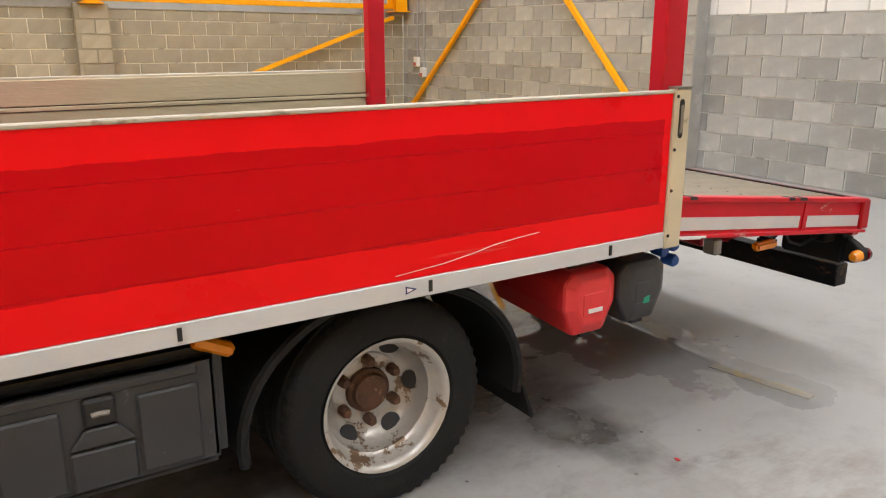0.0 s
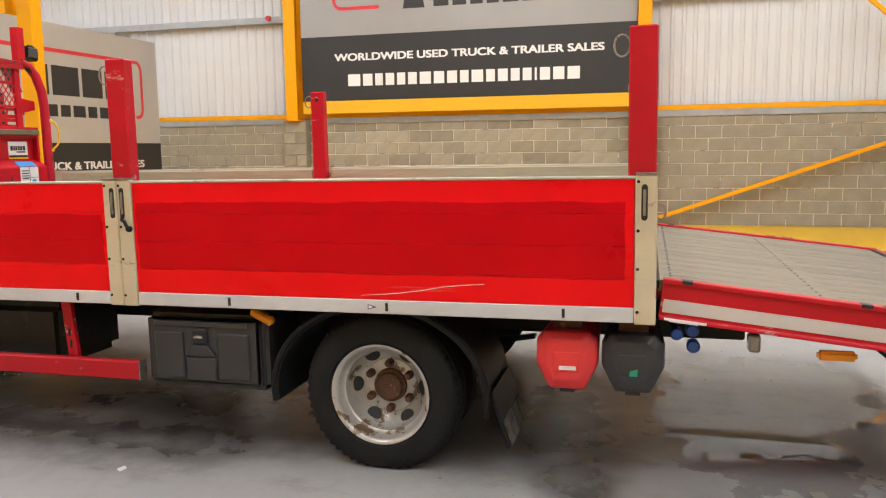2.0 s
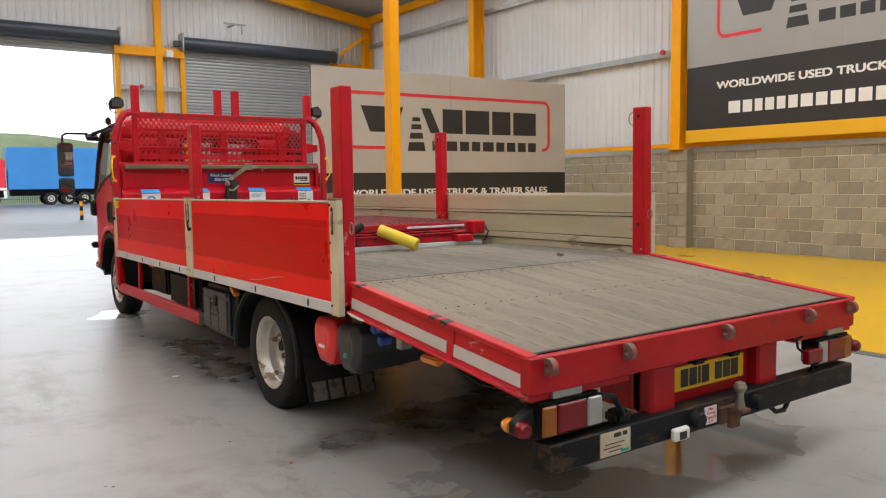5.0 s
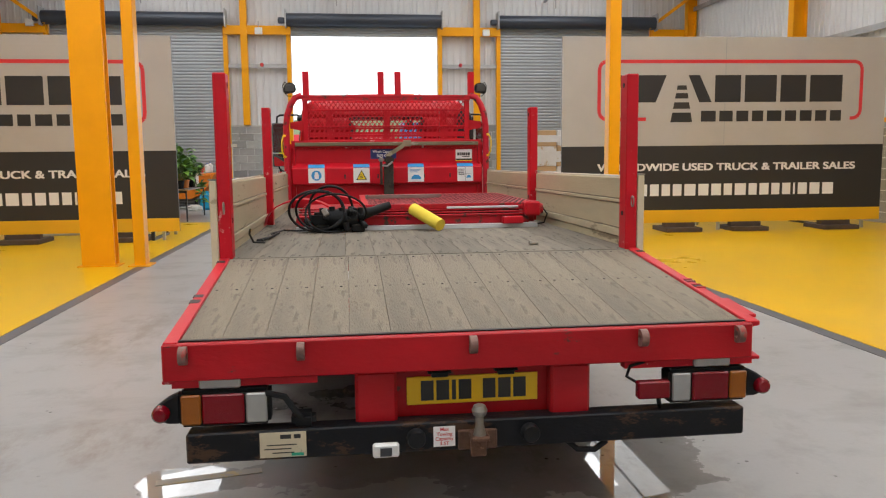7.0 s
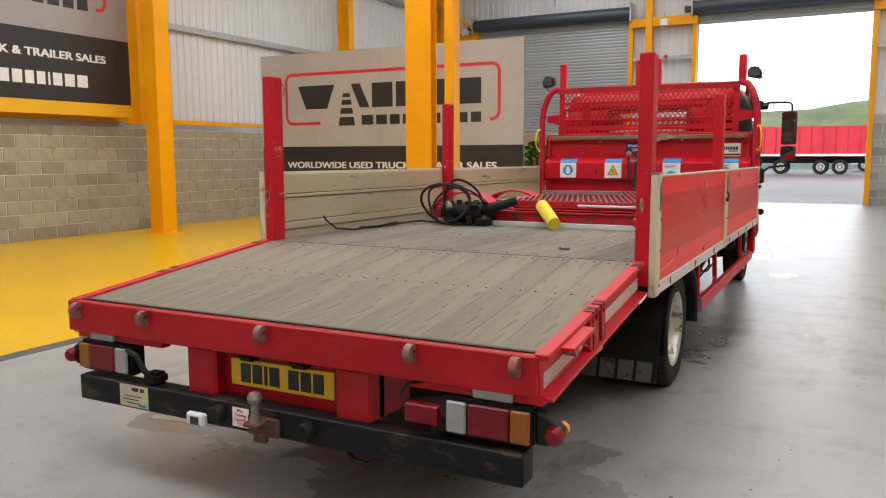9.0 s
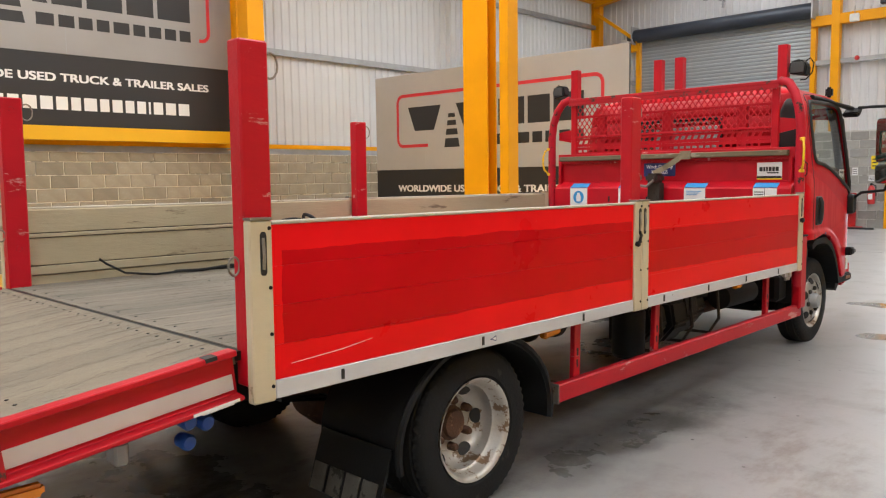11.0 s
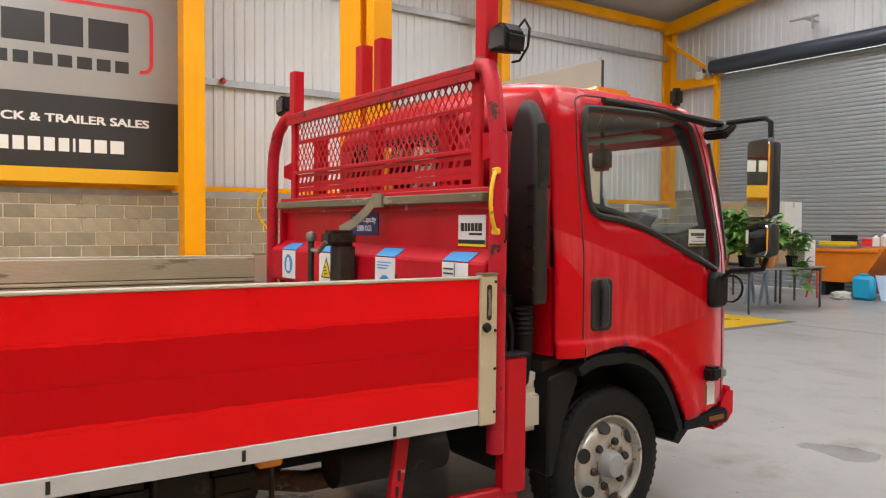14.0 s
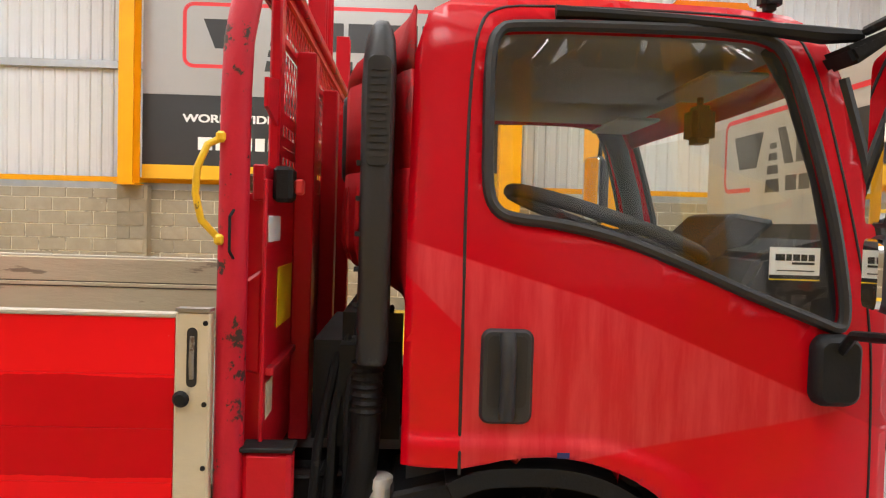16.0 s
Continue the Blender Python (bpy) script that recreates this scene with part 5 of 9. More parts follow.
# lamp clusters
for s in (-1, 1):
    z0, z1 = 0.455, 0.592
    bm = B()
    box(bm, *sx(s, 0.775, 1.105), YE - 0.02, YE + 0.07, z0, z1)
    lc = P("rear_lamp", bm, BLACK_PL, label="rear lamp cluster in a black housing", bevel=0.012, seg=2)
    for a, b_, mm, nm in ((0.785, 0.862, CLEAR_LENS, "clear_lens"), (0.868, 1.02, RED_LENS, "red_lens"), (1.024, 1.095, BROWN_LENS, "amber_lens")):
        bm = B()
        box(bm, *sx(s, a, b_), YE - 0.033, YE - 0.019, z0 + 0.012, z1 - 0.012)
        P(nm, bm, mm, lc, bevel=0.006)
    bm = B()
    prism(bm, [(s * 1.105, z0 + 0.01), (s * 1.105, z1 - 0.01), (s * 1.15, z1 - 0.03), (s * 1.195, z0 + 0.075), (s * 1.195, z0 + 0.03), (s * 1.15, z0 + 0.01)], 'y', YE + 0.0, YE + 0.05)
    P("marker_arm", bm, BLACK_PL, lc, bevel=0.006)
    bm = B()
    spin(bm, [(-0.085, 0), (-0.082, 0.022), (-0.07, 0.031), (-0.045, 0.033), (-0.045, 0.0)], 'y', (s * 1.172, YE + 0.05, z0 + 0.053), 18)
    P("marker_lens", bm, RED_LENS, lc, smooth=True)
    bm = B()
    spin(bm, [(0.05, 0), (0.048, 0.018), (0.03, 0.028), (0.0, 0.03), (0, 0)], 'y', (s * 1.172, YE + 0.05, z0 + 0.053), 14)
    P("marker_lens", bm, AMBER, lc, smooth=True)
    PB("reversing_lamp", (*sx(s, 0.88, 1.03), YE - 0.02, YE + 0.03, 0.598, 0.640), CLEAR_LENS, bevel=0.006)
bm = B()
box(bm, 0.635, 0.765, YE - 0.06, YE - 0.02, 0.49, 0.56)
fg = P("fog_lamp", bm, RED_LENS, label="small red fog lamp", bevel=0.006)
bm = B()
tube(bm, [(0.64, YE - 0.02, 0.55), (0.60, YE - 0.02, 0.575), (0.62, YE, 0.61), (0.68, YE, 0.625)], 0.007, 6)
P("lamp_cable", bm, BLACK_PL, fg)
bm = B()
tube(bm, [(0.73, YE - 0.02, 0.5), (0.735, YE - 0.02, 0.46), (0.75, YE, 0.43)], 0.009, 6)
P("lamp_cable", bm, BLACK_PL, fg)
bm = B()
tube(bm, [(-0.79, YE - 0.02, 0.575), (-0.72, YE - 0.03, 0.56), (-0.68, YE - 0.03, 0.5), (-0.66, YE - 0.02, 0.47)], 0.013, 8)
P("lamp_cable", bm, BLACK_PL, smooth=True)
bm = B()
box(bm, -0.7, -0.61, YE - 0.03, YE + 0.05, 0.437, 0.49)
P("cable_socket", bm, BLACK_PL, bevel=0.015, seg=2)
# added dark block that stands for shade well behind the lamps on one side
PB("spare_carrier", (-0.52, -0.345, -0.95, -0.4, 0.61, 0.69), CHASSIS, bevel=0.03)
PB("tail_bearer", (-1.08, 1.08, -1.02, -0.96, 0.64, 0.70), RED_WORN)
PB("tail_bearer", (-1.08, 1.08, -0.52, -0.46, 0.70, 0.765), RED_WORN)
for s in (-1, 1):
    bm = B()
    prism(bm, [(-1.3, 0.62), (0.0, 0.75), (0.0, 0.865), (-1.3, 0.73)], 'x', *sx(s, 0.40, 0.46))
    P("tail_beam", bm, RED_WORN)

# drop sides
ZB, ZT = 0.754, 1.332


def capsule(bm, x0, x1, yc, w, z0, z1):
    pts = []
    r = w / 2
    for k in range(9):
        t = radians(180 * k / 8)
        pts.append((yc + r * math.cos(t), z1 - r + r * math.sin(t)))
    for k in range(9):
        t = radians(180 + 180 * k / 8)
        pts.append((yc + r * math.cos(t), z0 + r + r * math.sin(t)))
    prism(bm, pts, 'x', x0, x1)


for s in (-1, 1):
    for y0, y1 in ((0.085, 2.323), (2.475, 4.713)):
        side = PB("drop_side", (*sx(s, 1.160, 1.170), y0, y1, ZB + 0.024, ZT - 0.01), CREAM, label="red drop side panel with a brushed darker red band")
        edges = [0.816, 0.930, 1.058, 1.186, 1.320]
        for z0, z1 in zip(edges, edges[1:]):
            bm = B()
            box(bm, *sx(s, 1.170, 1.190), y0 + 0.001, y1 - 0.001, z0 + 0.0002, z1 - 0.0002)
            P("plank", bm, PANEL, side, bevel=0.0009)
        PB("bottom_trim", (*sx(s, 1.168, 1.196), y0, y1, ZB + 0.001, 0.815), ALU, side, "dull aluminium bottom trim", bevel=0.003)
        PB("top_capping", (*sx(s, 1.1615, 1.196), y0 - 0.002, y1 + 0.002, 1.320, ZT), CAPPING, side, bevel=0.003)
        # the boarding seen from the bed
        for z0, z1, d in ((0.80, 0.965, 0.020), (0.970, 1.015, 0.032), (1.02, 1.165, 0.020), (1.17, 1.19, 0.028), (1.195, 1.318, 0.020)):
            PB("inner_board", (*sx(s, 1.160 - 0.9 * d, 1.160), max(y0, 0.114), y1, z0, z1), CREAM_IN, side, bevel=0.003)
        # black strips put the shade of the grooves between boards into colour
        for z0, z1 in ((0.9655, 0.9695), (1.0155, 1.0195), (1.1655, 1.1695), (1.1905, 1.1945)):
            PB("board_groove", (*sx(s, 1.154, 1.160), max(y0, 0.114), y1, z0, z1), SEAL, side)
        n = 3 if y1 < 3 else 4
        for k in range(n):
            yc = y0 + (k + 0.5) * (y1 - y0) / n - 0.1
            bm = B()
            box(bm, *sx(s, 1.196, 1.2), yc - 0.006, yc + 0.006, ZB + 0.014, ZB + 0.05)
            P("drain_slot", bm, SEAL, side)
    for y0, y1, slot in ((0.0, 0.083, 0.048), (2.325, 2.398, 2.373), (2.400, 2.473, 2.425), (4.715, 4.797, 4.755)):
        st = PB("stile", (*sx(s, 1.1615, 1.2), y0, y1, ZB - 0.004, ZT + 0.004), CREAM, label="cream aluminium stile with a latch slot", bevel=0.005)
        bm = B()
        capsule(bm, *sx(s, 1.1985, 1.2015), slot, 0.024, 1.16, 1.30)
        P("latch_slot", bm, SEAL, st)
        bm = B()
        tube(bm, [(s * 1.2, slot, 1.18), (s * 1.206, slot, 1.22), (s * 1.2, slot, 1.28)], 0.006, 6)
        P("latch_rod", bm, STEEL, st)
        for zz in (0.80, 0.97, 1.12, 1.31):
            bm = B()
            spin(bm, [(0, 0.0065), (s * 0.003, 0.006), (s * 0.003, 0)], 'x', (s * 1.2, y1 - 0.012, zz), 10)
            P("rivet", bm, RUSTY_BLACK, st)
        PB("corner_cap", (*sx(s, 1.161, 1.203), y0 + 0.001, y1 - 0.001, ZT + 0.004, ZT + 0.012), STEEL, st)
    bm = B()
    tube(bm, [(s * 1.2, 2.373, 1.175), (s * 1.212, 2.371, 1.152), (s * 1.216, 2.354, 1.146), (s * 1.216, 2.346, 1.128), (s * 1.212, 2.336, 1.112)], 0.008, 8)
    spin(bm, [(0, 0.013), (s * 0.014, 0.015), (s * 0.022, 0.01), (s * 0.022, 0)], 'x', (s * 1.2, 2.337, 1.112), 12)
    P("latch_hook", bm, BLACK_PL, label="black steel latch hook", smooth=True)
    bm = B()
    spin(bm, [(0, 0.014), (s * 0.014, 0.02), (s * 0.026, 0.013), (s * 0.026, 0)], 'x', (s * 1.2, 4.735, 1.135), 14)
    P("latch_knob", bm, BLACK_PL, smooth=True)
    # uprights
    for y0, y1, zt in ((0.005, 0.112, 1.90), (2.345, 2.445, 1.885)):
        bm = B()
        X0, X1 = sx(s, 1.092, 1.160)
        box(bm, X0, X1, y0, y1, 0.80, zt)
        up = P("upright_post", bm, RED_RAIL, label="scratched red steel upright post", bevel=0.006)
        for zz in (zt - 0.06, 1.12):
            bm = B()
            spin(bm, [(-0.002, 0.0), (-0.002, 0.014), (0.001, 0.014)], 'x', (s * 1.091, (y0 + y1) / 2, zz), 12)
            P("bolt_hole", bm, SEAL, up)
        ring = [(s * 1.125, y1 + 0.028 + 0.03 * math.cos(q), zt - 0.07 + 0.042 * math.sin(q)) for q in [2 * math.pi * k / 16 for k in range(16)]]
        bm = B()
        tube(bm, ring, 0.004, 6, True)
        P("lashing_ring", bm, STEEL, up)
        if y0 < 0.1:
            ring = [(s * 1.125, y0 - 0.018 + 0.02 * math.cos(q), 1.19 + 0.03 * math.sin(q)) for q in [2 * math.pi * k / 16 for k in range(16)]]
            bm = B()
            tube(bm, ring, 0.004, 6, True)
            P("lashing_ring", bm, STEEL, up)
    # front corner leg
    bm = B()
    box(bm, *sx(s, 1.10, 1.17), 4.868, 4.985, 0.44, 1.0)
    fl = P("front_leg", bm, RED, label="red steel leg below the headboard", bevel=0.012)
    PB("leg_cap", (*sx(s, 1.095, 1.175), 4.862, 4.99, 1.0, 1.012), BLACK_PL, fl, bevel=0.003)

# side guards
for s, y0 in ((-1, 2.38), (1, 1.715)):
    bm = B()
    box(bm, *sx(s, 1.105, 1.15), y0, 4.96, 0.375, 0.468)
    sg = P("side_guard", bm, RED_RAIL, label="scraped red side guard rail", bevel=0.008)
    for yt, yb in (((2.85, 2.78), (4.40, 4.33)) if s < 0 else ((1.99, 1.93), (2.82, 2.74), (4.47, 4.38))):
        bm = B()
        bar(bm, (s * 1.06, yt, 0.86), (s * 1.09, yb, 0.38), 0.055, 0.03, up=(1, 0, 0))
        bk = P("brace", bm, RED_RAIL, sg, bevel=0.004)
        for k in (0.3, 0.42):
            bm = B()
            p = Vector((s * 1.06, yt, 0.86)).lerp(Vector((s * 1.09, yb, 0.38)), 1 - k)
            box(bm, p.x + s * 0.0155 - 0.001, p.x + s * 0.0155 + 0.001, p.y - 0.007, p.y + 0.007, p.z - 0.02, p.z + 0.02)
            P("slot", bm, SEAL, sg)
    PB("end_plate", (*sx(s, 1.1, 1.152), y0 - 0.006, y0, 0.373, 0.47), STEEL, sg)

# lockers under the bed, kerb side
bm = B()
box(bm, -1.115, -0.74, 1.72, 2.36, 0.345, 0.70)
tb = P("tool_locker", bm, DARK_PL, label="dark grey plastic tool locker", bevel=0.03, seg=3)
bm = B()
box(bm, -1.13, -1.11, 1.755, 2.325, 0.375, 0.685)
P("locker_door", bm, DARK_PL, tb, bevel=0.012, seg=2)
for y0, y1, z0, z1 in ((1.80, 1.96, 0.40, 0.62), (2.14, 2.29, 0.40, 0.62), (1.97, 2.13, 0.39, 0.5), (1.80, 2.29, 0.645, 0.675)):
    bm = B()
    box(bm, -1.142, -1.128, y0, y1, z0, z1)
    P("moulding", bm, DARK_PL, tb, bevel=0.006)
bm = B()
prism(bm, [(1.97, 0.51), (2.13, 0.51), (2.09, 0.56), (2.01, 0.56)], 'x', -1.146, -1.128)
P("latch_scoop", bm, DARK_PL, tb, bevel=0.004)
bm = B()
box(bm, -1.148, -1.12, 2.01, 2.09, 0.565, 0.64)
P("latch", bm, SEAL, tb, bevel=0.008)
bm = B()
tube(bm, [(-1.15, 2.03, 0.60), (-1.155, 2.05, 0.605), (-1.15, 2.07, 0.60)], 0.008, 6)
P("key_pull", bm, STEEL, tb)


def hex_box(y0, y1, z0, z1, mat, label, badge):
    """A moulded case with cut corners that tapers back under the bed."""
    bm = B()
    c, e = 0.055, 0.11
    front = [(y0 + c, z0 + 0.0), (y1 - c, z0), (y1, z0 + e), (y1, z1 - c * 0.7), (y1 - c * 0.7, z1), (y0 + c * 0.7, z1), (y0, z1 - c * 0.7), (y0, z0 + e)]
    rings = []
    yc, zc = (y0 + y1) / 2, (z0 + z1) / 2
    for x, k in ((-1.125, 0.66), (-1.10, 0.97), (-1.07, 1.0), (-0.62, 0.86)):
        rings.append([bm.verts.new((x, yc + (a - yc) * k, zc + 0.02 * (1 - k) + (b_ - zc) * k)) for a, b_ in front])
    for r0, r1 in zip(rings, rings[1:]):
        for j in range(8):
            bm.faces.new((r0[j], r0[(j + 1) % 8], r1[(j + 1) % 8], r1[j]))
    bm.faces.new(rings[0])
    bm.faces.new(rings[-1][::-1])
    h = P("document_case", bm, mat, label=label, bevel=0.006)
    bm = B()
    box(bm, -1.128, -1.118, yc - 0.055, yc + 0.055, zc - 0.045, zc + 0.045)
    P("raised_panel", bm, mat, h, bevel=0.006)
    if badge:
        bm = B()
        prism(bm, [(yc + 0.014, zc - 0.045), (yc - 0.018, zc - 0.045), (yc - 0.02, zc - 0.016), (yc + 0.01, zc - 0.024)], 'x', -1.131, -1.128)
        P("badge", bm, GREEN_ST, h)
    else:
        bm = B()
        box(bm, -1.131, -1.128, yc - 0.04, yc + 0.03, zc - 0.032, zc - 0.016)
        P("latch_print", bm, PAPER, h)
    bm = B()
    box(bm, -1.09, -1.05, yc - 0.03, yc + 0.03, z0 - 0.012, z0 + 0.01)
    P("latch", bm, SEAL, h)
    bm = B()
    box(bm, -1.05, -0.65, yc - 0.06, yc + 0.06, z1 - 0.01, 0.768)
    P("hanger", bm, RUST, h)


hex_box(0.225, 0.482, 0.44, 0.69, RED_BIN, "bright red moulded plastic case under the bed", False)
hex_box(-0.04, 0.212, 0.44, 0.69, DARK_PL, "dark grey moulded plastic case with a green badge", True)

# small things along the sides
for s in (-1, 1):
    for dy, dz in ((-0.085, 0.685), (-0.145, 0.70), (-0.15, 0.635)):
        bm = B()
        spin(bm, [(0, 0.0), (0, 0.024), (s * 0.05, 0.027), (s * 0.06, 0.02), (s * 0.06, 0)], 'x', (s * 1.0, dy, dz), 16)
        P("air_coupling_cap", bm, BLUE_PL, label="blue plastic coupling cap", smooth=True)
    bm = B()
    tube(bm, [(s * 1.0, -0.1, 0.70), (s * 0.8, -0.05, 0.70), (s * 0.5, 0.1, 0.66)], 0.018, 8)
    P("air_hose", bm, BLACK_PL, smooth=True)
    bm = B()
    box(bm, *sx(s, 1.02, 1.09), -0.40, -0.355, 0.63, 0.70)
    P("work_lamp", bm, CLEAR_LENS, label="small clear side lamp", bevel=0.008)
    bm = B()
    box(bm, *sx(s, 1.08, 1.12), -0.74, -0.60, 0.618, 0.655)
    P("side_marker", bm, AMBER, label="amber side marker lamp", bevel=0.01, seg=2)
    bm = B()
    bar(bm, *(((-1.09, 1.80, 0.725), (-1.10, 1.69, 0.675)) if s < 0 else ((1.06, 1.83, 0.715), (1.06, 1.70, 0.70))), 0.04, 0.045, up=(1, 0, 0))
    P("side_marker", bm, AMBER, label="amber side marker lamp", bevel=0.01)
    bm = B()
    box(bm, *sx(s, 1.06, 1.1), 3.86, 3.95, 0.70, 0.74)
    P("side_marker", bm, AMBER, bevel=0.008)
    bm = B()
    tube(bm, [(s * 1.11, -0.80, 0.675), (s * 1.09, -0.86, 0.625), (s * 1.07, -0.98, 0.585), (s * 1.04, -1.12, 0.59), (s * 1.03, -1.21, 0.60)], 0.007, 6)
    P("loose_cable", bm, BLACK_PL)
    PB("lamp_bracket", (*sx(s, 0.98, 1.06), -1.29, -1.2, 0.56, 0.63), CHASSIS, bevel=0.006)

# ---- headboard ----
HY = 4.895
PB("headboard_sheet", (-1.12, 1.12, HY, HY + 0.01, 0.92, 1.655), RED, label="red steel headboard sheet", bevel=0.004)
bm = B()
prism(bm, [(HY, 1.435), (HY - 0.09, 1.375), (HY - 0.09, 1.19), (HY, 1.17)], 'x', -1.1, 1.1)
lg = P("headboard_ledge", bm, RED, label="red box ledge across the headboard", bevel=0.008)
for x in (-0.5, -0.12, 0.42, 0.72):
    PB("slot", (x - 0.008, x + 0.008, HY - 0.092, HY - 0.089, 1.25, 1.30), SEAL, lg)
for s in (-1, 1):
    bm = B()
    TY = HY - 0.062
    pts = [(s * 1.15, TY, 0.62), (s * 1.15, TY, 1.85), (s * 1.132, TY, 1.98), (s * 1.092, TY + 0.01, 2.10), (s * 1.04, TY + 0.03, 2.175), (s * 0.97, TY + 0.04, 2.2)]
    tube(bm, pts, 0.036, 16)
    P("headboard_tube", bm, RUST_TUBE, label="rusty red curved headboard tube", smooth=True)
    PB("mesh_upright", (*sx(s, 0.905, 0.965), HY - 0.02, HY + 0.01, 1.60, 2.19), RED, bevel=0.006)
    bm = B()
    prism(bm, [(s * 0.965, 1.92), (s * 1.11, 1.90), (s * 1.11, 1.83), (s * 0.965, 1.80)], 'y', HY - 0.005, HY + 0.005)
    P("gusset", bm, RED)
    # yellow grab handle
    bm = B()
    gp = [(s * 1.17, TY - 0.025, 1.745), (s * 1.19, TY - 0.055, 1.725), (s * 1.2, TY - 0.075, 1.67), (s * 1.2, TY - 0.078, 1.61), (s * 1.195, TY - 0.065, 1.55), (s * 1.17, TY - 0.028, 1.505)]
    tube(bm, gp, 0.0085, 10)
    gh = P("grab_handle", bm, YELLOW_PL, label="yellow plastic grab handle", smooth=True)
    for zz in (1.745, 1.505):
        PB("foot", (*sx(s, 1.15, 1.19), TY - 0.038, TY - 0.015, zz - 0.013, zz + 0.013), YELLOW_PL, gh, bevel=0.006)
    PB("tube_plate", (*sx(s, 1.06, 1.085), TY + 0.02, HY - 0.002, 0.9, 1.62), RED, bevel=0.003)
    # work lamp
    bm = B()
    prism(bm, [(s * 1.03, 2.245), (s * 1.16, 2.22), (s * 1.17, 2.30), (s * 1.12, 2.35), (s * 1.04, 2.335)], 'y', HY - 0.04, HY + 0.06)
    wl_ = P("work_lamp", bm, BLACK_PL, label="black adjustable work lamp", bevel=0.012, seg=2)
    PB("lamp_face", (*sx(s, 1.05, 1.15), HY - 0.045, HY - 0.038, 2.245, 2.325), LAMP_FACE, wl_, bevel=0.004)
    bm = B()
    tube(bm, [(s * 1.12, HY + 0.05, 2.33), (s * 1.16, HY + 0.055, 2.36), (s * 1.185, HY + 0.06, 2.32), (s * 1.175, HY + 0.06, 2.25), (s * 1.13, HY + 0.055, 2.2), (s * 1.09, HY + 0.05, 2.2)], 0.0055, 6)
    P("lamp_cable", bm, BLACK_PL, wl_, smooth=True)
    # loops of thin wire beside the tube
    bm = B()
    tube(bm, [(s * 1.13, HY - 0.04, 1.62), (s * 1.2, HY - 0.06, 1.56), (s * 1.2, HY - 0.06, 1.48), (s * 1.14, HY - 0.04, 1.42)], 0.004, 6)
    P("wire_loop", bm, BLACK_PL)
PB("top_rail", (-0.99, 0.99, HY - 0.05, HY + 0.03, 2.175, 2.205), RED_WORN, bevel=0.004)
PB("top_rail_lip", (-0.97, 0.97, HY - 0.05, HY - 0.04, 2.14, 2.175), RED_WORN)
for x in (-0.92, -0.065, 0.13, 0.985):
    bm = B()
    box(bm, x - 0.036, x + 0.036, HY - 0.035, HY - 0.027, 2.19, 2.47)
    box(bm, x - 0.036, x - 0.028, HY - 0.027, HY + 0.03, 2.19, 2.47)
    box(bm, x + 0.028, x + 0.036, HY - 0.027, HY + 0.03, 2.19, 2.47)
    P("top_stop", bm, RED, label="upright red channel stop on the headboard", bevel=0.002)


def lattice(x0, x1, z0, z1, px, pz, w, y, name):
    """A grille of crossing slanted strips, clipped to its rectangle."""
    bm = B()
    k = pz / px
    for s in (-1, 1):
        c = x0 - (z1 - z0) / k
        while c < x1 + (z1 - z0) / k:
            pts = []
            for z in (z0, z1):
                x = c + s * (z - (z0 if s > 0 else z1)) / k * (1 if s > 0 else 1)
                pts.append((x, z))
            (xa, za), (xb, zb) = pts
            t0, t1 = 0.0, 1.0
            dx = xb - xa
            for lim, sg in ((x0, 1), (x1, -1)):
                fa, fb = sg * (xa - lim), sg * (xb - lim)
                if fa < 0 and fb < 0:
                    t0 = 2
                elif fa < 0:
                    t0 = max(t0, fa / (fa - fb))
                elif fb < 0:
                    t1 = min(t1, fa / (fa - fb))
            if t0 < t1 - 0.02:
                bar(bm, (xa + dx * t0, y, za + (zb - za) * t0), (xa + dx * t1, y, za + (zb - za) * t1), 0.002, w, up=(-(zb - za), 0, dx))
            c += px
    return P(name, bm, GRILLE_RED, label="red expanded-metal grille")


lattice(-0.91, 0.91, 2.042, 2.15, 0.052, 0.068, 0.0095, HY, "grille")
lattice(-0.91, 0.91, 1.855, 2.024, 0.052, 0.068, 0.0095, HY - 0.01, "grille")
PB("grille_strip", (-0.91, 0.91, HY - 0.004, HY + 0.012, 2.022, 2.044), RED, bevel=0.003)
PB("grille_strip", (-0.91, 0.91, HY - 0.018, HY - 0.004, 1.838, 1.857), RED, bevel=0.003)
PB("grille_strip", (-0.91, 0.91, HY - 0.004, HY + 0.012, 2.15, 2.178), RED)
# punched strips: a row of slanted holes and a row of slots
def punched(z0, z1, h0, h1, pitch, hole, slant, name):
    bm = B()
    box(bm, -0.91, 0.91, HY - 0.0015, HY + 0.0015, z0, h0)
    box(bm, -0.91, 0.91, HY - 0.0015, HY + 0.0015, h1, z1)
    x = -0.91
    while x < 0.91 - pitch:
        w = pitch - hole
        prism(bm, [(x, h0), (x + w, h0), (x + w + slant, h1), (x + slant, h1)], 'y', HY - 0.0015, HY + 0.0015)
        x += pitch
    P(name, bm, RED)


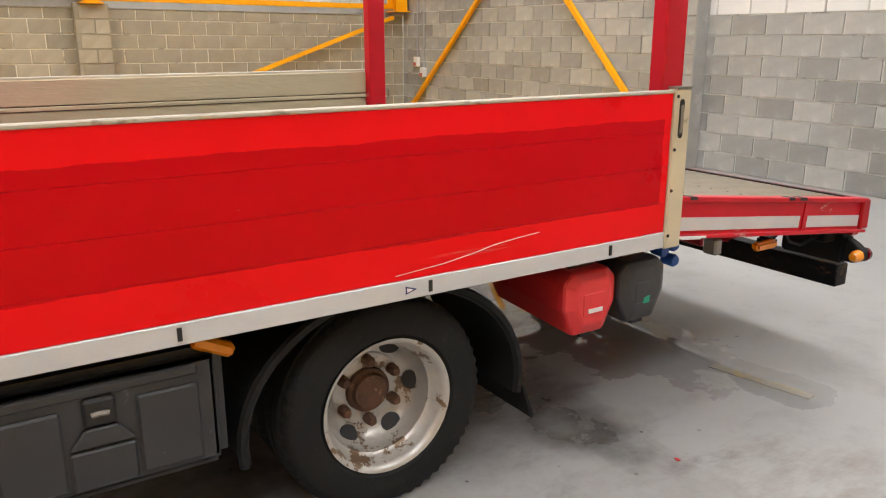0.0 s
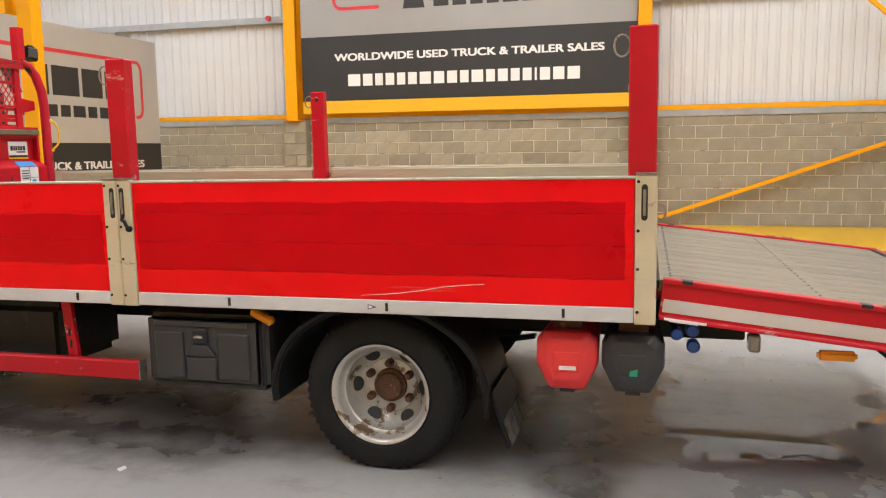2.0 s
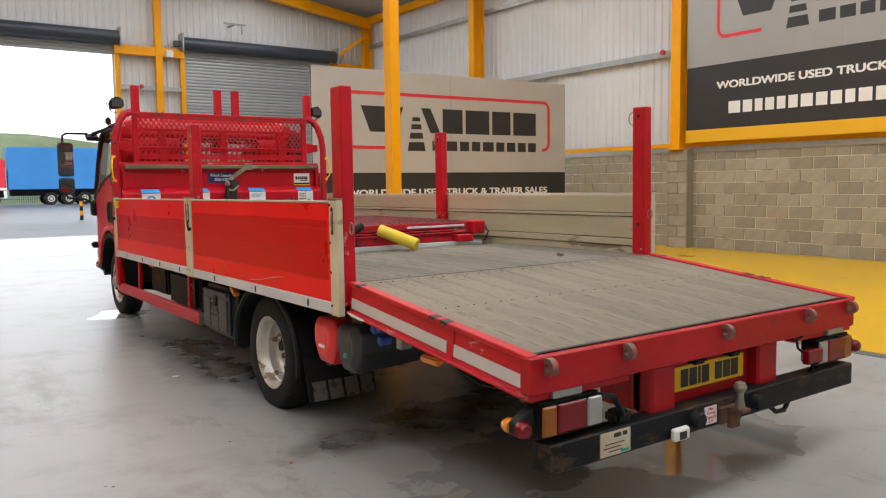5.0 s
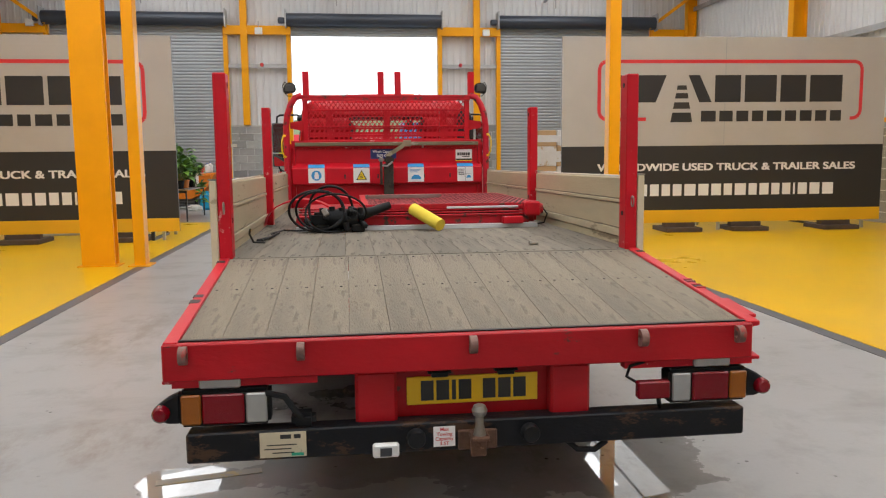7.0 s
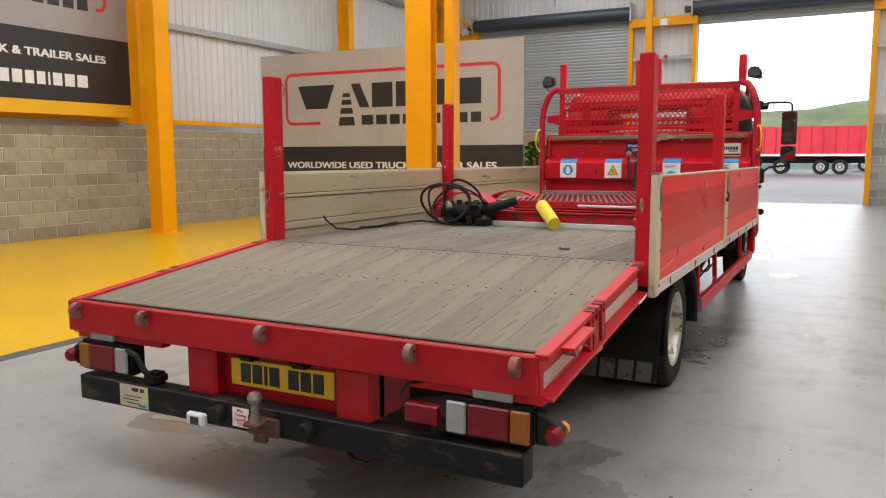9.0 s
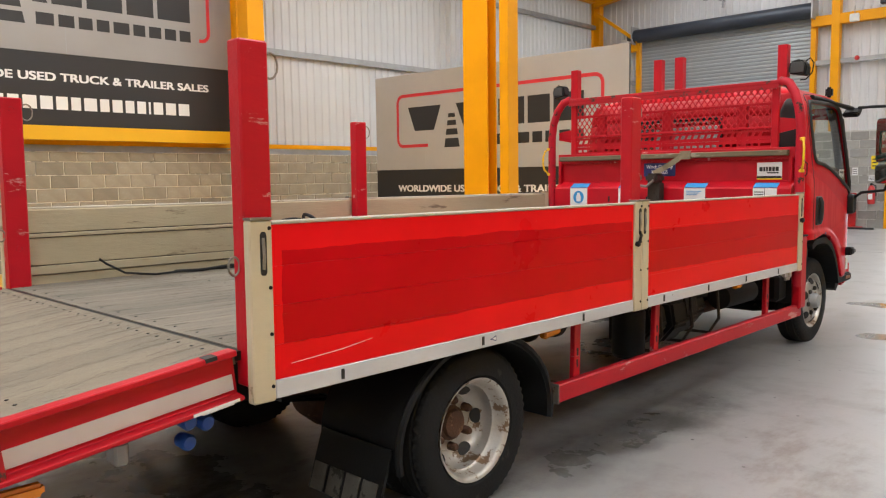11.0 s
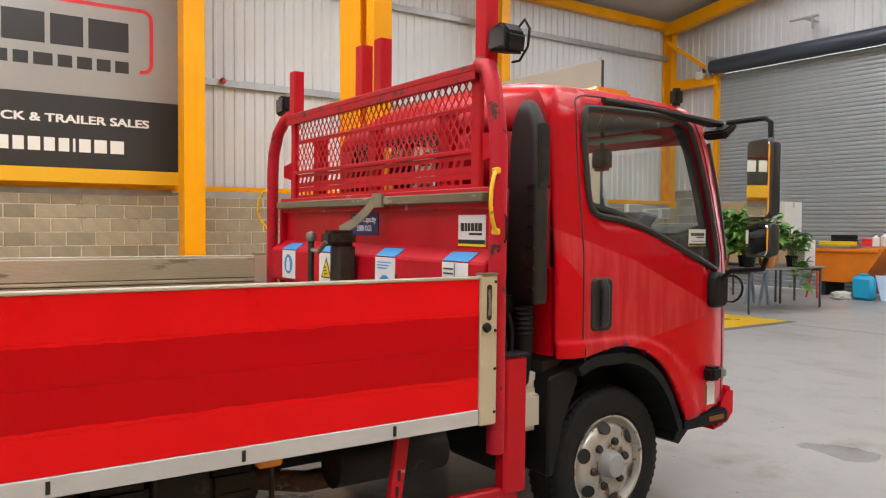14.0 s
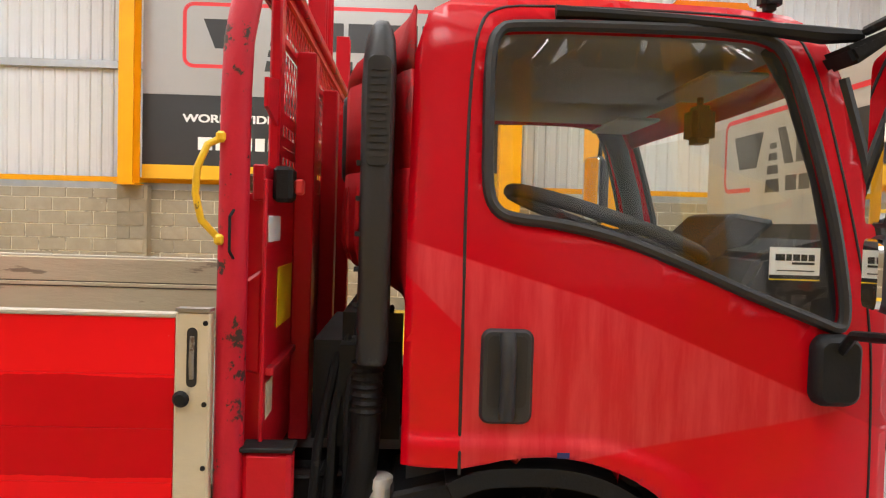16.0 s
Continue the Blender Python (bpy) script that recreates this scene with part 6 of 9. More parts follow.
punched(1.757, 1.836, 1.785, 1.815, 0.057, 0.033, 0.014, "punched_strip")
punched(1.66, 1.755, 1.708, 1.728, 0.057, 0.038, 0.0, "slotted_strip")
bm = B()
box(bm, -1.06, 1.06, HY - 0.075, HY - 0.03, 1.625, 1.668)
P("fender_rail", bm, RAIL_WOOD, label="dirty olive-brown cross rail", bevel=0.006)
PB("rail_mount", (-1.1, 1.1, HY - 0.03, HY + 0.0, 1.60, 1.69), RED_RAIL, bevel=0.004)
bm = B()
for a, b_ in (((0.22, HY - 0.085, 1.66), (0.14, HY - 0.095, 1.60)), ((0.14, HY - 0.095, 1.60), (0.04, HY - 0.11, 1.54)), ((0.04, HY - 0.11, 1.54), (-0.02, HY - 0.16, 1.50))):
    bar(bm, a, b_, 0.045, 0.005, up=(0, 1, 0.2))
box(bm, 0.18, 0.27, HY - 0.09, HY - 0.07, 1.615, 1.685)
P("tie_strap", bm, STRAP, label="faded webbing strap round the cross rail")
# winch post
bm = B()
box(bm, -0.055, 0.055, HY - 0.2, HY - 0.11, 0.918, 1.42)
wp = P("winch_post", bm, GREASY, label="worn steel winch post", bevel=0.006)
bm = B()
box(bm, -0.05, 0.06, HY - 0.26, HY - 0.1, 1.42, 1.50)
P("winch_head", bm, GREASY, wp, bevel=0.02, seg=2)
bm = B()
tube(bm, [(-0.09, HY - 0.29, 1.18), (-0.09, HY - 0.29, 1.44)], 0.016, 10)
P("winch_bar", bm, GREASY, wp, smooth=True)
bm = B()
spin(bm, [(-0.03, 0), (-0.02, 0.024), (0.0, 0.03), (0.02, 0.024), (0.03, 0)], 'z', (-0.09, HY - 0.29, 1.465), 14)
P("winch_knob", bm, STEEL, wp, smooth=True)
bm = B()
tube(bm, [(-0.09, HY - 0.29, 1.40), (-0.02, HY - 0.28, 1.39), (0.04, HY - 0.27, 1.44)], 0.012, 8)
P("winch_lever", bm, STEEL, wp, smooth=True)
# stickers on the ledge and the sheet
LY = HY - 0.0905


def ledge_sticker(x, kind):
    st = PB("warning_sticker", (x - 0.093, x + 0.093, LY - 0.002, LY, 1.205, 1.372), PAPER, lg, "white warning sticker with a blue heading")
    bm = B()
    prism(bm, [(HY - 0.09, 1.377), (HY - 0.092, 1.379), (HY - 0.035, 1.4165), (HY - 0.033, 1.4135)], 'x', x - 0.093, x + 0.093)
    P("sticker_heading", bm, BLUE_ST, lg)
    bm = B()
    yy = LY - 0.0035
    if kind == 0:
        spin(bm, [(0, 0.058), (-0.001, 0.058), (-0.001, 0.0)], 'y', (x, yy, 1.29), 22)
        P("symbol", bm, BLUE_ST, lg)
        bm = B()
        prism(bm, [(x - 0.02, 1.25), (x + 0.022, 1.25), (x + 0.028, 1.29), (x + 0.012, 1.33), (x - 0.012, 1.33), (x - 0.026, 1.29)], 'y', yy - 0.003, yy - 0.0015)
        P("symbol", bm, PAPER, lg)
    elif kind == 1:
        prism(bm, [(x - 0.062, 1.235), (x + 0.062, 1.235), (x, 1.35)], 'y', yy - 0.001, yy)
        P("symbol", bm, BLACK_ST, lg)
        bm = B()
        prism(bm, [(x - 0.048, 1.242), (x + 0.048, 1.242), (x, 1.333)], 'y', yy - 0.002, yy - 0.001)
        P("symbol", bm, YEL_ST, lg)
        bm = B()
        for k in range(3):
            bar(bm, (x - 0.02, yy - 0.003, 1.255 + 0.018 * k), (x + 0.018 - 0.006 * k, yy - 0.003, 1.262 + 0.018 * k), 0.001, 0.007, up=(0, 0, 1))
        P("symbol", bm, BLACK_ST, lg)
    elif kind == 2:
        prism(bm, [(x - 0.055, 1.235), (x + 0.06, 1.235), (x + 0.055, 1.262), (x + 0.02, 1.285), (x - 0.02, 1.285), (x - 0.05, 1.262)], 'y', yy - 0.001, yy)
        P("symbol", bm, BLUE_ST, lg)
        bm = B()
        for k in range(3):
            box(bm, x - 0.07, x + 0.06 - 0.02 * k, yy - 0.001, yy, 1.345 - 0.014 * k, 1.35 - 0.014 * k)
        P("print_bar", bm, BLUE_ST, lg)
    else:
        for k in range(4):
            box(bm, x - 0.08, x - 0.01, yy - 0.001, yy, 1.34 - 0.02 * k, 1.347 - 0.02 * k)
        box(bm, x - 0.002, x + 0.002, yy - 0.001, yy, 1.21, 1.37)
        box(bm, x - 0.08, x + 0.08, yy - 0.001, yy, 1.288, 1.291)
        P("print_bar", bm, BLACK_ST, lg)
        bm = B()
        prism(bm, [(x + 0.01, 1.245), (x + 0.075, 1.245), (x + 0.055, 1.275), (x + 0.03, 1.275)], 'y', yy - 0.001, yy)
        P("symbol", bm, BLUE_ST, lg)
    return st


for x, k in ((-0.824, 0), (-0.31, 1), (0.32, 2), (0.90, 3)):
    ledge_sticker(x, k)
st = PB("capacity_sticker", (-0.20, 0.10, HY - 0.003, HY - 0.001, 1.475, 1.59), NAVY_ST, label="navy winch capacity sticker with white lettering")
for i, w in enumerate(("Winch Capacity", "3500 KGS")):
    text_part("lettering", w, 0.042, SIGN_WHITE, st, Matrix.Translation((-0.05, HY - 0.0035, 1.557 - 0.047 * i)) @ Matrix.Rotation(radians(90), 4, 'X'), 0.92, 0.0004, 0.0006)
st = PB("dealer_sticker", (0.80, 0.995, HY - 0.003, HY - 0.001, 1.44, 1.575), PAPER, label="white sticker with a dark mark and yellow edge")
bm = B()
for x0, x1, z0, z1 in ((0.82, 0.845, 1.505, 1.54), (0.85, 0.865, 1.505, 1.54), (0.87, 0.888, 1.505, 1.54), (0.893, 0.915, 1.505, 1.54), (0.92, 0.94, 1.505, 1.54),
                       (0.945, 0.97, 1.505, 1.54), (0.88, 0.97, 1.488, 1.498), (0.802, 0.993, 1.45, 1.468)):
    box(bm, x0, x1, HY - 0.0042, HY - 0.003, z0, z1)
P("mark_shape", bm, BLACK_ST, st)
PB("yellow_edge", (0.80, 0.995, HY - 0.0042, HY - 0.003, 1.44, 1.4495), YEL_ST, st)
st = PB("yellow_sticker", (-1.2015, -1.1995, 4.55, 4.73, 1.238, 1.305), YEL_ST, label="yellow warning sticker on the drop side")
PB("print_bar", (-1.2025, -1.2015, 4.56, 4.70, 1.285, 1.293), RED_ST, st)
PB("print_bar", (-1.2025, -1.2015, 4.60, 4.70, 1.265, 1.272), RED_ST, st)
# triangle marks on the trims and a pale scratch
for s in (-1, 1):
    bm = B()
    prism(bm, [(1.19, 0.772), (1.19, 0.797), (1.15, 0.784)], 'x', *sx(s, 1.196, 1.1968))
    P("triangle_mark", bm, NAVY_ST)
    bm = B()
    prism(bm, [(1.186, 0.777), (1.186, 0.792), (1.163, 0.784)], 'x', *sx(s, 1.1968, 1.1974))
    P("triangle_mark", bm, PAPER)
# behind the headboard, towards the cab
PB("battery_switch", (0.98, 1.06, HY + 0.011, HY + 0.06, 1.60, 1.69), BLACK_PL, bevel=0.01)
PB("switch_key", (1.0, 1.03, HY + 0.06, HY + 0.085, 1.62, 1.66), RED_ST, bevel=0.006)
PB("small_sticker", (0.93, 1.10, HY + 0.0105, HY + 0.0125, 1.50, 1.565), PAPER)
PB("yellow_tag", (0.72, 0.95, HY + 0.0105, HY + 0.0125, 1.27, 1.43), YEL_ST)
PB("pale_tag", (1.0, 1.09, HY + 0.0105, HY + 0.0125, 1.06, 1.15), CREAM)
PB("sheet_fold", (0.72, 1.1, HY + 0.0105, HY + 0.03, 1.17, 1.19), RED_WORN, bevel=0.003)
PB("back_upright", (0.62, 0.70, HY + 0.0105, HY + 0.068, 0.9, 2.05), RED, bevel=0.004)
PB("back_upright", (-0.70, -0.62, HY + 0.0105, HY + 0.068, 0.9, 2.05), RED, bevel=0.004)
PB("back_upright", (-0.04, 0.04, HY + 0.0105, HY + 0.068, 0.9, 2.05), RED, bevel=0.004)

# ---- cab ----
def cab_w(y, z):
    w = 1.072
    if z > 1.40:
        w -= (z - 1.40) * 0.125
    if z > 2.02:
        w -= (z - 2.02) ** 2 * 3.2
    if y > 6.15:
        w -= ((y - 6.15) / 0.42) ** 2.2 * 0.10
    if y < 5.34:
        w -= ((5.34 - y) / 0.1) ** 2 * 0.03
    return w


def smooth_line(pts, per=5, closed=True):
    """A Catmull-Rom line through points."""
    out, n = [], len(pts)
    for i in range(n if closed else n - 1):
        p0, p1, p2, p3 = (Vector(pts[(i + k) % n] if closed else pts[max(0, min(n - 1, i + k))]) for k in (-1, 0, 1, 2))
        for k in range(per):
            t = k / per
            q = 0.5 * ((2 * p1) + (p2 - p0) * t + (2 * p0 - 5 * p1 + 4 * p2 - p3) * t * t + (3 * p1 - p0 - 3 * p2 + p3) * t ** 3)
            out.append((q.x, q.y))
    if not closed:
        out.append(tuple(pts[-1]))
    return out


OUT = [(5.245, 0.945), (5.40, 0.945), (5.46, 0.957)] + smooth_line([(5.46, 0.957), (5.54, 0.973), (5.66, 0.975), (5.80, 0.94), (5.93, 0.86), (6.03, 0.74), (6.10, 0.60)], 3, False)[1:] \
    + [(6.13, 0.565), (6.30, 0.585), (6.50, 0.61), (6.556, 0.63), (6.565, 0.80), (6.56, 1.05), (6.55, 1.25), (6.535, 1.42), (6.50, 1.62), (6.45, 1.80), (6.395, 1.98), (6.34, 2.095),
       (6.27, 2.155), (6.1, 2.175), (5.8, 2.182), (5.5, 2.182), (5.36, 2.17), (5.285, 2.115), (5.252, 2.0), (5.245, 1.6), (5.245, 1.25)]
WIN = smooth_line([(5.447, 1.98), (5.47, 2.065), (5.55, 2.085), (5.85, 2.092), (6.08, 2.09), (6.19, 2.07), (6.245, 2.0), (6.31, 1.80), (6.36, 1.60), (6.385, 1.44), (6.392, 1.345),
                   (6.37, 1.318), (6.30, 1.34), (6.12, 1.405), (5.95, 1.475), (5.78, 1.535), (5.62, 1.568), (5.52, 1.578), (5.47, 1.60), (5.448, 1.66), (5.445, 1.8)], 3)


MIRROR_PL = M("grey_moulded_plastic", (0.03, 0.032, 0.036), 0.45, 0, 0.15, 6, 120, 0.12, spec=0.4)


def rounded(u0, u1, v0, v1, r):
    """A rectangle with round corners, as (u, v) points."""
    out = []
    for cu, cv, a in ((u1 - r, v1 - r, 0), (u0 + r, v1 - r, 90), (u0 + r, v0 + r, 180), (u1 - r, v0 + r, 270)):
        out += [(cu + r * math.cos(radians(a + 15 * k)), cv + r * math.sin(radians(a + 15 * k))) for k in range(7)]
    return out


def shell(bm, u0, u1, v0, v1, r, x0, x1):
    """A moulded plastic body with soft rims, drawn out along x."""
    rim = min(r * 0.7, (x1 - x0) * 0.4)
    rings = []
    for x, k in ((x0, 1.0), (x0 + rim * 0.3, 0.45), (x0 + rim, 0.0), (x1 - rim, 0.0), (x1 - rim * 0.3, 0.45), (x1, 1.0)):
        e = rim * 0.6 * k
        rings.append([bm.verts.new((x, u, v)) for u, v in rounded(u0 + e, u1 - e, v0 + e, v1 - e, max(0.004, r - e))])
    for a, b_ in zip(rings, rings[1:]):
        for i in range(len(a)):
            j = (i + 1) % len(a)
            bm.faces.new((a[i], a[j], b_[j], b_[i]))
    bm.faces.new(rings[0])
    bm.faces.new(rings[-1])


def cab_side(s, outline, holes, inset=0.0):
    bm = B()
    loops = []
    for pts in [outline] + holes:
        vs = [bm.verts.new((0, a, b_)) for a, b_ in pts]
        loops += [bm.edges.new((vs[i], vs[(i + 1) % len(vs)])) for i in range(len(vs))]
    bmesh.ops.triangle_fill(bm, use_beauty=True, use_dissolve=False, edges=loops)
    for z in [0.6 + 0.035 * k for k in range(10)] + [0.94 + 0.011 * k for k in range(11)] + [1.1 + 0.08 * k for k in range(14)]:
        bmesh.ops.bisect_plane(bm, geom=list(bm.verts) + list(bm.edges) + list(bm.faces), plane_co=(0, 0, z), plane_no=(0, 0, 1))
    for y in [5.27, 5.30, 5.34] + [5.4 + 0.05 * k for k in range(5)] + [5.65 + 0.022 * k for k in range(20)] + [6.1, 6.15, 6.2, 6.25, 6.3, 6.35, 6.4, 6.45, 6.5, 6.53]:
        bmesh.ops.bisect_plane(bm, geom=list(bm.verts) + list(bm.edges) + list(bm.faces), plane_co=(0, y, 0), plane_no=(0, 1, 0))
    for v in bm.verts:
        y, z = v.co.y, v.co.z
        w = cab_w(y, z) - inset
        # raised lip over the wheel arch, and a pressed hollow across the door
        d = math.hypot(max(0.0, y - 5.66), (z - 0.42) * 0.98)
        if z < 1.06 and y < 6.22 and not inset:
            u = min(1.0, max(0.0, (0.60 - d) / 0.035))
            w += 0.017 * u * u * (3 - 2 * u)
        v.co.x = s * w
    return bm


cab = PB("cab", (-0.95, 0.95, 5.26, 6.45, 0.86, 0.92), INTERIOR, label="glossy red tilt cab")
for s in (-1, 1):
    bm = cab_side(s, OUT, [WIN])
    f = list(bm.faces)
    bmesh.ops.recalc_face_normals(bm, faces=f)
    if sum(q.normal.x * s for q in f) < 0:
        bmesh.ops.reverse_faces(bm, faces=f)
    ob = done("cab_side", bm, CAB_SIDE, cab, smooth=True)
    md = ob.modifiers.new("thick", 'SOLIDIFY')
    md.thickness, md.offset = 0.03, -1.0
    # glass and seal
    bm = cab_side(s, WIN, [], 0.018)
    gl = done("side_window", bm, GLASS, cab, "clear side window glass")
    gl.visible_shadow = False
    bm = B()
    tube(bm, [(s * (cab_w(a, b_) + 0.001), a, b_) for a, b_ in WIN], 0.016, 8, True)
    done("window_seal", bm, SEAL, cab, smooth=True)
    # inner trim round the door
    bm = cab_side(s, [(5.30, 0.98), (6.42, 0.98), (6.45, 1.29), (6.2, 1.36), (5.9, 1.47), (5.6, 1.55), (5.42, 1.58), (5.30, 1.58)], [], 0.06)
    done("door_trim", bm, INTERIOR, cab)
    bm = B()
    tube(bm, [(s * (cab_w(a, b_) - 0.055), a, b_) for a, b_ in ((6.24, 2.08), (6.31, 1.95), (6.385, 1.72), (6.44, 1.45), (6.46, 1.30))], 0.05, 10)
    done("pillar_trim", bm, INTERIOR, cab, "dark grey pillar trim", smooth=True)
    # door gap
    DG = [(5.393, 0.930), (5.393, 0.96), (5.393, 1.02), (5.392, 1.3), (5.392, 1.7), (5.40, 1.95), (5.42, 2.075), (5.465, 2.132), (5.6, 2.15), (6.05, 2.148), (6.22, 2.125), (6.285, 2.06), (6.345, 1.9), (6.42, 1.6), (6.47, 1.35), (6.49, 1.2), (6.50, 0.9), (6.495, 0.62)]
    bm = B()
    pts = smooth_line(DG, 3, False)
    tube(bm, [(s * (cab_w(a, b_) - 0.0005 + (0.017 if a < 5.5 and b_ < 1.0 else 0.0)), a, b_) for a, b_ in pts], 0.0045, 6)
    done("door_gap", bm, SEAL, cab)
    # handle in its cup
    def hp(y0, y1, z0, z1, x0, x1):
        return (*sx(s, x0, x1), y0, y1, z0, z1)
    bm = B()
    w = cab_w(5.5, 1.18)
    shell(bm, 5.438, 5.575, 1.055, 1.30, 0.028, *sx(s, w - 0.025, w + 0.012))
    hd = done("door_handle", bm, MIRROR_PL, cab, "black recessed door handle", smooth=True)
    bm = B()
    prism(bm, rounded(5.456, 5.557, 1.10, 1.282, 0.018), 'x', *sx(s, w + 0.006, w + 0.0135))
    done("handle_cup", bm, SEAL, cab)
    bm = B()
    tube(bm, [(s * (w + 0.008), 5.505, 1.285), (s * (w + 0.024), 5.507, 1.25), (s * (w + 0.026), 5.508, 1.18), (s * (w + 0.022), 5.508, 1.11), (s * (w + 0.008), 5.508, 1.075)], [0.022, 0.02, 0.019, 0.02, 0.022], 10)
    done("handle_grip", bm, MIRROR_PL, cab, smooth=True)
    bm = B()
    spin(bm, [(0, 0.0), (0, 0.007), (s * 0.003, 0.007), (s * 0.003, 0)], 'x', (s * (w + 0.006), 5.462, 1.075), 12)
    done("lock", bm, STEEL, cab)
    # black wheel-arch flare and inner wing
    AR = smooth_line([(5.36, 0.90), (5.44, 0.935), (5.56, 0.945), (5.68, 0.94), (5.80, 0.905), (5.91, 0.83), (6.00, 0.72), (6.07, 0.58), (6.09, 0.52)], 3, False)
    bm = B()
    inner = [(5.66 + (a - 5.66) * 0.93, 0.40 + (b_ - 0.40) * 0.915) for a, b_ in AR]
    prism(bm, AR + inner[::-1], 'x', *sx(s, 0.72, 1.082))
    done("arch_flare", bm, BLACK_PL, cab, "black plastic wheel arch flare", bevel=0.004)
    bm = B()
    prism(bm, [(5.22, 0.86), (5.40, 0.905), (5.40, 0.82), (5.30, 0.66), (5.26, 0.42), (5.22, 0.42)], 'x', *sx(s, 0.70, 1.04))
    done("rear_splash_guard", bm, BLACK_PL, cab, bevel=0.01)
    PB("inner_wing", (*sx(s, 0.5, 0.72), 5.25, 6.2, 0.55, 0.95), CHASSIS, cab)
    # step and bumper corner
    bm = B()
    box(bm, *sx(s, 0.86, 1.06), 6.12, 6.50, 0.50, 0.575)
    done("step", bm, BLACK_PL, cab, bevel=0.012, seg=2)
    PB("step_reflector", (*sx(s, 1.058, 1.064), 6.33, 6.45, 0.525, 0.55), BROWN_LENS, cab)
    bm = B()
    prism(bm, [(6.06, 0.46), (6.12, 0.57), (6.17, 0.50), (6.10, 0.44)], 'x', *sx(s, 0.88, 1.05))
    done("spray_flap", bm, BLACK_PL, cab)
    # indicator
    w = cab_w(6.33, 0.78)
    bm = B()
    box(bm, *sx(s, w - 0.01, w + 0.066), 6.27, 6.352, 0.748, 0.82)
    ind = done("side_indicator", bm, BLACK_PL, cab, "side indicator lamp in a black housing", bevel=0.014, seg=2)
    bm = B()
    box(bm, *sx(s, w + 0.004, w + 0.066), 6.35, 6.395, 0.754, 0.814)
    done("indicator_lens", bm, CLEAR_LENS, cab, bevel=0.014, seg=2)
    PB("side_label", (*sx(s, w + 0.0, w + 0.005), 6.26, 6.37, 0.615, 0.735), PAPER, cab)
    PB("side_label_yellow", (*sx(s, w + 0.003, w + 0.007), 6.262, 6.305, 0.62, 0.72), BROWN_LENS, cab)
    # rain gutter and mirror arms
    bm = B()
    gut = [(5.62, 2.128), (5.72, 2.128), (5.95, 2.12), (6.15, 2.10), (6.30, 2.075), (6.40, 2.075)]
    tube(bm, [(s * (cab_w(a, b_) + 0.012 + max(0, a - 6.1) * 0.3), a, b_) for a, b_ in gut], [0.02, 0.016, 0.016, 0.018, 0.024, 0.016], 8)
    done("mirror_bar", bm, BLACK_PL, cab, smooth=True)
    bm = B()
    tube(bm, [(s * 1.10, 6.38, 2.075), (s * 1.22, 6.37, 2.075), (s * 1.34, 6.34, 2.07), (s * 1.378, 6.325, 2.045), (s * 1.383, 6.32, 1.965)], 0.013, 8)
    done("mirror_arm", bm, BLACK_PL, cab, smooth=True)
    bm = B()
    prism(bm, [(6.32, 2.03), (6.44, 2.085), (6.44, 2.05), (6.35, 1.985)], 'x', *sx(s, 0.98, 1.12))
    done("mirror_mount", bm, BLACK_PL, cab, bevel=0.012, seg=2)
    bm = B()
    tube(bm, [(s * 1.07, 6.36, 1.245), (s * 1.16, 6.35, 1.315), (s * 1.26, 6.34, 1.325), (s * 1.35, 6.33, 1.335), (s * 1.375, 6.325, 1.40)], 0.013, 8)
    done("mirror_arm", bm, BLACK_PL, cab, smooth=True)
    bm = B()
    shell(bm, 6.29, 6.42, 1.12, 1.305, 0.04, *sx(s, 1.02, 1.105))
    done("mirror_foot", bm, BLACK_PL, cab, smooth=True)
    mm = Matrix.Translation((s * 1.362, 6.292, 0)) @ Matrix.Rotation(radians(s * -20), 4, 'Z')
    for z0, z1, nm in ((1.578, 1.965, "mirror_head"), (1.392, 1.565, "wide_mirror")):
        bm = B()
        shell(bm, -0.024, 0.055, z0, z1, 0.03, -0.088, 0.088)
        for v in bm.verts:      # the back of the head is rounded off
            if v.co.y > 0.0:
                v.co.x *= 0.8
                v.co.z = (z0 + z1) / 2 + (v.co.z - (z0 + z1) / 2) * 0.93
        bmesh.ops.transform(bm, matrix=mm, verts=bm.verts)
        h = done(nm, bm, MIRROR_PL, cab, "dark grey door mirror head", smooth=True)
        bm = B()
        prism(bm, rounded(-0.078, 0.078, z0 + 0.01, z1 - 0.01, 0.03), 'y', -0.03, -0.02)
        bmesh.ops.transform(bm, matrix=mm, verts=bm.verts)
        done(nm + "_glass", bm, MIRROR, cab)

# roof, back and front shells
bm = B()
ys = [5.252, 5.27, 5.30, 5.36, 5.5, 5.8, 6.1, 6.22, 6.30, 6.36, 6.395]
edge = {5.252: 2.0, 5.27: 2.06, 5.30: 2.13, 5.36: 2.17, 5.5: 2.182, 5.8: 2.182, 6.1: 2.175, 6.22: 2.163, 6.30: 2.135, 6.36: 2.05, 6.395: 1.98}
rise = {5.252: 0.03, 5.27: 0.05, 5.30: 0.06, 5.36: 0.075, 5.5: 0.09, 5.8: 0.10, 6.1: 0.09, 6.22: 0.07, 6.30: 0.05, 6.36: 0.04, 6.395: 0.03}
rows_ = []
for y in ys:
    w, z0, h = cab_w(y, edge[y]), edge[y], rise[y]
    row = []
    for k in range(25):
        u = -1 + 2 * k / 24
        row.append(bm.verts.new((w * u, y + (0.10 * (1 - u * u) if y > 6.33 else 0), z0 + h * (1 - abs(u) ** 3.2))))
    rows_.append(row)
for a, b_ in zip(rows_, rows_[1:]):
    for k in range(24):
        bm.faces.new((a[k], a[k + 1], b_[k + 1], b_[k]))
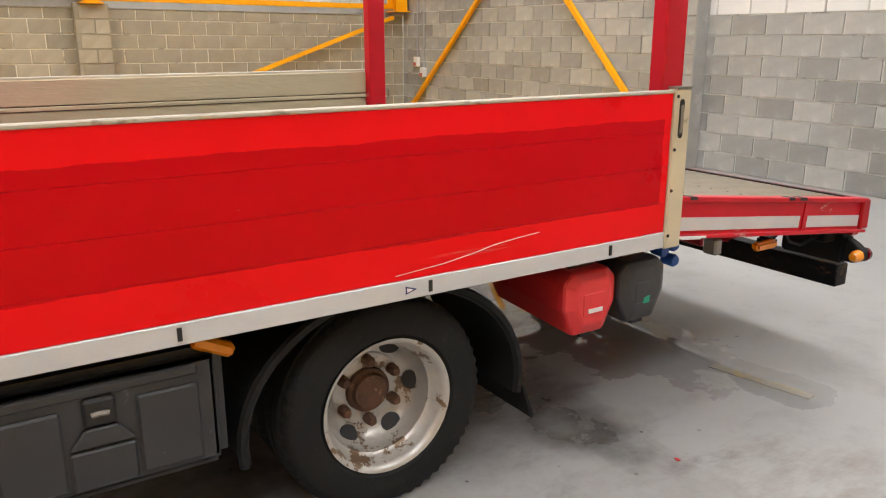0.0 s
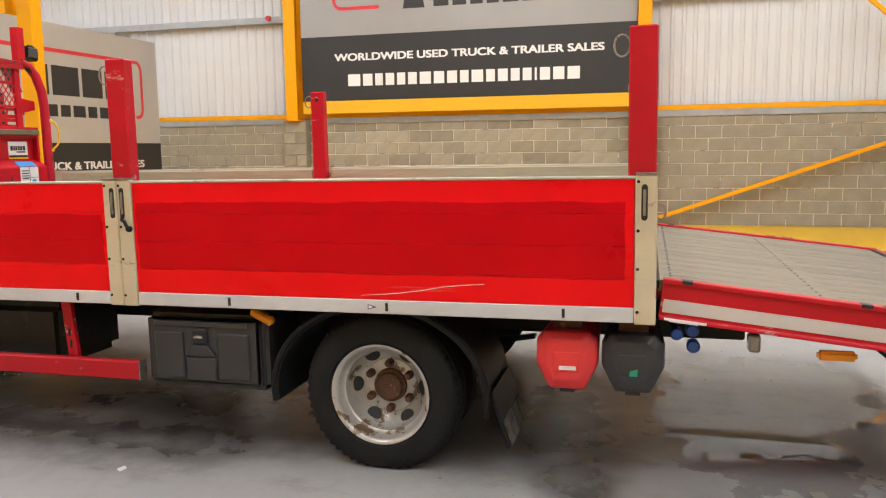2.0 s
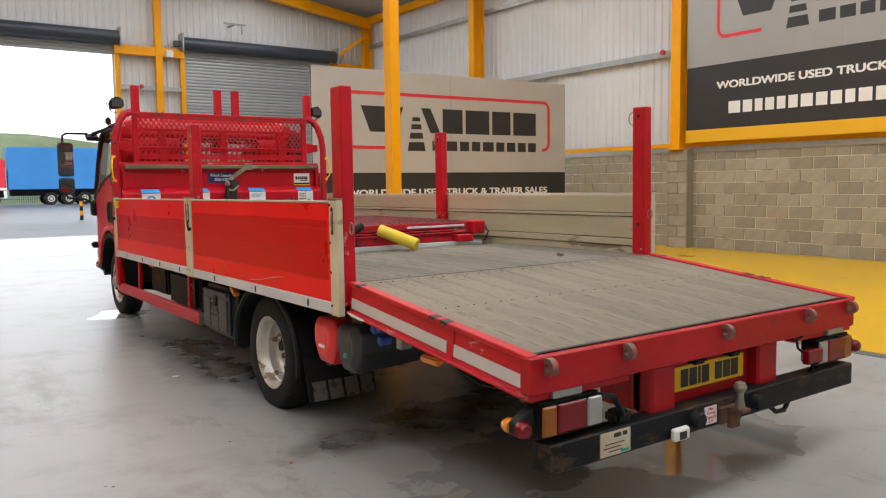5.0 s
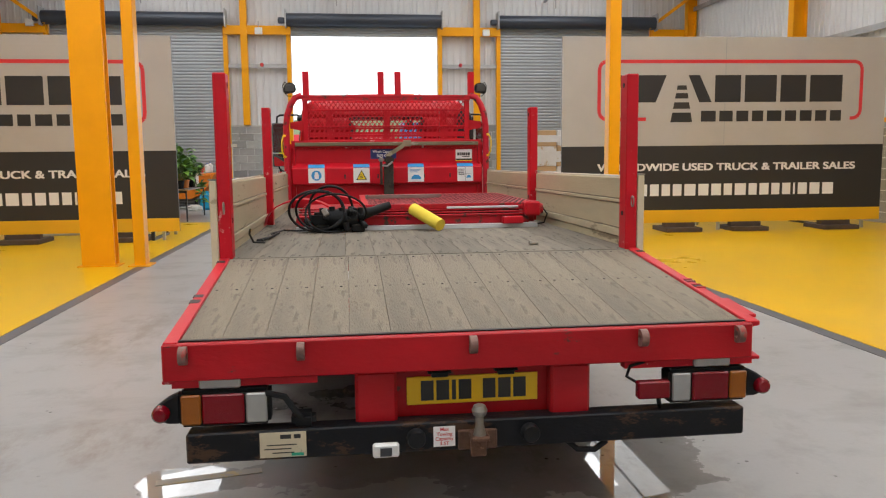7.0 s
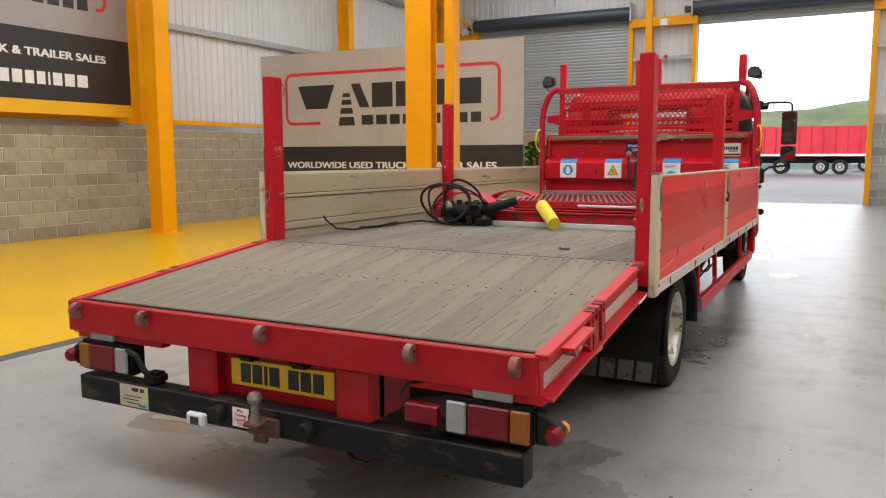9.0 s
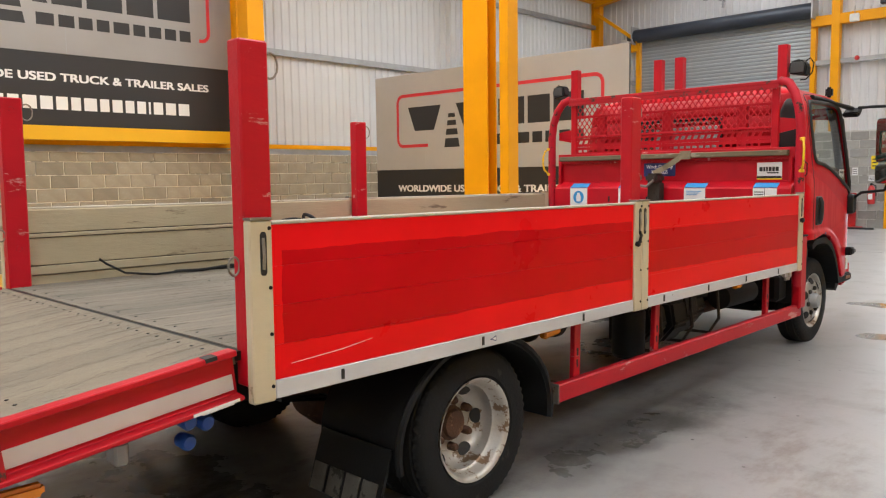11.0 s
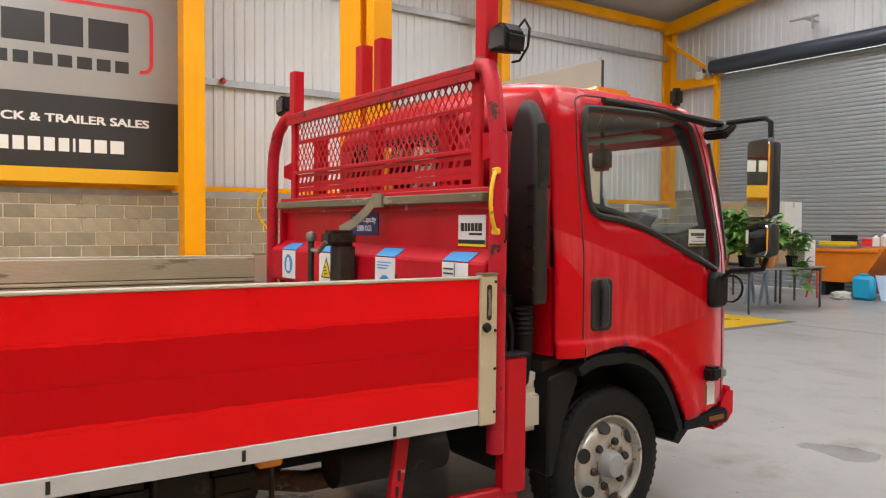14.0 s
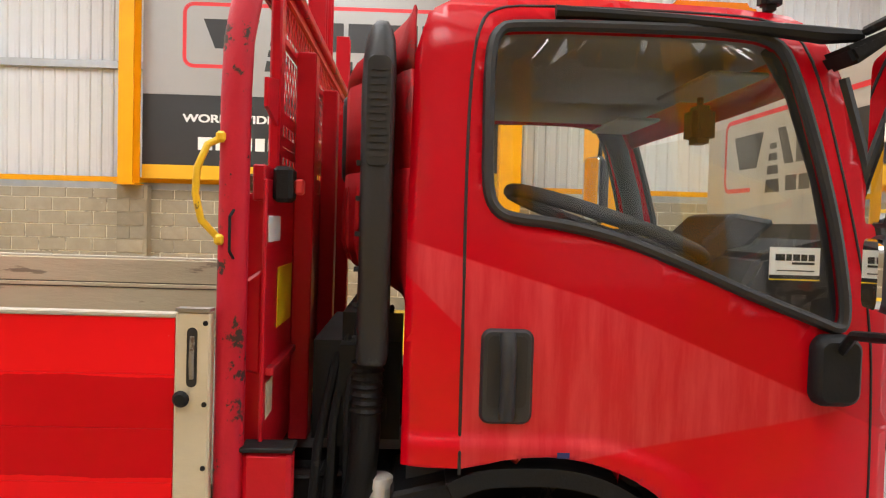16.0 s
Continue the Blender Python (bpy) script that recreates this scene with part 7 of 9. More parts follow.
f = list(bm.faces)
bmesh.ops.recalc_face_normals(bm, faces=f)
if sum(q.normal.z for q in f) < 0:
    bmesh.ops.reverse_faces(bm, faces=f)
ob = done("cab_roof", bm, CAB_RED, cab, smooth=True)
md = ob.modifiers.new("thick", 'SOLIDIFY')
md.thickness, md.offset = 0.025, -1.0
for x in (-0.45, 0.0, 0.45):
    bm = B()
    tube(bm, [(x, 5.40, 2.245), (x, 5.6, 2.266), (x, 6.0, 2.262), (x, 6.15, 2.235)], [0.004, 0.022, 0.022, 0.004], 8)
    done("roof_rib", bm, CAB_RED, cab, smooth=True)
PB("headliner", (-0.9, 0.9, 5.30, 6.34, 2.085, 2.105), HEADLINER, cab)
# back wall: it bulges rearwards between chamfered corners, with a window in the middle
BACK = [(0.0, 5.04), (0.5, 5.045), (0.64, 5.065), (0.78, 5.13), (0.88, 5.21), (1.0, 5.25)]


def back_y(x, z):
    x = abs(x)
    for (x0, y0), (x1, y1) in zip(BACK, BACK[1:]):
        if x <= x1:
            y = y0 + (y1 - y0) * (x - x0) / (x1 - x0)
            break
    else:
        y = BACK[-1][1]
    k = max(0.0, (z - 2.0) / 0.14, (1.46 - z) / 0.11)
    return y + (5.25 - y) * min(1.0, k) ** 1.6


def back_piece(xs, zs, name="cab_back", mat=CAB_BACK):
    bm = B()
    rr = [[bm.verts.new((max(-cab_w(5.27, z) + 0.012, min(cab_w(5.27, z) - 0.012, x)), back_y(x, z), z)) for x in xs] for z in zs]
    for r0, r1 in zip(rr, rr[1:]):
        for k in range(len(xs) - 1):
            bm.faces.new((r0[k], r0[k + 1], r1[k + 1], r1[k]))
    ob = done(name, bm, mat, cab, smooth=True)
    md = ob.modifiers.new("thick", 'SOLIDIFY')
    md.thickness, md.offset = 0.012, 0.0
    return ob


WIDE = [-1.0, -0.94, -0.88, -0.83, -0.78, -0.71, -0.64, -0.57, -0.5, -0.43, -0.2, 0.0, 0.2, 0.43, 0.5, 0.57, 0.64, 0.71, 0.78, 0.83, 0.88, 0.94, 1.0]
back_piece(WIDE, [1.34, 1.36, 1.39, 1.43, 1.47, 1.5, 1.6, 1.70])
back_piece(WIDE, [1.96, 2.0, 2.03, 2.06, 2.09, 2.12, 2.14])
back_piece([x for x in WIDE if x >= 0.43], [1.70, 1.83, 1.96])
back_piece([x for x in WIDE if x <= -0.43], [1.70, 1.83, 1.96])
PB("cab_back_lower", (-1.0, 1.0, 5.255, 5.285, 0.95, 1.35), CAB_RED, cab)
bg = PB("rear_window", (-0.44, 0.44, 5.036, 5.042, 1.69, 1.97), GLASS, cab, "cab rear window glass")
bg.visible_shadow = False
bm = B()
tube(bm, [(x, 5.034, z) for x, z in rounded(-0.43, 0.43, 1.70, 1.96, 0.04)], 0.014, 8, True)
done("rear_window_seal", bm, SEAL, cab, smooth=True)
# pressed ribs round the back
for k in range(-12, 13):
    x = 0.065 * k
    bm = B()
    tube(bm, [(x, back_y(x, z) - 0.006, z) for z in (1.44, 1.5, 1.58, 1.66)], [0.004, 0.011, 0.011, 0.004], 6)
    done("back_rib", bm, CAB_BACK, cab, smooth=True)
# front: panel, windscreen
bm = B()
zs = [0.63, 0.8, 1.05, 1.25, 1.35]
fy = {0.63: 6.556, 0.8: 6.565, 1.05: 6.56, 1.25: 6.55, 1.35: 6.542, 1.36: 6.541, 1.62: 6.50, 1.80: 6.45, 1.98: 6.395}


def front_grid(zs):
    bm = B()
    rr = []
    for z in zs:
        y = fy[z]
        w = cab_w(y, z)
        rr.append([bm.verts.new((w * u, y + 0.13 * (1 - abs(u) ** 2.4), z)) for u in [-1 + k / 10 for k in range(21)]])
    for a, b_ in zip(rr, rr[1:]):
        for k in range(20):
            bm.faces.new((a[k], a[k + 1], b_[k + 1], b_[k]))
    return bm


ob = done("cab_front", front_grid(zs), CAB_RED, cab, smooth=True)
md = ob.modifiers.new("thick", 'SOLIDIFY')
md.thickness = 0.02
ws = done("windscreen", front_grid([1.36, 1.62, 1.80, 1.98]), GLASS, cab, "cab windscreen", smooth=True)
ws.visible_shadow = False
for s in (-1, 1):
    bm = B()
    tube(bm, [(s * (cab_w(fy[z], z) - 0.012), fy[z] + 0.004, z) for z in (1.36, 1.62, 1.80, 1.98)], 0.022, 8)
    done("windscreen_pillar", bm, SEAL, cab, smooth=True)
bm = B()
prism(bm, [(6.46, 0.44), (6.58, 0.46), (6.64, 0.52), (6.64, 0.66), (6.56, 0.68), (6.50, 0.60)], 'x', -1.0, 1.0)
done("front_bumper", bm, CAB_RED, cab, "red front bumper", bevel=0.02, seg=2)
PB("headlamp", (0.7, 0.92, 6.57, 6.635, 0.69, 0.84), CLEAR_LENS, cab, bevel=0.02)
PB("headlamp", (-0.92, -0.7, 6.57, 6.635, 0.69, 0.84), CLEAR_LENS, cab, bevel=0.02)
# beacon, aerial
bm = B()
prism(bm, [(6.06, 2.258), (6.42, 2.258), (6.38, 2.33), (6.10, 2.33)], 'x', 0.02, 0.45)
done("beacon", bm, AMBER, cab, "amber roof beacon", bevel=0.02, seg=2)
PB("beacon_base", (0.04, 0.48, 6.08, 6.40, 2.2, 2.259), BLACK_PL, cab)
for s in (-1, 1):
    bm = B()
    box(bm, s * 0.90 - 0.03, s * 0.90 + 0.03, 6.19, 6.25, 2.17, 2.262)
    done("roof_sensor", bm, BLACK_PL, cab, bevel=0.016, seg=2)
# inside
for x in (-0.48, 0.0, 0.5):
    bm = B()
    box(bm, x - 0.22, x + 0.22, 5.46, 5.95, 1.02, 1.18)
    done("seat_cushion", bm, SEAT, cab, bevel=0.04, seg=3)
    bm = B()
    box(bm, x - 0.22, x + 0.22, 5.33, 5.46, 1.12, 1.72 if x else 1.6)
    done("seat_back", bm, SEAT, cab, bevel=0.04, seg=3)
    if x:
        bm = B()
        box(bm, x - 0.12, x + 0.12, 5.35, 5.43, 1.74, 1.93)
        done("head_rest", bm, SEAT, cab, bevel=0.035, seg=3)
bm = B()
prism(bm, [(6.60, 0.95), (6.12, 1.0), (6.10, 1.30), (6.2, 1.5), (6.40, 1.55), (6.62, 1.44)], 'x', -0.95, 0.95)
done("dashboard", bm, INTERIOR, cab, "dark grey dashboard", bevel=0.02, seg=2)
bm = B()
prism(bm, [(6.12, 1.40), (6.22, 1.45), (6.38, 1.6), (6.24, 1.62), (6.14, 1.52)], 'x', 0.3, 0.68)
done("instrument_hood", bm, INTERIOR, cab, bevel=0.015)
cw, tilt = Vector((0.58, 5.865, 1.572)), Matrix.Rotation(radians(-18), 4, 'X')
bm = B()
tube(bm, [cw + tilt @ Vector((0.315 * math.cos(t), 0.315 * math.sin(t), 0)) for t in [2 * math.pi * k / 40 for k in range(40)]], 0.022, 10, True)
done("steering_wheel", bm, INTERIOR, cab, "dark steering wheel", smooth=True)
for t in (0.2, math.pi - 0.2, -math.pi / 2):
    bm = B()
    tube(bm, [cw + tilt @ Vector((0, 0, -0.03)), cw + tilt @ Vector((0.29 * math.cos(t), 0.29 * math.sin(t), 0))], 0.014, 6)
    done("wheel_spoke", bm, INTERIOR, cab)
bm = B()
tube(bm, [cw + tilt @ Vector((0, 0, -0.02)), cw + tilt @ Vector((0, 0.05, -0.4))], 0.035, 10)
done("steering_column", bm, INTERIOR, cab)
bm = B()
box(bm, 0.3, 0.42, 6.2, 6.28, 1.86, 1.99)
done("dash_camera", bm, INTERIOR, cab, bevel=0.02, seg=2)
bm = B()
tube(bm, [(0.36, 6.24, 2.1), (0.36, 6.24, 1.95)], 0.012, 6)
done("camera_stem", bm, INTERIOR, cab)
for x0, x1 in ((0.25, 0.75), (-0.75, -0.25)):
    PB("sun_visor", (x0, x1, 6.12, 6.30, 2.02, 2.035), HEADLINER, cab, bevel=0.005)
w = cab_w(6.25, 1.50)
st = PB("window_card", (w - 0.045, w - 0.042, 6.20, 6.335, 1.44, 1.525), PAPER, cab, "white card with a dark mark behind the glass")
bm = B()
for a, b_, c, d in ((6.215, 6.24, 1.49, 1.507), (6.244, 6.258, 1.49, 1.507), (6.262, 6.28, 1.49, 1.507), (6.284, 6.3, 1.49, 1.507), (6.304, 6.32, 1.49, 1.507), (6.26, 6.32, 1.48, 1.486),
                   (6.22, 6.32, 1.462, 1.465), (6.20, 6.335, 1.441, 1.452)):
    box(bm, w - 0.042, w - 0.0405, a, b_, c, d)
done("card_mark", bm, BLACK_ST, cab)
PB("card_edge", (w - 0.042, w - 0.0402, 6.20, 6.335, 1.4385, 1.4415), YEL_ST, cab)
# air intake, bellows, bottle behind the cab
bm = B()
rings = []
for z, u0, u1, x0, x1, r in ((1.19, 5.128, 5.198, 0.86, 1.04, 0.02), (1.205, 5.122, 5.203, 0.85, 1.05, 0.024), (1.5, 5.122, 5.203, 0.85, 1.05, 0.024), (1.9, 5.118, 5.203, 0.86, 1.045, 0.026),
                             (1.98, 5.12, 5.203, 0.87, 1.03, 0.03), (2.03, 5.126, 5.2, 0.885, 1.01, 0.032), (2.065, 5.136, 5.19, 0.90, 0.99, 0.025), (2.085, 5.148, 5.18, 0.92, 0.96, 0.014)):
    rings.append([bm.verts.new((x, u, z)) for x, u in rounded(x0, x1, u0, u1, r)])
for r0, r1 in zip(rings, rings[1:]):
    for i in range(len(r0)):
        j = (i + 1) % len(r0)
        bm.faces.new((r0[i], r0[j], r1[j], r1[i]))
bm.faces.new(rings[0])
bm.faces.new(rings[-1])
sn = P("air_intake", bm, INTAKE, label="tall black plastic air intake behind the cab", smooth=True)
bm = B()
prism(bm, rounded(5.134, 5.194, 1.70, 1.975, 0.014), 'x', 1.04, 1.053)
P("grille_plate", bm, INTAKE, sn, bevel=0.002)
for k in range(13):
    bm = B()
    box(bm, 1.052, 1.0565, 5.144, 5.182, 1.722 + k * 0.018, 1.734 + k * 0.018)
    P("grille_slat", bm, SEAL, sn)
for k in range(6):
    PB("rib", (1.0, 1.045, 5.112, 5.124, 1.25 + 0.09 * k, 1.262 + 0.09 * k), BLACK_PL, sn)
bm = B()
prof = []
for k in range(7):
    prof += [(1.045 + k * 0.0215, 0.037), (1.055 + k * 0.0215, 0.046)]
spin(bm, prof, 'z', (0.95, 5.15, 0.0), 20)
P("bellows", bm, BLACK_PL, smooth=False, label="black rubber bellows")
bm = B()
tube(bm, [(0.95, 5.15, 1.18), (0.95, 5.15, 1.0), (0.94, 5.14, 0.85), (0.86, 5.1, 0.72), (0.6, 5.05, 0.66)], 0.04, 14)
P("intake_pipe", bm, BLACK_PL, smooth=True)
bm = B()
box(bm, 0.82, 1.0, 5.09, 5.23, 0.62, 0.81)
wb = P("washer_bottle", bm, WASHER, label="yellowed white plastic washer bottle", bevel=0.03, seg=3, smooth=True)
bm = B()
spin(bm, [(0.0, 0.03), (0.03, 0.03), (0.032, 0.036), (0.06, 0.036), (0.066, 0.028), (0.066, 0)], 'z', (0.93, 5.19, 0.81), 16)
P("bottle_cap", bm, WHITE_PL, wb, smooth=True)
PB("oil_tank", (0.55, 0.95, 5.0, 5.2, 0.45, 0.68), CHASSIS, bevel=0.03)
bm = B()
box(bm, 0.5, 0.9, 5.06, 5.2, 0.98, 1.1)
P("filter_housing", bm, CHASSIS, bevel=0.03, seg=2)
PB("cab_cross_frame", (-0.95, 0.95, 5.10, 5.16, 0.80, 0.92), CHASSIS, bevel=0.01)
for s in (-1, 1):
    for k in range(3):
        bm = B()
        tube(bm, [(s * (0.55 + 0.1 * k), 5.02, 0.7), (s * (0.6 + 0.1 * k), 5.08, 1.0 + 0.05 * k), (s * (0.5 + 0.1 * k), 5.18, 1.15)], 0.014, 6)
        P("hose", bm, BLACK_PL, smooth=True)


# ---- what lies on the bed ----
DZ = lambda y: 0.918 - 0.00716 * y      # height of the bed in the world
ramp = thing("folded_ramp", "folded red steel loading ramp lying on the bed", "ramp")
RZ = DZ(2.4) + 0.004


def RP(name, dims, mat, label="", bevel=0.004):
    bm = B()
    box(bm, *dims)
    return part(name, bm, mat, ramp, label, bevel=bevel)


RP("lower_frame", (-0.86, 0.98, 1.62, 3.6, RZ, RZ + 0.035), ALU, "pale worn steel lower edge")
RP("side_beam", (-0.86, 0.92, 1.66, 1.72, RZ + 0.036, RZ + 0.10), RED_WORN)
for k in range(4):
    RP("rung", (-0.84, 0.92, 1.64 + 0.02 * k, 1.66 + 0.02 * k, RZ + 0.10 + 0.018 * k, RZ + 0.112 + 0.018 * k), RED_WORN, bevel=0.003)
RP("cross_beam", (-0.86, 0.98, 1.74, 3.6, RZ + 0.036, RZ + 0.09), RED_WORN)
RP("upper_frame", (-0.36, 1.02, 1.70, 3.5, RZ + 0.135, RZ + 0.175), RED_WORN)
RP("upper_edge", (-0.36, 0.88, 1.685, 1.70, RZ + 0.15, RZ + 0.19), RED_WORN)
RP("edge_strip", (0.28, 0.84, 1.675, 1.685, RZ + 0.15, RZ + 0.168), ALU)
RP("support", (-0.3, 0.9, 1.9, 3.4, RZ + 0.09, RZ + 0.135), CHASSIS)
# perforated tread plate
bm = B()
box(bm, -0.36, 1.02, 1.70, 3.5, RZ + 0.1755, RZ + 0.184)
part("tread_plate", bm, RED, ramp, "red perforated tread plate")
bm = B()
for i in range(30):
    for j in range(24):
        x, y = -0.31 + i * 0.0437 + (0.02 if j % 2 else 0), 1.78 + j * 0.07
        box(bm, x, x + 0.022, y, y + 0.03, RZ + 0.184, RZ + 0.1865)
hol = part("tread_hole", bm, SEAL, ramp)
hol["kind"] = "stuff"
RP("end_bracket", (0.88, 1.0, 1.60, 1.74, RZ + 0.09, RZ + 0.2), RED_RAIL, bevel=0.012)
RP("end_bracket", (0.70, 0.86, 1.58, 1.66, RZ + 0.035, RZ + 0.09), RED_RAIL, bevel=0.006)
bm = B()
spin(bm, [(-0.03, 0), (-0.03, 0.04), (0.03, 0.04), (0.03, 0)], 'x', (1.0, 1.68, RZ + 0.14), 16)
part("pivot", bm, RED_WORN, ramp, smooth=True)
bm = B()
tube(bm, [(1.02, 1.66, RZ + 0.16), (1.06, 1.64, RZ + 0.1), (1.04, 1.66, RZ + 0.03), (0.98, 1.7, RZ + 0.02)], 0.006, 6)
part("spring_wire", bm, BLACK_PL, ramp)
# red curved guards at the ramp's other end
for x0, y0 in ((-0.86, 2.1), (-0.62, 2.6)):
    bm = B()
    arc = [(x0 - 0.28 + 0.30 * (1 - math.cos(radians(a))) - 0.0, RZ + 0.02 + 0.20 * math.sin(radians(a))) for a in range(0, 181, 15)]
    arc2 = [(x, z - 0.012) for x, z in arc]
    prism(bm, arc + arc2[::-1], 'y', y0, y0 + 0.2)
    part("curved_guard", bm, RED, ramp, "scuffed red curved guard", smooth=True)
bm = B()
bar(bm, (-0.32, 2.6, RZ + 0.205), (0.35, 2.66, RZ + 0.205), 0.06, 0.03)
part("loose_tube", bm, STEEL, ramp)

# winch motor with coiled hose
hw = thing("hydraulic_motor", "black hydraulic motor with coiled hoses on the bed", "motor")
HZ = DZ(1.7)
bm = B()
spin(bm, [(-0.13, 0), (-0.13, 0.05), (-0.10, 0.07), (0.08, 0.07), (0.12, 0.05), (0.12, 0)], 'x', (-0.52, 1.56, HZ + 0.1), 18)
part("motor_body", bm, BLACK_PL, hw, smooth=True)
for x in (-0.66, -0.4):
    bm = B()
    box(bm, x - 0.05, x + 0.05, 1.5, 1.62, HZ, HZ + 0.06)
    part("foot", bm, CHASSIS, hw, bevel=0.01)
bm = B()
box(bm, -0.74, -0.6, 1.5, 1.6, HZ + 0.05, HZ + 0.15)
part("valve_block", bm, BLACK_PL, hw, bevel=0.02, seg=2)
for k in range(5):
    bm = B()
    x = -0.66 + 0.07 * k
    spin(bm, [(0, 0.022), (0.05, 0.022), (0.05, 0.0)], 'z', (x, 1.54, HZ + 0.13 + 0.01 * (k % 2)), 10)
    part("fitting", bm, BLACK_PL, hw, smooth=True)
rr_ = random.Random(3)
for k in range(16):
    x, y, z = rr_.uniform(-0.78, -0.3), rr_.uniform(1.45, 1.66), HZ + rr_.uniform(0.04, 0.17)
    bm = B()
    box(bm, -0.02, 0.02, -0.03, 0.03, -0.018, 0.018, Matrix.Translation((x, y, z)) @ Matrix.Rotation(rr_.uniform(0, 3), 4, Vector((rr_.random(), rr_.random(), 1.0))))
    part("fitting", bm, BLACK_PL if k % 4 else STEEL, hw, bevel=0.006)
bm = B()
tube(bm, [(-0.4, 1.56, HZ + 0.12), (-0.28, 1.58, HZ + 0.15), (-0.16, 1.62, HZ + 0.19)], [0.045, 0.035, 0.03], 12)
part("cable_sleeve", bm, BLACK_PL, hw, smooth=True)
for i, (rx_, rz_, cx, cz, yy, rr) in enumerate(((0.20, 0.15, -0.70, 0.16, 1.52, 0.010), (0.17, 0.14, -0.68, 0.165, 1.50, 0.009), (0.16, 0.17, -0.60, 0.17, 1.58, 0.010), (0.22, 0.14, -0.56, 0.145, 1.47, 0.008))):
    bm = B()
    pts = []
    for k in range(36):
        t = 2 * math.pi * k / 36
        pts.append((cx + rx_ * math.cos(t), yy + 0.05 * math.sin(2 * t + i), HZ + max(0.012, cz + rz_ * math.sin(t))))
    tube(bm, pts, rr, 7, True)
    part("coiled_hose", bm, BLACK_PL, hw, smooth=True)
cb = thing("loose_cable", "thin black cable lying loose on the bed", "cable")
bm = B()
pts = [(-0.72, 1.5, 0.02), (-0.85, 1.55, 0.015), (-0.95, 1.62, 0.015), (-1.02, 1.4, 0.012), (-0.98, 1.18, 0.012), (-1.04, 1.0, 0.012), (-1.0, 0.75, 0.012), (-1.05, 0.6, 0.03), (-1.06, 0.5, 0.09), (-1.05, 0.46, 0.12)]
tube(bm, [(x, y, DZ(y) + z) for x, y, z in pts], 0.0065, 8)
part("run", bm, BLACK_PL, cb, smooth=True)
bm = B()
tube(bm, [(x, y, DZ(y) + z) for x, y, z in ((-1.0, 1.35, 0.012), (-0.95, 1.22, 0.03), (-1.0, 1.05, 0.012), (-1.06, 0.9, 0.012))], 0.009, 8)
part("run", bm, BLACK_PL, cb, smooth=True)
# foam tube
FOAM = M("yellow_foam", (0.80, 0.62, 0.06), 0.85, 0, 0.06, 6, 90, 0.15)
ft = thing("foam_tube", "yellow foam tube with a slit, leaning on the ramp", "foam tube")
bm = B()
a, b_ = Vector((0.02, 1.66, RZ + 0.155)), Vector((0.20, 1.42, DZ(1.42) + 0.045))
ring = tube(bm, [a, b_], 0.046, 22)
part("foam", bm, FOAM, ft, smooth=True)
d = (a - b_).normalized()
bm = B()
tube(bm, [a + d * 0.0012, a + d * 0.002], 0.02, 16)
part("bore", bm, YEL_ST, ft)
bt = thing("loose_bolt", "small rusty bolt lying on the bed", "bolt")
bm = B()
tube(bm, [(0.62, 0.33, DZ(0.3) + 0.01), (0.665, 0.34, DZ(0.3) + 0.01)], 0.009, 8)
part("shank", bm, STEEL, bt)
bm = B()
tube(bm, [(0.61, 0.328, DZ(0.3) + 0.014), (0.622, 0.331, DZ(0.3) + 0.014)], 0.015, 6)
part("head", bm, STEEL, bt)

# marks on the right door and on the left rear panel
w = cab_w(5.66, 0.985)
PB("flag_sticker", (w + 0.0165, w + 0.0175, 5.64, 5.672, 0.975, 0.99), NAVY_ST, cab)
bm = B()
tube(bm, [(-1.19, 1.22, 0.832), (-1.19, 1.05, 0.846), (-1.19, 0.94, 0.862), (-1.19, 0.86, 0.878), (-1.19, 0.76, 0.888), (-1.19, 0.68, 0.894)], [0.0008, 0.0012, 0.001, 0.0013, 0.0012, 0.0008], 6)
P("scratch", bm, PAPER)
bm = B()
tube(bm, [(1.19, 0.15, 0.86), (1.19, 0.36, 0.873), (1.19, 0.5, 0.89)], [0.0007, 0.0012, 0.0008], 6)
P("scratch", bm, PAPER)
# black filter housing between headboard and cab
bm = B()
box(bm, 0.05, 0.9, 4.99, 5.238, 0.86, 1.3)
P("filter_housing", bm, BLACK_PL, label="round-edged black filter housing behind the cab", bevel=0.08, seg=4, smooth=True)
for k in range(4):
    bm = B()
    tube(bm, [(0.9, 5.0 + 0.05 * k, 0.7), (0.93, 5.02 + 0.04 * k, 0.95 + 0.06 * k), (0.8, 5.06 + 0.03 * k, 1.2 + 0.05 * k)], 0.013, 8)
    P("hose", bm, BLACK_PL, smooth=True)


# ---- outside the open doorway ----
ASPHALT = M("pale_wet_asphalt", (0.20, 0.205, 0.21), 0.42, 0, 0.2, 0.12, 6, 0.2, (0.13, 0.13, 0.135), 0.58, wscale=0.3)
GRASS = M("hill_grass", (0.20, 0.25, 0.13), 0.95, 0, 0.35, 0.15, 2.0, 0.5, (0.28, 0.27, 0.17), 0.6, wscale=0.25)
SKYWHITE = glow("overcast_sky", (0.96, 0.98, 1.0), 0.95)
bm = B()
box(bm, -300, 300, 20.951, 420, -0.3, -0.012)
tagged(done("ground", bm, ASPHALT), "pale damp asphalt yard outside the hall", "ground", kind="structure")
bm = B()
box(bm, -420, 420, 410, 412, -5, 330)
tagged(done("backdrop", bm, SKYWHITE), "white overcast sky", "sky", kind="structure")
rng = random.Random(5)
bm = B()
nx, ny = 60, 14
grid = []
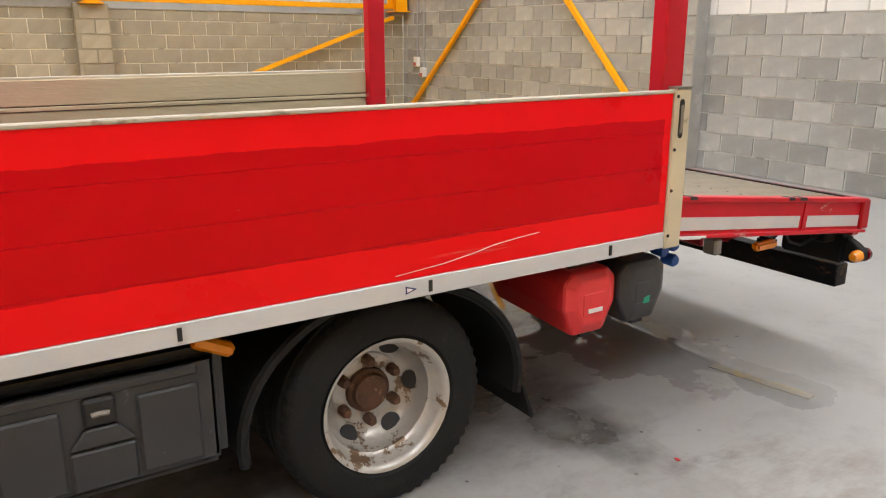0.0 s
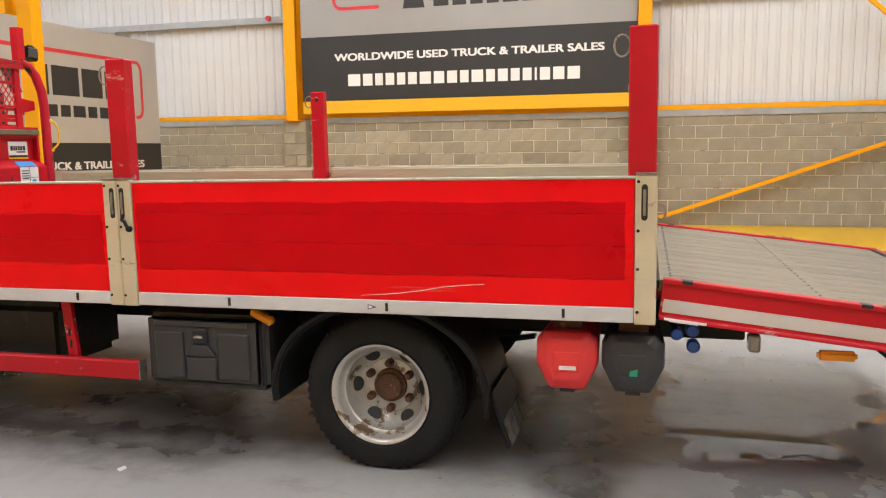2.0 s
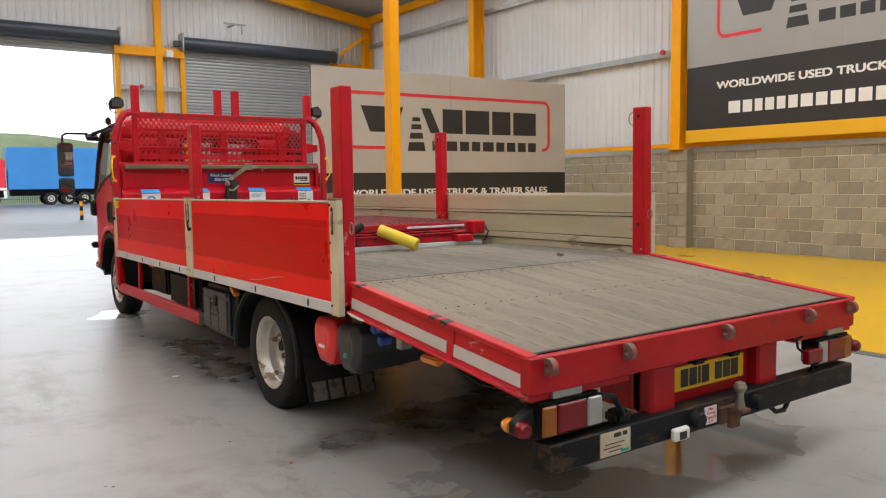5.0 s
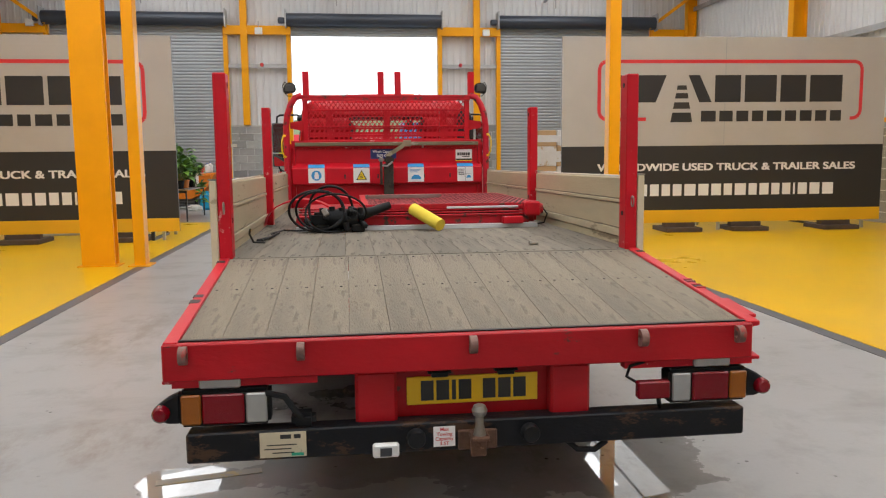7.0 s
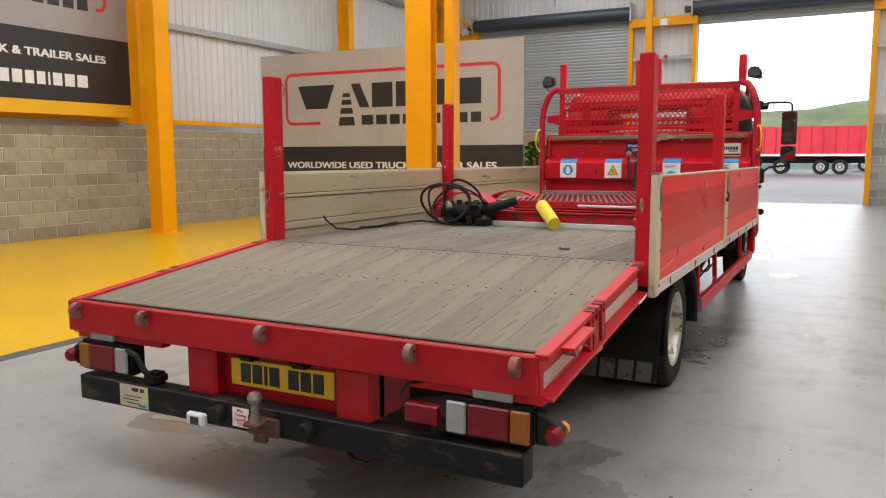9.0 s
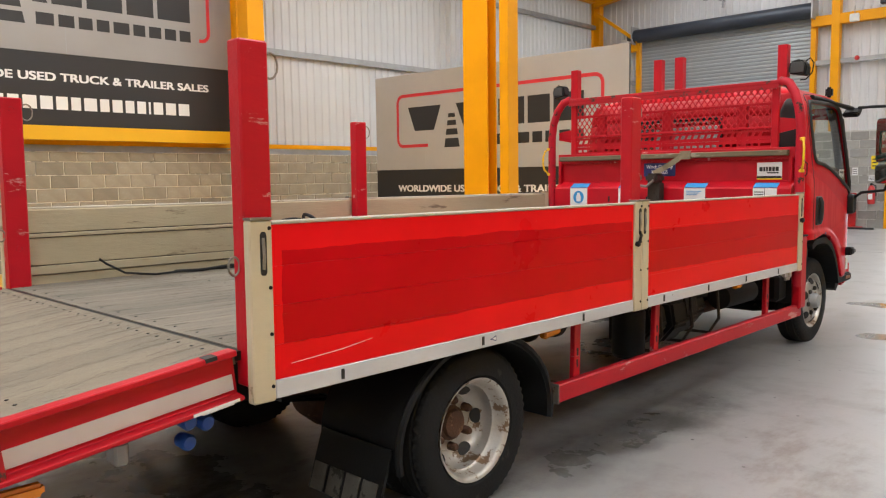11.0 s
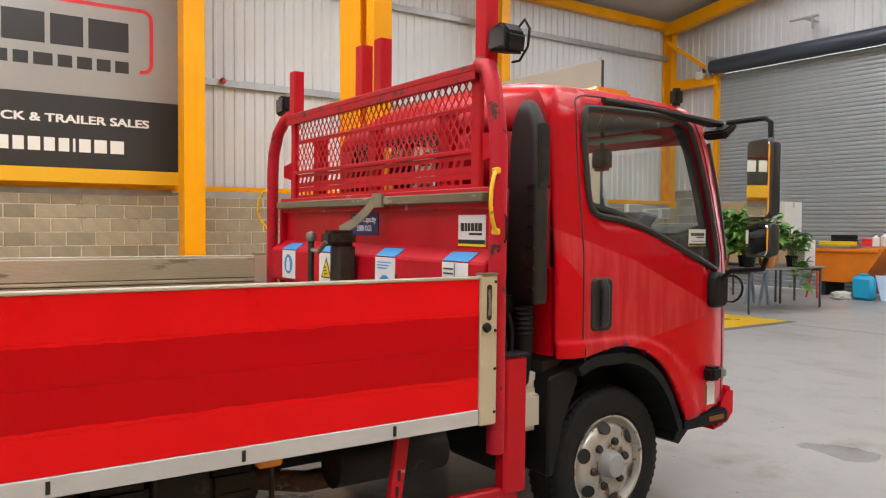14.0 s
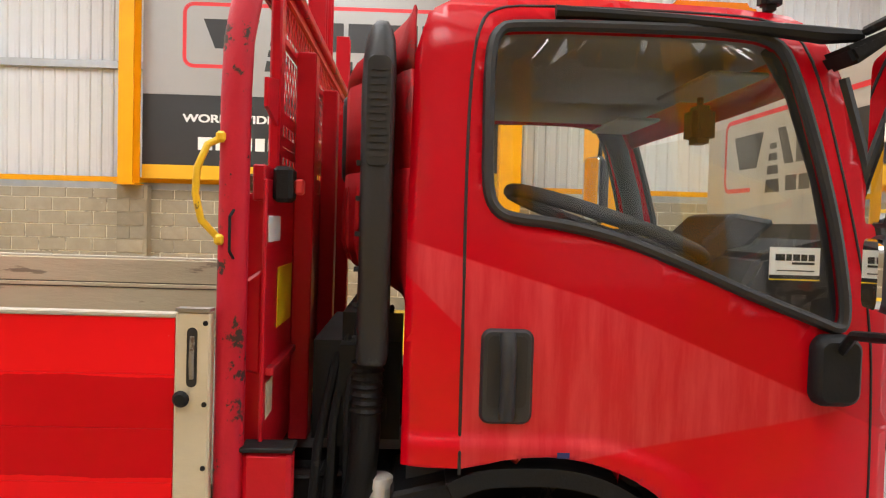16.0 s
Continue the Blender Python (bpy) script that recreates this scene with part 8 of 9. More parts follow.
for j in range(ny):
    row = []
    for i in range(nx):
        x, y = -120 + 240 * i / (nx - 1), 74 + 60 * j / (ny - 1)
        t = min(1.0, max(0.0, (y - 74) / 22))
        z = -0.4 + (6.6 + 0.9 * math.sin(x * 0.06 + 1) + 0.5 * math.sin(x * 0.21)) * (3 * t * t - 2 * t ** 3) + rng.uniform(-0.2, 0.2) * t
        row.append(bm.verts.new((x, y, z)))
    grid.append(row)
for j in range(ny - 1):
    for i in range(nx - 1):
        bm.faces.new((grid[j][i], grid[j][i + 1], grid[j + 1][i + 1], grid[j + 1][i]))
tagged(done("hillside", bm, GRASS, smooth=True), "green grassy bank behind the yard", "hill", kind="structure")
FENCE = M("pale_blue_fence_steel", (0.16, 0.25, 0.36), 0.5, 0.2, 0.1)
fence = thing("palisade_fence", "pale blue steel palisade fence along the yard", "fence")
for i in range(11):
    boxpart("post", (-20 + 4 * i - 0.05, -20 + 4 * i + 0.05, 71.05, 71.15, -0.02, 2.2), FENCE, fence)
for z in (0.4, 1.8):
    boxpart("rail", (-20, 20, 71.0, 71.05, z, z + 0.06), FENCE, fence)
bm = B()
box(bm, -0.03, 0.03, 70.97, 71.0, 0.05, 2.2)
pale = part("pale", bm, FENCE, fence)
pale.location.x = -20
for i in range(1, 240):
    o = new("pale", pale.data)
    o.parent = fence
    o.location.x = -20 + i / 6
LORRY_RED = M("lorry_red", (0.62, 0.03, 0.05), 0.4, 0, 0.12, 0.8, 10, 0.05)
LORRY_WHITE = M("lorry_white", (0.72, 0.72, 0.72), 0.35, 0, 0.05, 0.8, 10, 0.02)
LORRY_BLUE = M("lorry_blue_curtain", (0.035, 0.20, 0.50), 0.4, 0, 0.1, 0.6, 10, 0.1)


def far_lorry(x0, x1, y, body_mat, body_z, label, cab_left, rails):
    """A parked lorry side on: x0 to x1 its body, the cab beyond one end."""
    lo = thing("lorry", label, "lorry", "parked lorries")
    boxpart("body", (x0, x1, y, y + 2.5, body_z[0], body_z[1]), body_mat, lo, bevel=0.04)
    boxpart("chassis", (x0 + 0.2, x1 - 0.1, y + 0.7, y + 1.8, 0.75, body_z[0]), CHASSIS, lo)
    if rails:
        boxpart("side_rail", (x0, x1, y - 0.03, y, body_z[0] + 0.05, body_z[0] + 0.2), LORRY_WHITE, lo)
        k = x0 + 0.4
        while k < x1:
            boxpart("side_rib", (k, k + 0.09, y - 0.07, y, body_z[0] + 0.2, body_z[1] - 0.05), body_mat, lo)
            k += 0.75
    cx = x0 - 2.1 if cab_left else x1 + 0.1
    bm = B()
    prof = [(cx, 0.55), (cx + 2.0, 0.55), (cx + 2.0, 3.0), (cx + 0.35, 3.05), (cx, 1.9)] if cab_left else \
        [(cx, 0.55), (cx + 2.0, 0.55), (cx + 2.0, 1.9), (cx + 1.65, 3.05), (cx, 3.0)]
    prism(bm, prof, 'y', y + 0.05, y + 2.45)
    cab = part("cab", bm, LORRY_WHITE, lo, "white cab", bevel=0.06)
    boxpart("side_window", (cx + 0.6, cx + 1.5, y + 0.03, y + 0.06, 1.9, 2.7), SEAL, cab)
    for wx in (cx + 1.0, x0 + 0.42 * (x1 - x0), x1 - 1.6 if cab_left else x0 + 1.6, x1 - 2.8 if cab_left else x0 + 2.8):
        for wy in (y + 0.02, y + 2.18):
            bm = B()
            spin(bm, [(0, 0.0), (0, 0.3), (0, 0.47), (0.05, 0.51), (0.25, 0.51), (0.3, 0.47), (0.3, 0.0)], 'y', (wx, wy, 0.498), 24)
            w = part("wheel", bm, TYRE, lo, smooth=True)
            bm = B()
            spin(bm, [(-0.012, 0.0), (-0.012, 0.1), (0.005, 0.14), (-0.012, 0.27), (0.03, 0.29)], 'y', (wx, wy, 0.498), 20)
            part("rim", bm, RIM, w, smooth=True)
    return lo


far_lorry(-6.0, 3.2, 56.0, LORRY_RED, (1.2, 3.3), "red flatbed lorry with white cab parked outside", True, True)
far_lorry(4.4, 11.5, 69.0 - 3.0, LORRY_BLUE, (1.25, 4.6), "blue curtain-sided lorry with white cab parked outside", True, False)
for bx, by in ((3.6, 33.0), (5.4, 33.4)):
    bo = thing("bollard", "black and orange plastic bollard in the yard", "bollard", "bollards")
    for k in range(5):
        bm = B()
        tube(bm, [(bx, by, 0.2 * k - 0.012), (bx, by, 0.2 * k + 0.188)], 0.07, 14)
        part("band", bm, BLACK_PL if k % 2 == 0 else AMBER, bo, smooth=True)

# ---- tables, plants and stores along the left side ----
WOOD = M("worn_plywood", (0.36, 0.22, 0.10), 0.6, 0, 0.2, 2, 40, 0.15, (0.22, 0.14, 0.07), 0.6, wscale=4, stretch=(1, 6, 1))
CREAM_WOOD = M("cream_painted_wood", (0.60, 0.54, 0.42), 0.6, 0, 0.1, 2, 40, 0.1)
CARD = M("brown_cardboard", (0.46, 0.31, 0.17), 0.85, 0, 0.1, 2, 60, 0.15, (0.38, 0.25, 0.13), 0.62, wscale=3)
CARD_WHITE = M("white_cardboard", (0.70, 0.67, 0.62), 0.8, 0, 0.05, 2, 60, 0.1)
TAPE = M("packing_tape", (0.55, 0.42, 0.26), 0.3, 0, 0.08)
LEAF = M("plant_leaf", (0.12, 0.27, 0.03), 0.42, 0, 0.3, 9, 60, 0.1, (0.14, 0.27, 0.05), 0.6, rand=0.35, wscale=5)
LEAF_DK = M("dark_plant_leaf", (0.055, 0.17, 0.035), 0.38, 0, 0.3, 9, 60, 0.1, (0.08, 0.19, 0.05), 0.62, rand=0.35, wscale=5)
STEM = M("plant_stem", (0.12, 0.17, 0.05), 0.6, 0, 0.15)
SOIL = M("potting_soil", (0.03, 0.022, 0.016), 0.95, 0, 0.3, 20, 90, 0.5)
TERRA = M("orange_plant_pot", (0.60, 0.20, 0.04), 0.5, 0, 0.1)
ORANGE = M("orange_steel_paint", (0.80, 0.22, 0.012), 0.42, 0, 0.12, 2, 40, 0.1, (0.45, 0.16, 0.03), 0.64, wscale=5)
CYAN = M("cyan_plastic", (0.015, 0.36, 0.62), 0.4, 0, 0.08)
BLUE_DRUM = M("blue_plastic_drum", (0.012, 0.10, 0.42), 0.42, 0, 0.12)
SACK = M("crumpled_white_sack", (0.62, 0.60, 0.55), 0.8, 0, 0.12, 6, 40, 0.5)
BLUE_CLOTH = M("navy_cloth", (0.02, 0.04, 0.09), 0.95, 0, 0.2, 8, 90, 0.3)
WRAP = M("stretch_wrap_film", (0.66, 0.67, 0.69), 0.25, 0, 0.08, 3, 12, 0.5, (0.50, 0.40, 0.28), 0.56, wscale=2.2, coat=0.5)
BLACK_STEEL = M("black_steel_tube", (0.03, 0.03, 0.032), 0.45, 0.2, 0.15)
PALE_BLUE = M("pale_blue_paint", (0.35, 0.45, 0.58), 0.5, 0, 0.1)
GREY_STEEL = M("dark_grey_table_leg", (0.07, 0.07, 0.075), 0.45, 0.3, 0.15)


def table(x0, x1, y0, y1, h, top_mat, leg_mat, label, leg=0.035, thick=0.03, edge=None):
    t = thing("table", label, "table", "work tables")
    boxpart("tabletop", (x0, x1, y0, y1, h - thick, h), top_mat, t, bevel=0.004)
    if edge:
        boxpart("edge_strip", (x0, x1, y0 - 0.012, y0, h - thick, h - 0.003), edge, t)
    for x in (x0 + 0.05, x1 - 0.05 - leg):
        for y in (y0 + 0.05, y1 - 0.05 - leg):
            boxpart("leg", (x, x + leg, y, y + leg, 0.0, h - thick), leg_mat, t, bevel=0.004)
    boxpart("apron", (x0 + 0.05, x1 - 0.05, y0 + 0.05, y0 + 0.08, h - thick - 0.06, h - thick), leg_mat, t)
    boxpart("apron", (x0 + 0.05, x1 - 0.05, y1 - 0.08, y1 - 0.05, h - thick - 0.06, h - thick), leg_mat, t)
    return t


TABLE_H = 0.77
GREY_TOP = M("grey_table_top", (0.22, 0.20, 0.18), 0.5, 0, 0.1)
table(-5.12, -4.19, 14.6, 16.95, TABLE_H, GREY_TOP, GREY_STEEL, "grey folding table with wooden edge carrying plants", edge=WOOD)
table(-8.3, -5.95, 15.02, 15.75, TABLE_H, WOOD, GREY_STEEL, "wooden work table with thin dark steel legs")
table(-6.75, -5.2, 17.0, 17.8, TABLE_H, GREY_TOP, GREY_STEEL, "grey folding table carrying stacked cartons")


def leaf_mesh(length, width, droop, mat, name="leaf"):
    """A blade with a fold along its rib that arches over; it springs from the origin along +x."""
    n = 7
    v, f = [], []
    for i in range(n):
        t = i / (n - 1)
        a = t * droop
        x, z = length * t * math.cos(a * 0.75), length * (0.38 * t - 0.6 * droop * t * t)
        w = width * math.sin(math.pi * min(1.0, 0.06 + 0.94 * t) ** 0.8) * 0.5 if i < n - 1 else 0.002
        v += [(x, -w, z + 0.22 * w), (x, 0, z), (x, w, z + 0.22 * w)]
    for i in range(n - 1):
        for k in (0, 1):
            a = 3 * i + k
            f.append((a, a + 1, a + 4, a + 3))
    me = bpy.data.meshes.new(name)
    me.from_pydata(v, [], f)
    me.materials.append(mat)
    for p in me.polygons:
        p.use_smooth = True
    return me


BROAD = [leaf_mesh(0.24, 0.12, 0.8, LEAF), leaf_mesh(0.30, 0.14, 1.0, LEAF), leaf_mesh(0.2, 0.10, 0.6, LEAF_DK)]
BIG = [leaf_mesh(0.32, 0.19, 0.9, LEAF_DK), leaf_mesh(0.27, 0.17, 0.7, LEAF_DK), leaf_mesh(0.3, 0.16, 1.1, LEAF)]
SLIM = [leaf_mesh(0.36, 0.05, 1.0, LEAF), leaf_mesh(0.30, 0.045, 0.8, LEAF_DK), leaf_mesh(0.42, 0.05, 1.2, LEAF)]


def potted_plant(x, y, z, height, spread, kinds, pot_mat, seed, label, leaves=34, pot=(0.11, 0.2), trail=0):
    r = random.Random(seed)
    p = thing("potted_plant", label, "plant", "potted plants", m=pose(x, y, z))
    bm = B()
    pr, ph = pot
    spin(bm, [(0, 0.0), (0, pr * 0.72), (ph * 0.85, pr * 0.95), (ph * 0.85, pr * 1.04), (ph, pr * 1.05), (ph, pr * 0.94), (ph - 0.03, pr * 0.9), (ph - 0.03, 0.0)], 'z', (0, 0, 0), 22)
    part("pot", bm, pot_mat, p, smooth=True)
    bm = B()
    spin(bm, [(ph - 0.029, 0.0), (ph - 0.022, pr * 0.5), (ph - 0.028, pr * 0.89)], 'z', (0, 0, 0), 16)
    part("soil", bm, SOIL, p)
    for i in range(int(leaves * 2.1)):
        a = r.uniform(0, 2 * math.pi)
        k = math.sqrt(r.random())
        hz = ph + (height - ph) * (r.uniform(0.15, 1.0) * (1 - 0.3 * k * k))
        if i < trail * 2:
            hz, k, a = r.uniform(-0.42, 0.1), r.uniform(0.9, 1.15), r.uniform(-0.9, 0.5)
        px, py = spread * k * math.cos(a) * 0.62, spread * k * math.sin(a) * 0.62
        if i % 2 == 0:
            bm = B()
            mid = (px * 0.35, py * 0.35, max(ph, hz * 0.6))
            tube(bm, [(px * 0.05, py * 0.05, ph - 0.03), mid, (px, py, hz)], [0.006, 0.005, 0.003], 5)
            part("stem", bm, STEM, p)
        o = new("leaf", r.choice(kinds))
        o.parent = p
        s = r.uniform(0.75, 1.2)
        o.matrix_local = Matrix.Translation((px, py, hz)) @ Matrix.Rotation(a + r.uniform(-0.6, 0.6), 4, 'Z') @ \
            Matrix.Rotation(r.uniform(-0.75, 0.35), 4, 'Y') @ Matrix.Rotation(r.uniform(-0.5, 0.5), 4, 'X') @ Matrix.Scale(s, 4)
    return p


for i, (px, py, hh, sp, kinds, pm, lv, tr, lab) in enumerate((
        (-4.92, 14.86, 1.02, 0.36, BIG, TERRA, 40, 0, "tall broad-leaved green plant in an orange pot"),
        (-4.45, 14.95, 0.80, 0.36, BROAD, BLACK_PL, 44, 0, "bushy green plant in a black pot"),
        (-4.86, 15.4, 1.08, 0.38, BIG, BLACK_PL, 40, 0, "tall broad-leaved green plant in a black pot"),
        (-4.45, 15.55, 1.0, 0.36, BROAD, TERRA, 42, 0, "bushy green plant in an orange pot"),
        (-4.42, 16.2, 0.72, 0.34, BROAD, BLACK_PL, 44, 10, "trailing green plant that hangs over the table edge"),
        (-4.85, 16.0, 0.85, 0.34, SLIM, TERRA, 40, 0, "feathery slim-leaved green plant in an orange pot"),
        (-6.25, 15.3, 0.68, 0.34, BROAD, BLACK_PL, 36, 0, "leafy green plant in a black pot on the table"),
        (-6.75, 15.36, 0.72, 0.32, SLIM, BLACK_PL, 26, 0, "sparse slim-leaved plant in a black pot"))):
    potted_plant(px, py, TABLE_H, hh, sp, kinds, pm, 40 + i, lab, lv, trail=tr)


def carton(x0, x1, y0, y1, z0, z1, mat, label, tape=True):
    c = thing("carton", label, "box", "cartons")
    boxpart("box", (x0, x1, y0, y1, z0, z1), mat, c, bevel=0.006)
    if tape:
        ym = (y0 + y1) / 2
        bm = B()
        box(bm, x0 - 0.002, x1 + 0.002, ym - 0.03, ym + 0.03, z1 - 0.12, z1 + 0.002)
        part("tape", bm, TAPE, c)
    xm = (x0 + x1) / 2
    boxpart("flap_joint", (xm - 0.003, xm + 0.003, y0 - 0.002, y0, z0 + 0.01, z1 - 0.01), SOIL, c)
    return c


carton(-6.5, -5.72, 17.1, 17.7, TABLE_H, 1.36, CARD, "large brown cardboard carton on a table")
carton(-6.55, -5.45, 17.08, 17.66, 1.36, 1.99, CARD, "large brown cardboard carton on top of another")
carton(-5.44, -5.12, 17.1, 17.7, 1.36, 1.99, CARD_WHITE, "white cardboard carton beside a brown one")
carton(-5.71, -5.24, 17.1, 17.7, TABLE_H, 1.36, CARD, "brown cardboard carton on a table")
carton(-4.72, -4.37, 16.55, 16.9, TABLE_H, 1.25, CARD_WHITE, "white cardboard carton at the end of the plant table")
# on the wooden table
ob_ = thing("tool_case", "orange plastic tool case on the wooden table", "case")
boxpart("base", (-8.05, -7.6, 15.1, 15.4, TABLE_H, TABLE_H + 0.16), ORANGE, ob_, bevel=0.015)
boxpart("lid", (-8.05, -7.6, 15.1, 15.4, TABLE_H + 0.163, TABLE_H + 0.24), ORANGE, ob_, bevel=0.015)
boxpart("clasp", (-7.86, -7.8, 15.088, 15.1, TABLE_H + 0.13, TABLE_H + 0.2), BLACK_PL, ob_)


def lump(name, label, category, x, y, z, sx, sy, sz, mat, seed, amp=0.2):
    """A soft crumpled heap resting on z."""
    r = random.Random(seed)
    bm = B()
    bmesh.ops.create_icosphere(bm, subdivisions=3, radius=1.0)
    ph = [r.uniform(0, 6) for _ in range(6)]
    for v in bm.verts:
        c = v.co.copy()
        k = 1 + amp * (math.sin(4 * c.x + ph[0]) * math.sin(5 * c.y + ph[1]) + 0.6 * math.sin(9 * c.z + ph[2]) * math.sin(8 * c.x + ph[3]) + r.uniform(-0.25, 0.25))
        v.co = Vector((x + c.x * k * sx, y + c.y * k * sy, z + max(0.0, (c.z * k + 0.75)) * sz))
    return tagged(done(name, bm, mat, smooth=True), label, category)


lump("cloth_heap", "crumpled navy cloth on the wooden table", "cloth", -7.3, 15.3, TABLE_H, 0.2, 0.15, 0.09, BLUE_CLOTH, 3)
lp = thing("laptop", "thin grey closed laptop on the wooden table", "laptop")
boxpart("base", (-7.05, -6.7, 15.1, 15.35, TABLE_H, TABLE_H + 0.02), BLACK_PL, lp, bevel=0.004)
boxpart("lid", (-7.05, -6.7, 15.1, 15.35, TABLE_H + 0.021, TABLE_H + 0.032), GREY_PL, lp, bevel=0.004)
wb = thing("white_board", "white board leaning at the back of the table", "board")
bm = B()
bar(bm, (-7.55, 15.6, TABLE_H + 0.003), (-7.55, 15.72, TABLE_H + 0.42), 0.9, 0.015, up=(0, 1, 0))
part("sheet", bm, WHITE_PL, wb, bevel=0.002)
boxpart("foot_ledge", (-8.0, -7.1, 15.56, 15.6, TABLE_H, TABLE_H + 0.012), WHITE_PL, wb)
# red machine and step stool under the tables
mc = thing("red_machine", "small red machine with black wheels under a table", "machine")
boxpart("body", (-7.1, -6.55, 16.3, 16.7, 0.12, 0.36), ORANGE if False else RED_BIN, mc, bevel=0.04)
boxpart("handle", (-7.1, -6.6, 16.48, 16.52, 0.36, 0.42), BLACK_PL, mc, bevel=0.01)
for wx in (-6.98, -6.66):
    for wy in (16.28, 16.68):
        bm = B()
        spin(bm, [(0, 0.0), (0, 0.1), (0.04, 0.1), (0.04, 0.0)], 'y', (wx, wy, 0.1), 18)
        part("wheel", bm, TYRE, mc, smooth=True)
bw = thing("bicycle_wheel", "thin black wheel leaning under a table", "wheel")
bm = B()
tube(bm, [(-5.75 + 0.26 * math.cos(a), 16.3 + 0.05 * math.sin(a), 0.262 + 0.26 * math.sin(a)) for a in [k * math.pi / 16 for k in range(32)]], 0.022, 8, True)
part("tyre", bm, TYRE, bw, smooth=True)
for k in range(6):
    a = k * math.pi / 6
    bm = B()
    tube(bm, [(-5.75 + 0.25 * math.cos(a), 16.3 + 0.05 * math.sin(a), 0.262 + 0.25 * math.sin(a)), (-5.75 - 0.25 * math.cos(a), 16.3 - 0.05 * math.sin(a), 0.262 - 0.25 * math.sin(a))], 0.003, 5)
    part("spoke", bm, STEEL, bw)
sl_ = thing("step_stool", "pale blue step stool under a table", "stool")
for x, y in ((-5.35, 16.2), (-5.05, 16.2), (-5.35, 16.5), (-5.05, 16.5)):
    bm = B()
    bar(bm, (x, y, 0.0), (x * 0.995 - 0.02, 16.35, 0.62), 0.06, 0.03)
    part("leg", bm, PALE_BLUE, sl_)
boxpart("step", (-5.42, -5.02, 16.24, 16.46, 0.62, 0.65), PALE_BLUE, sl_, bevel=0.006)
# bench with cream legs on the yellow bay
bn = thing("work_bench", "pale topped work bench with thick cream wooden legs", "bench")
boxpart("worktop", (-6.7, -4.98, 12.0, 13.05, 0.74, 0.82), CREAM_WOOD, bn, bevel=0.01)
for x0, x1, y0, y1 in ((-5.35, -5.06, 12.55, 12.72), (-5.35, -5.06, 12.06, 12.2), (-6.6, -6.3, 12.55, 12.72), (-6.6, -6.3, 12.06, 12.2)):
    boxpart("leg", (x0, x1, y0, y1, 0.02, 0.74), CREAM_WOOD, bn, bevel=0.006)
boxpart("lower_shelf", (-6.6, -5.06, 12.2, 12.55, 0.36, 0.4), CREAM_WOOD, bn, bevel=0.004)
boxpart("base_plate", (-6.7, -4.68, 11.7, 12.8, 0.004, 0.02), GALV, bn)
boxpart("sheet", (-6.6, -5.1, 12.15, 12.95, 0.82, 0.84), WHITE_PL, thing("plastic_sheet", "white plastic sheet lying on a bench", "sheet"), bevel=0.004)
# props behind the banners
for px in (-4.0, -8.8, 4.2, 9.0):
    pr = thing("banner_prop", "black steel prop that holds up a banner", "prop", "banner props")
    boxpart("upright", (px - 0.03, px + 0.03, 10.3, 10.36, 0.05, 2.1), BLACK_STEEL, pr, bevel=0.004)
    boxpart("foot", (px - 0.03, px + 0.03, 10.3, 11.5, 0.004, 0.05), BLACK_STEEL, pr, bevel=0.004)
    bm = B()
    bar(bm, (px, 10.36, 1.95), (px, 11.45, 0.06), 0.035, 0.035)
    part("brace", bm, BLACK_STEEL, pr)
# electrics on the left wall
for y0, y1, z0, z1 in ((18.3, 18.82, 1.72, 2.06), (18.3, 18.75, 1.98 - 0.64, 1.68), (19.0, 19.5, 1.5, 1.95), (19.6, 19.95, 1.7, 1.98)):
    eb = thing("fuse_box", "white metal fuse box on the block wall", "fuse box", "fuse boxes")
    boxpart("case", (XL, XL + 0.14, y0, y1, z0, z1), WHITE_PL, eb, bevel=0.01)
    boxpart("door", (XL + 0.14, XL + 0.152, y0 + 0.02, y1 - 0.02, z0 + 0.02, z1 - 0.02), GREY_PL, eb, bevel=0.004)
nt = thing("wall_notice", "red and white notice board on the block wall", "notice")
boxpart("board", (XL + 0.001, XL + 0.012, 16.16, 16.95, 1.5, 1.95), PAPER, nt)
boxpart("red_field", (XL + 0.012, XL + 0.015, 16.2, 16.91, 1.54, 1.78), RED_ST, nt)
for k, (a, b) in enumerate(((16.36, 16.62), (16.3, 16.8))):
    boxpart("bar", (XL + 0.015, XL + 0.017, a, b, 1.68 - 0.1 * k, 1.735 - 0.1 * k), PAPER, nt)
sh = thing("wall_shelf", "pale long shelf along the block wall", "shelf")
boxpart("board", (XL, XL + 0.3, 17.6, 20.3, 1.2, 1.24), CREAM_WOOD, sh, bevel=0.004)
for y in (17.9, 19.9):
    boxpart("bracket", (XL, XL + 0.25, y, y + 0.03, 1.08, 1.2), GALV, sh)

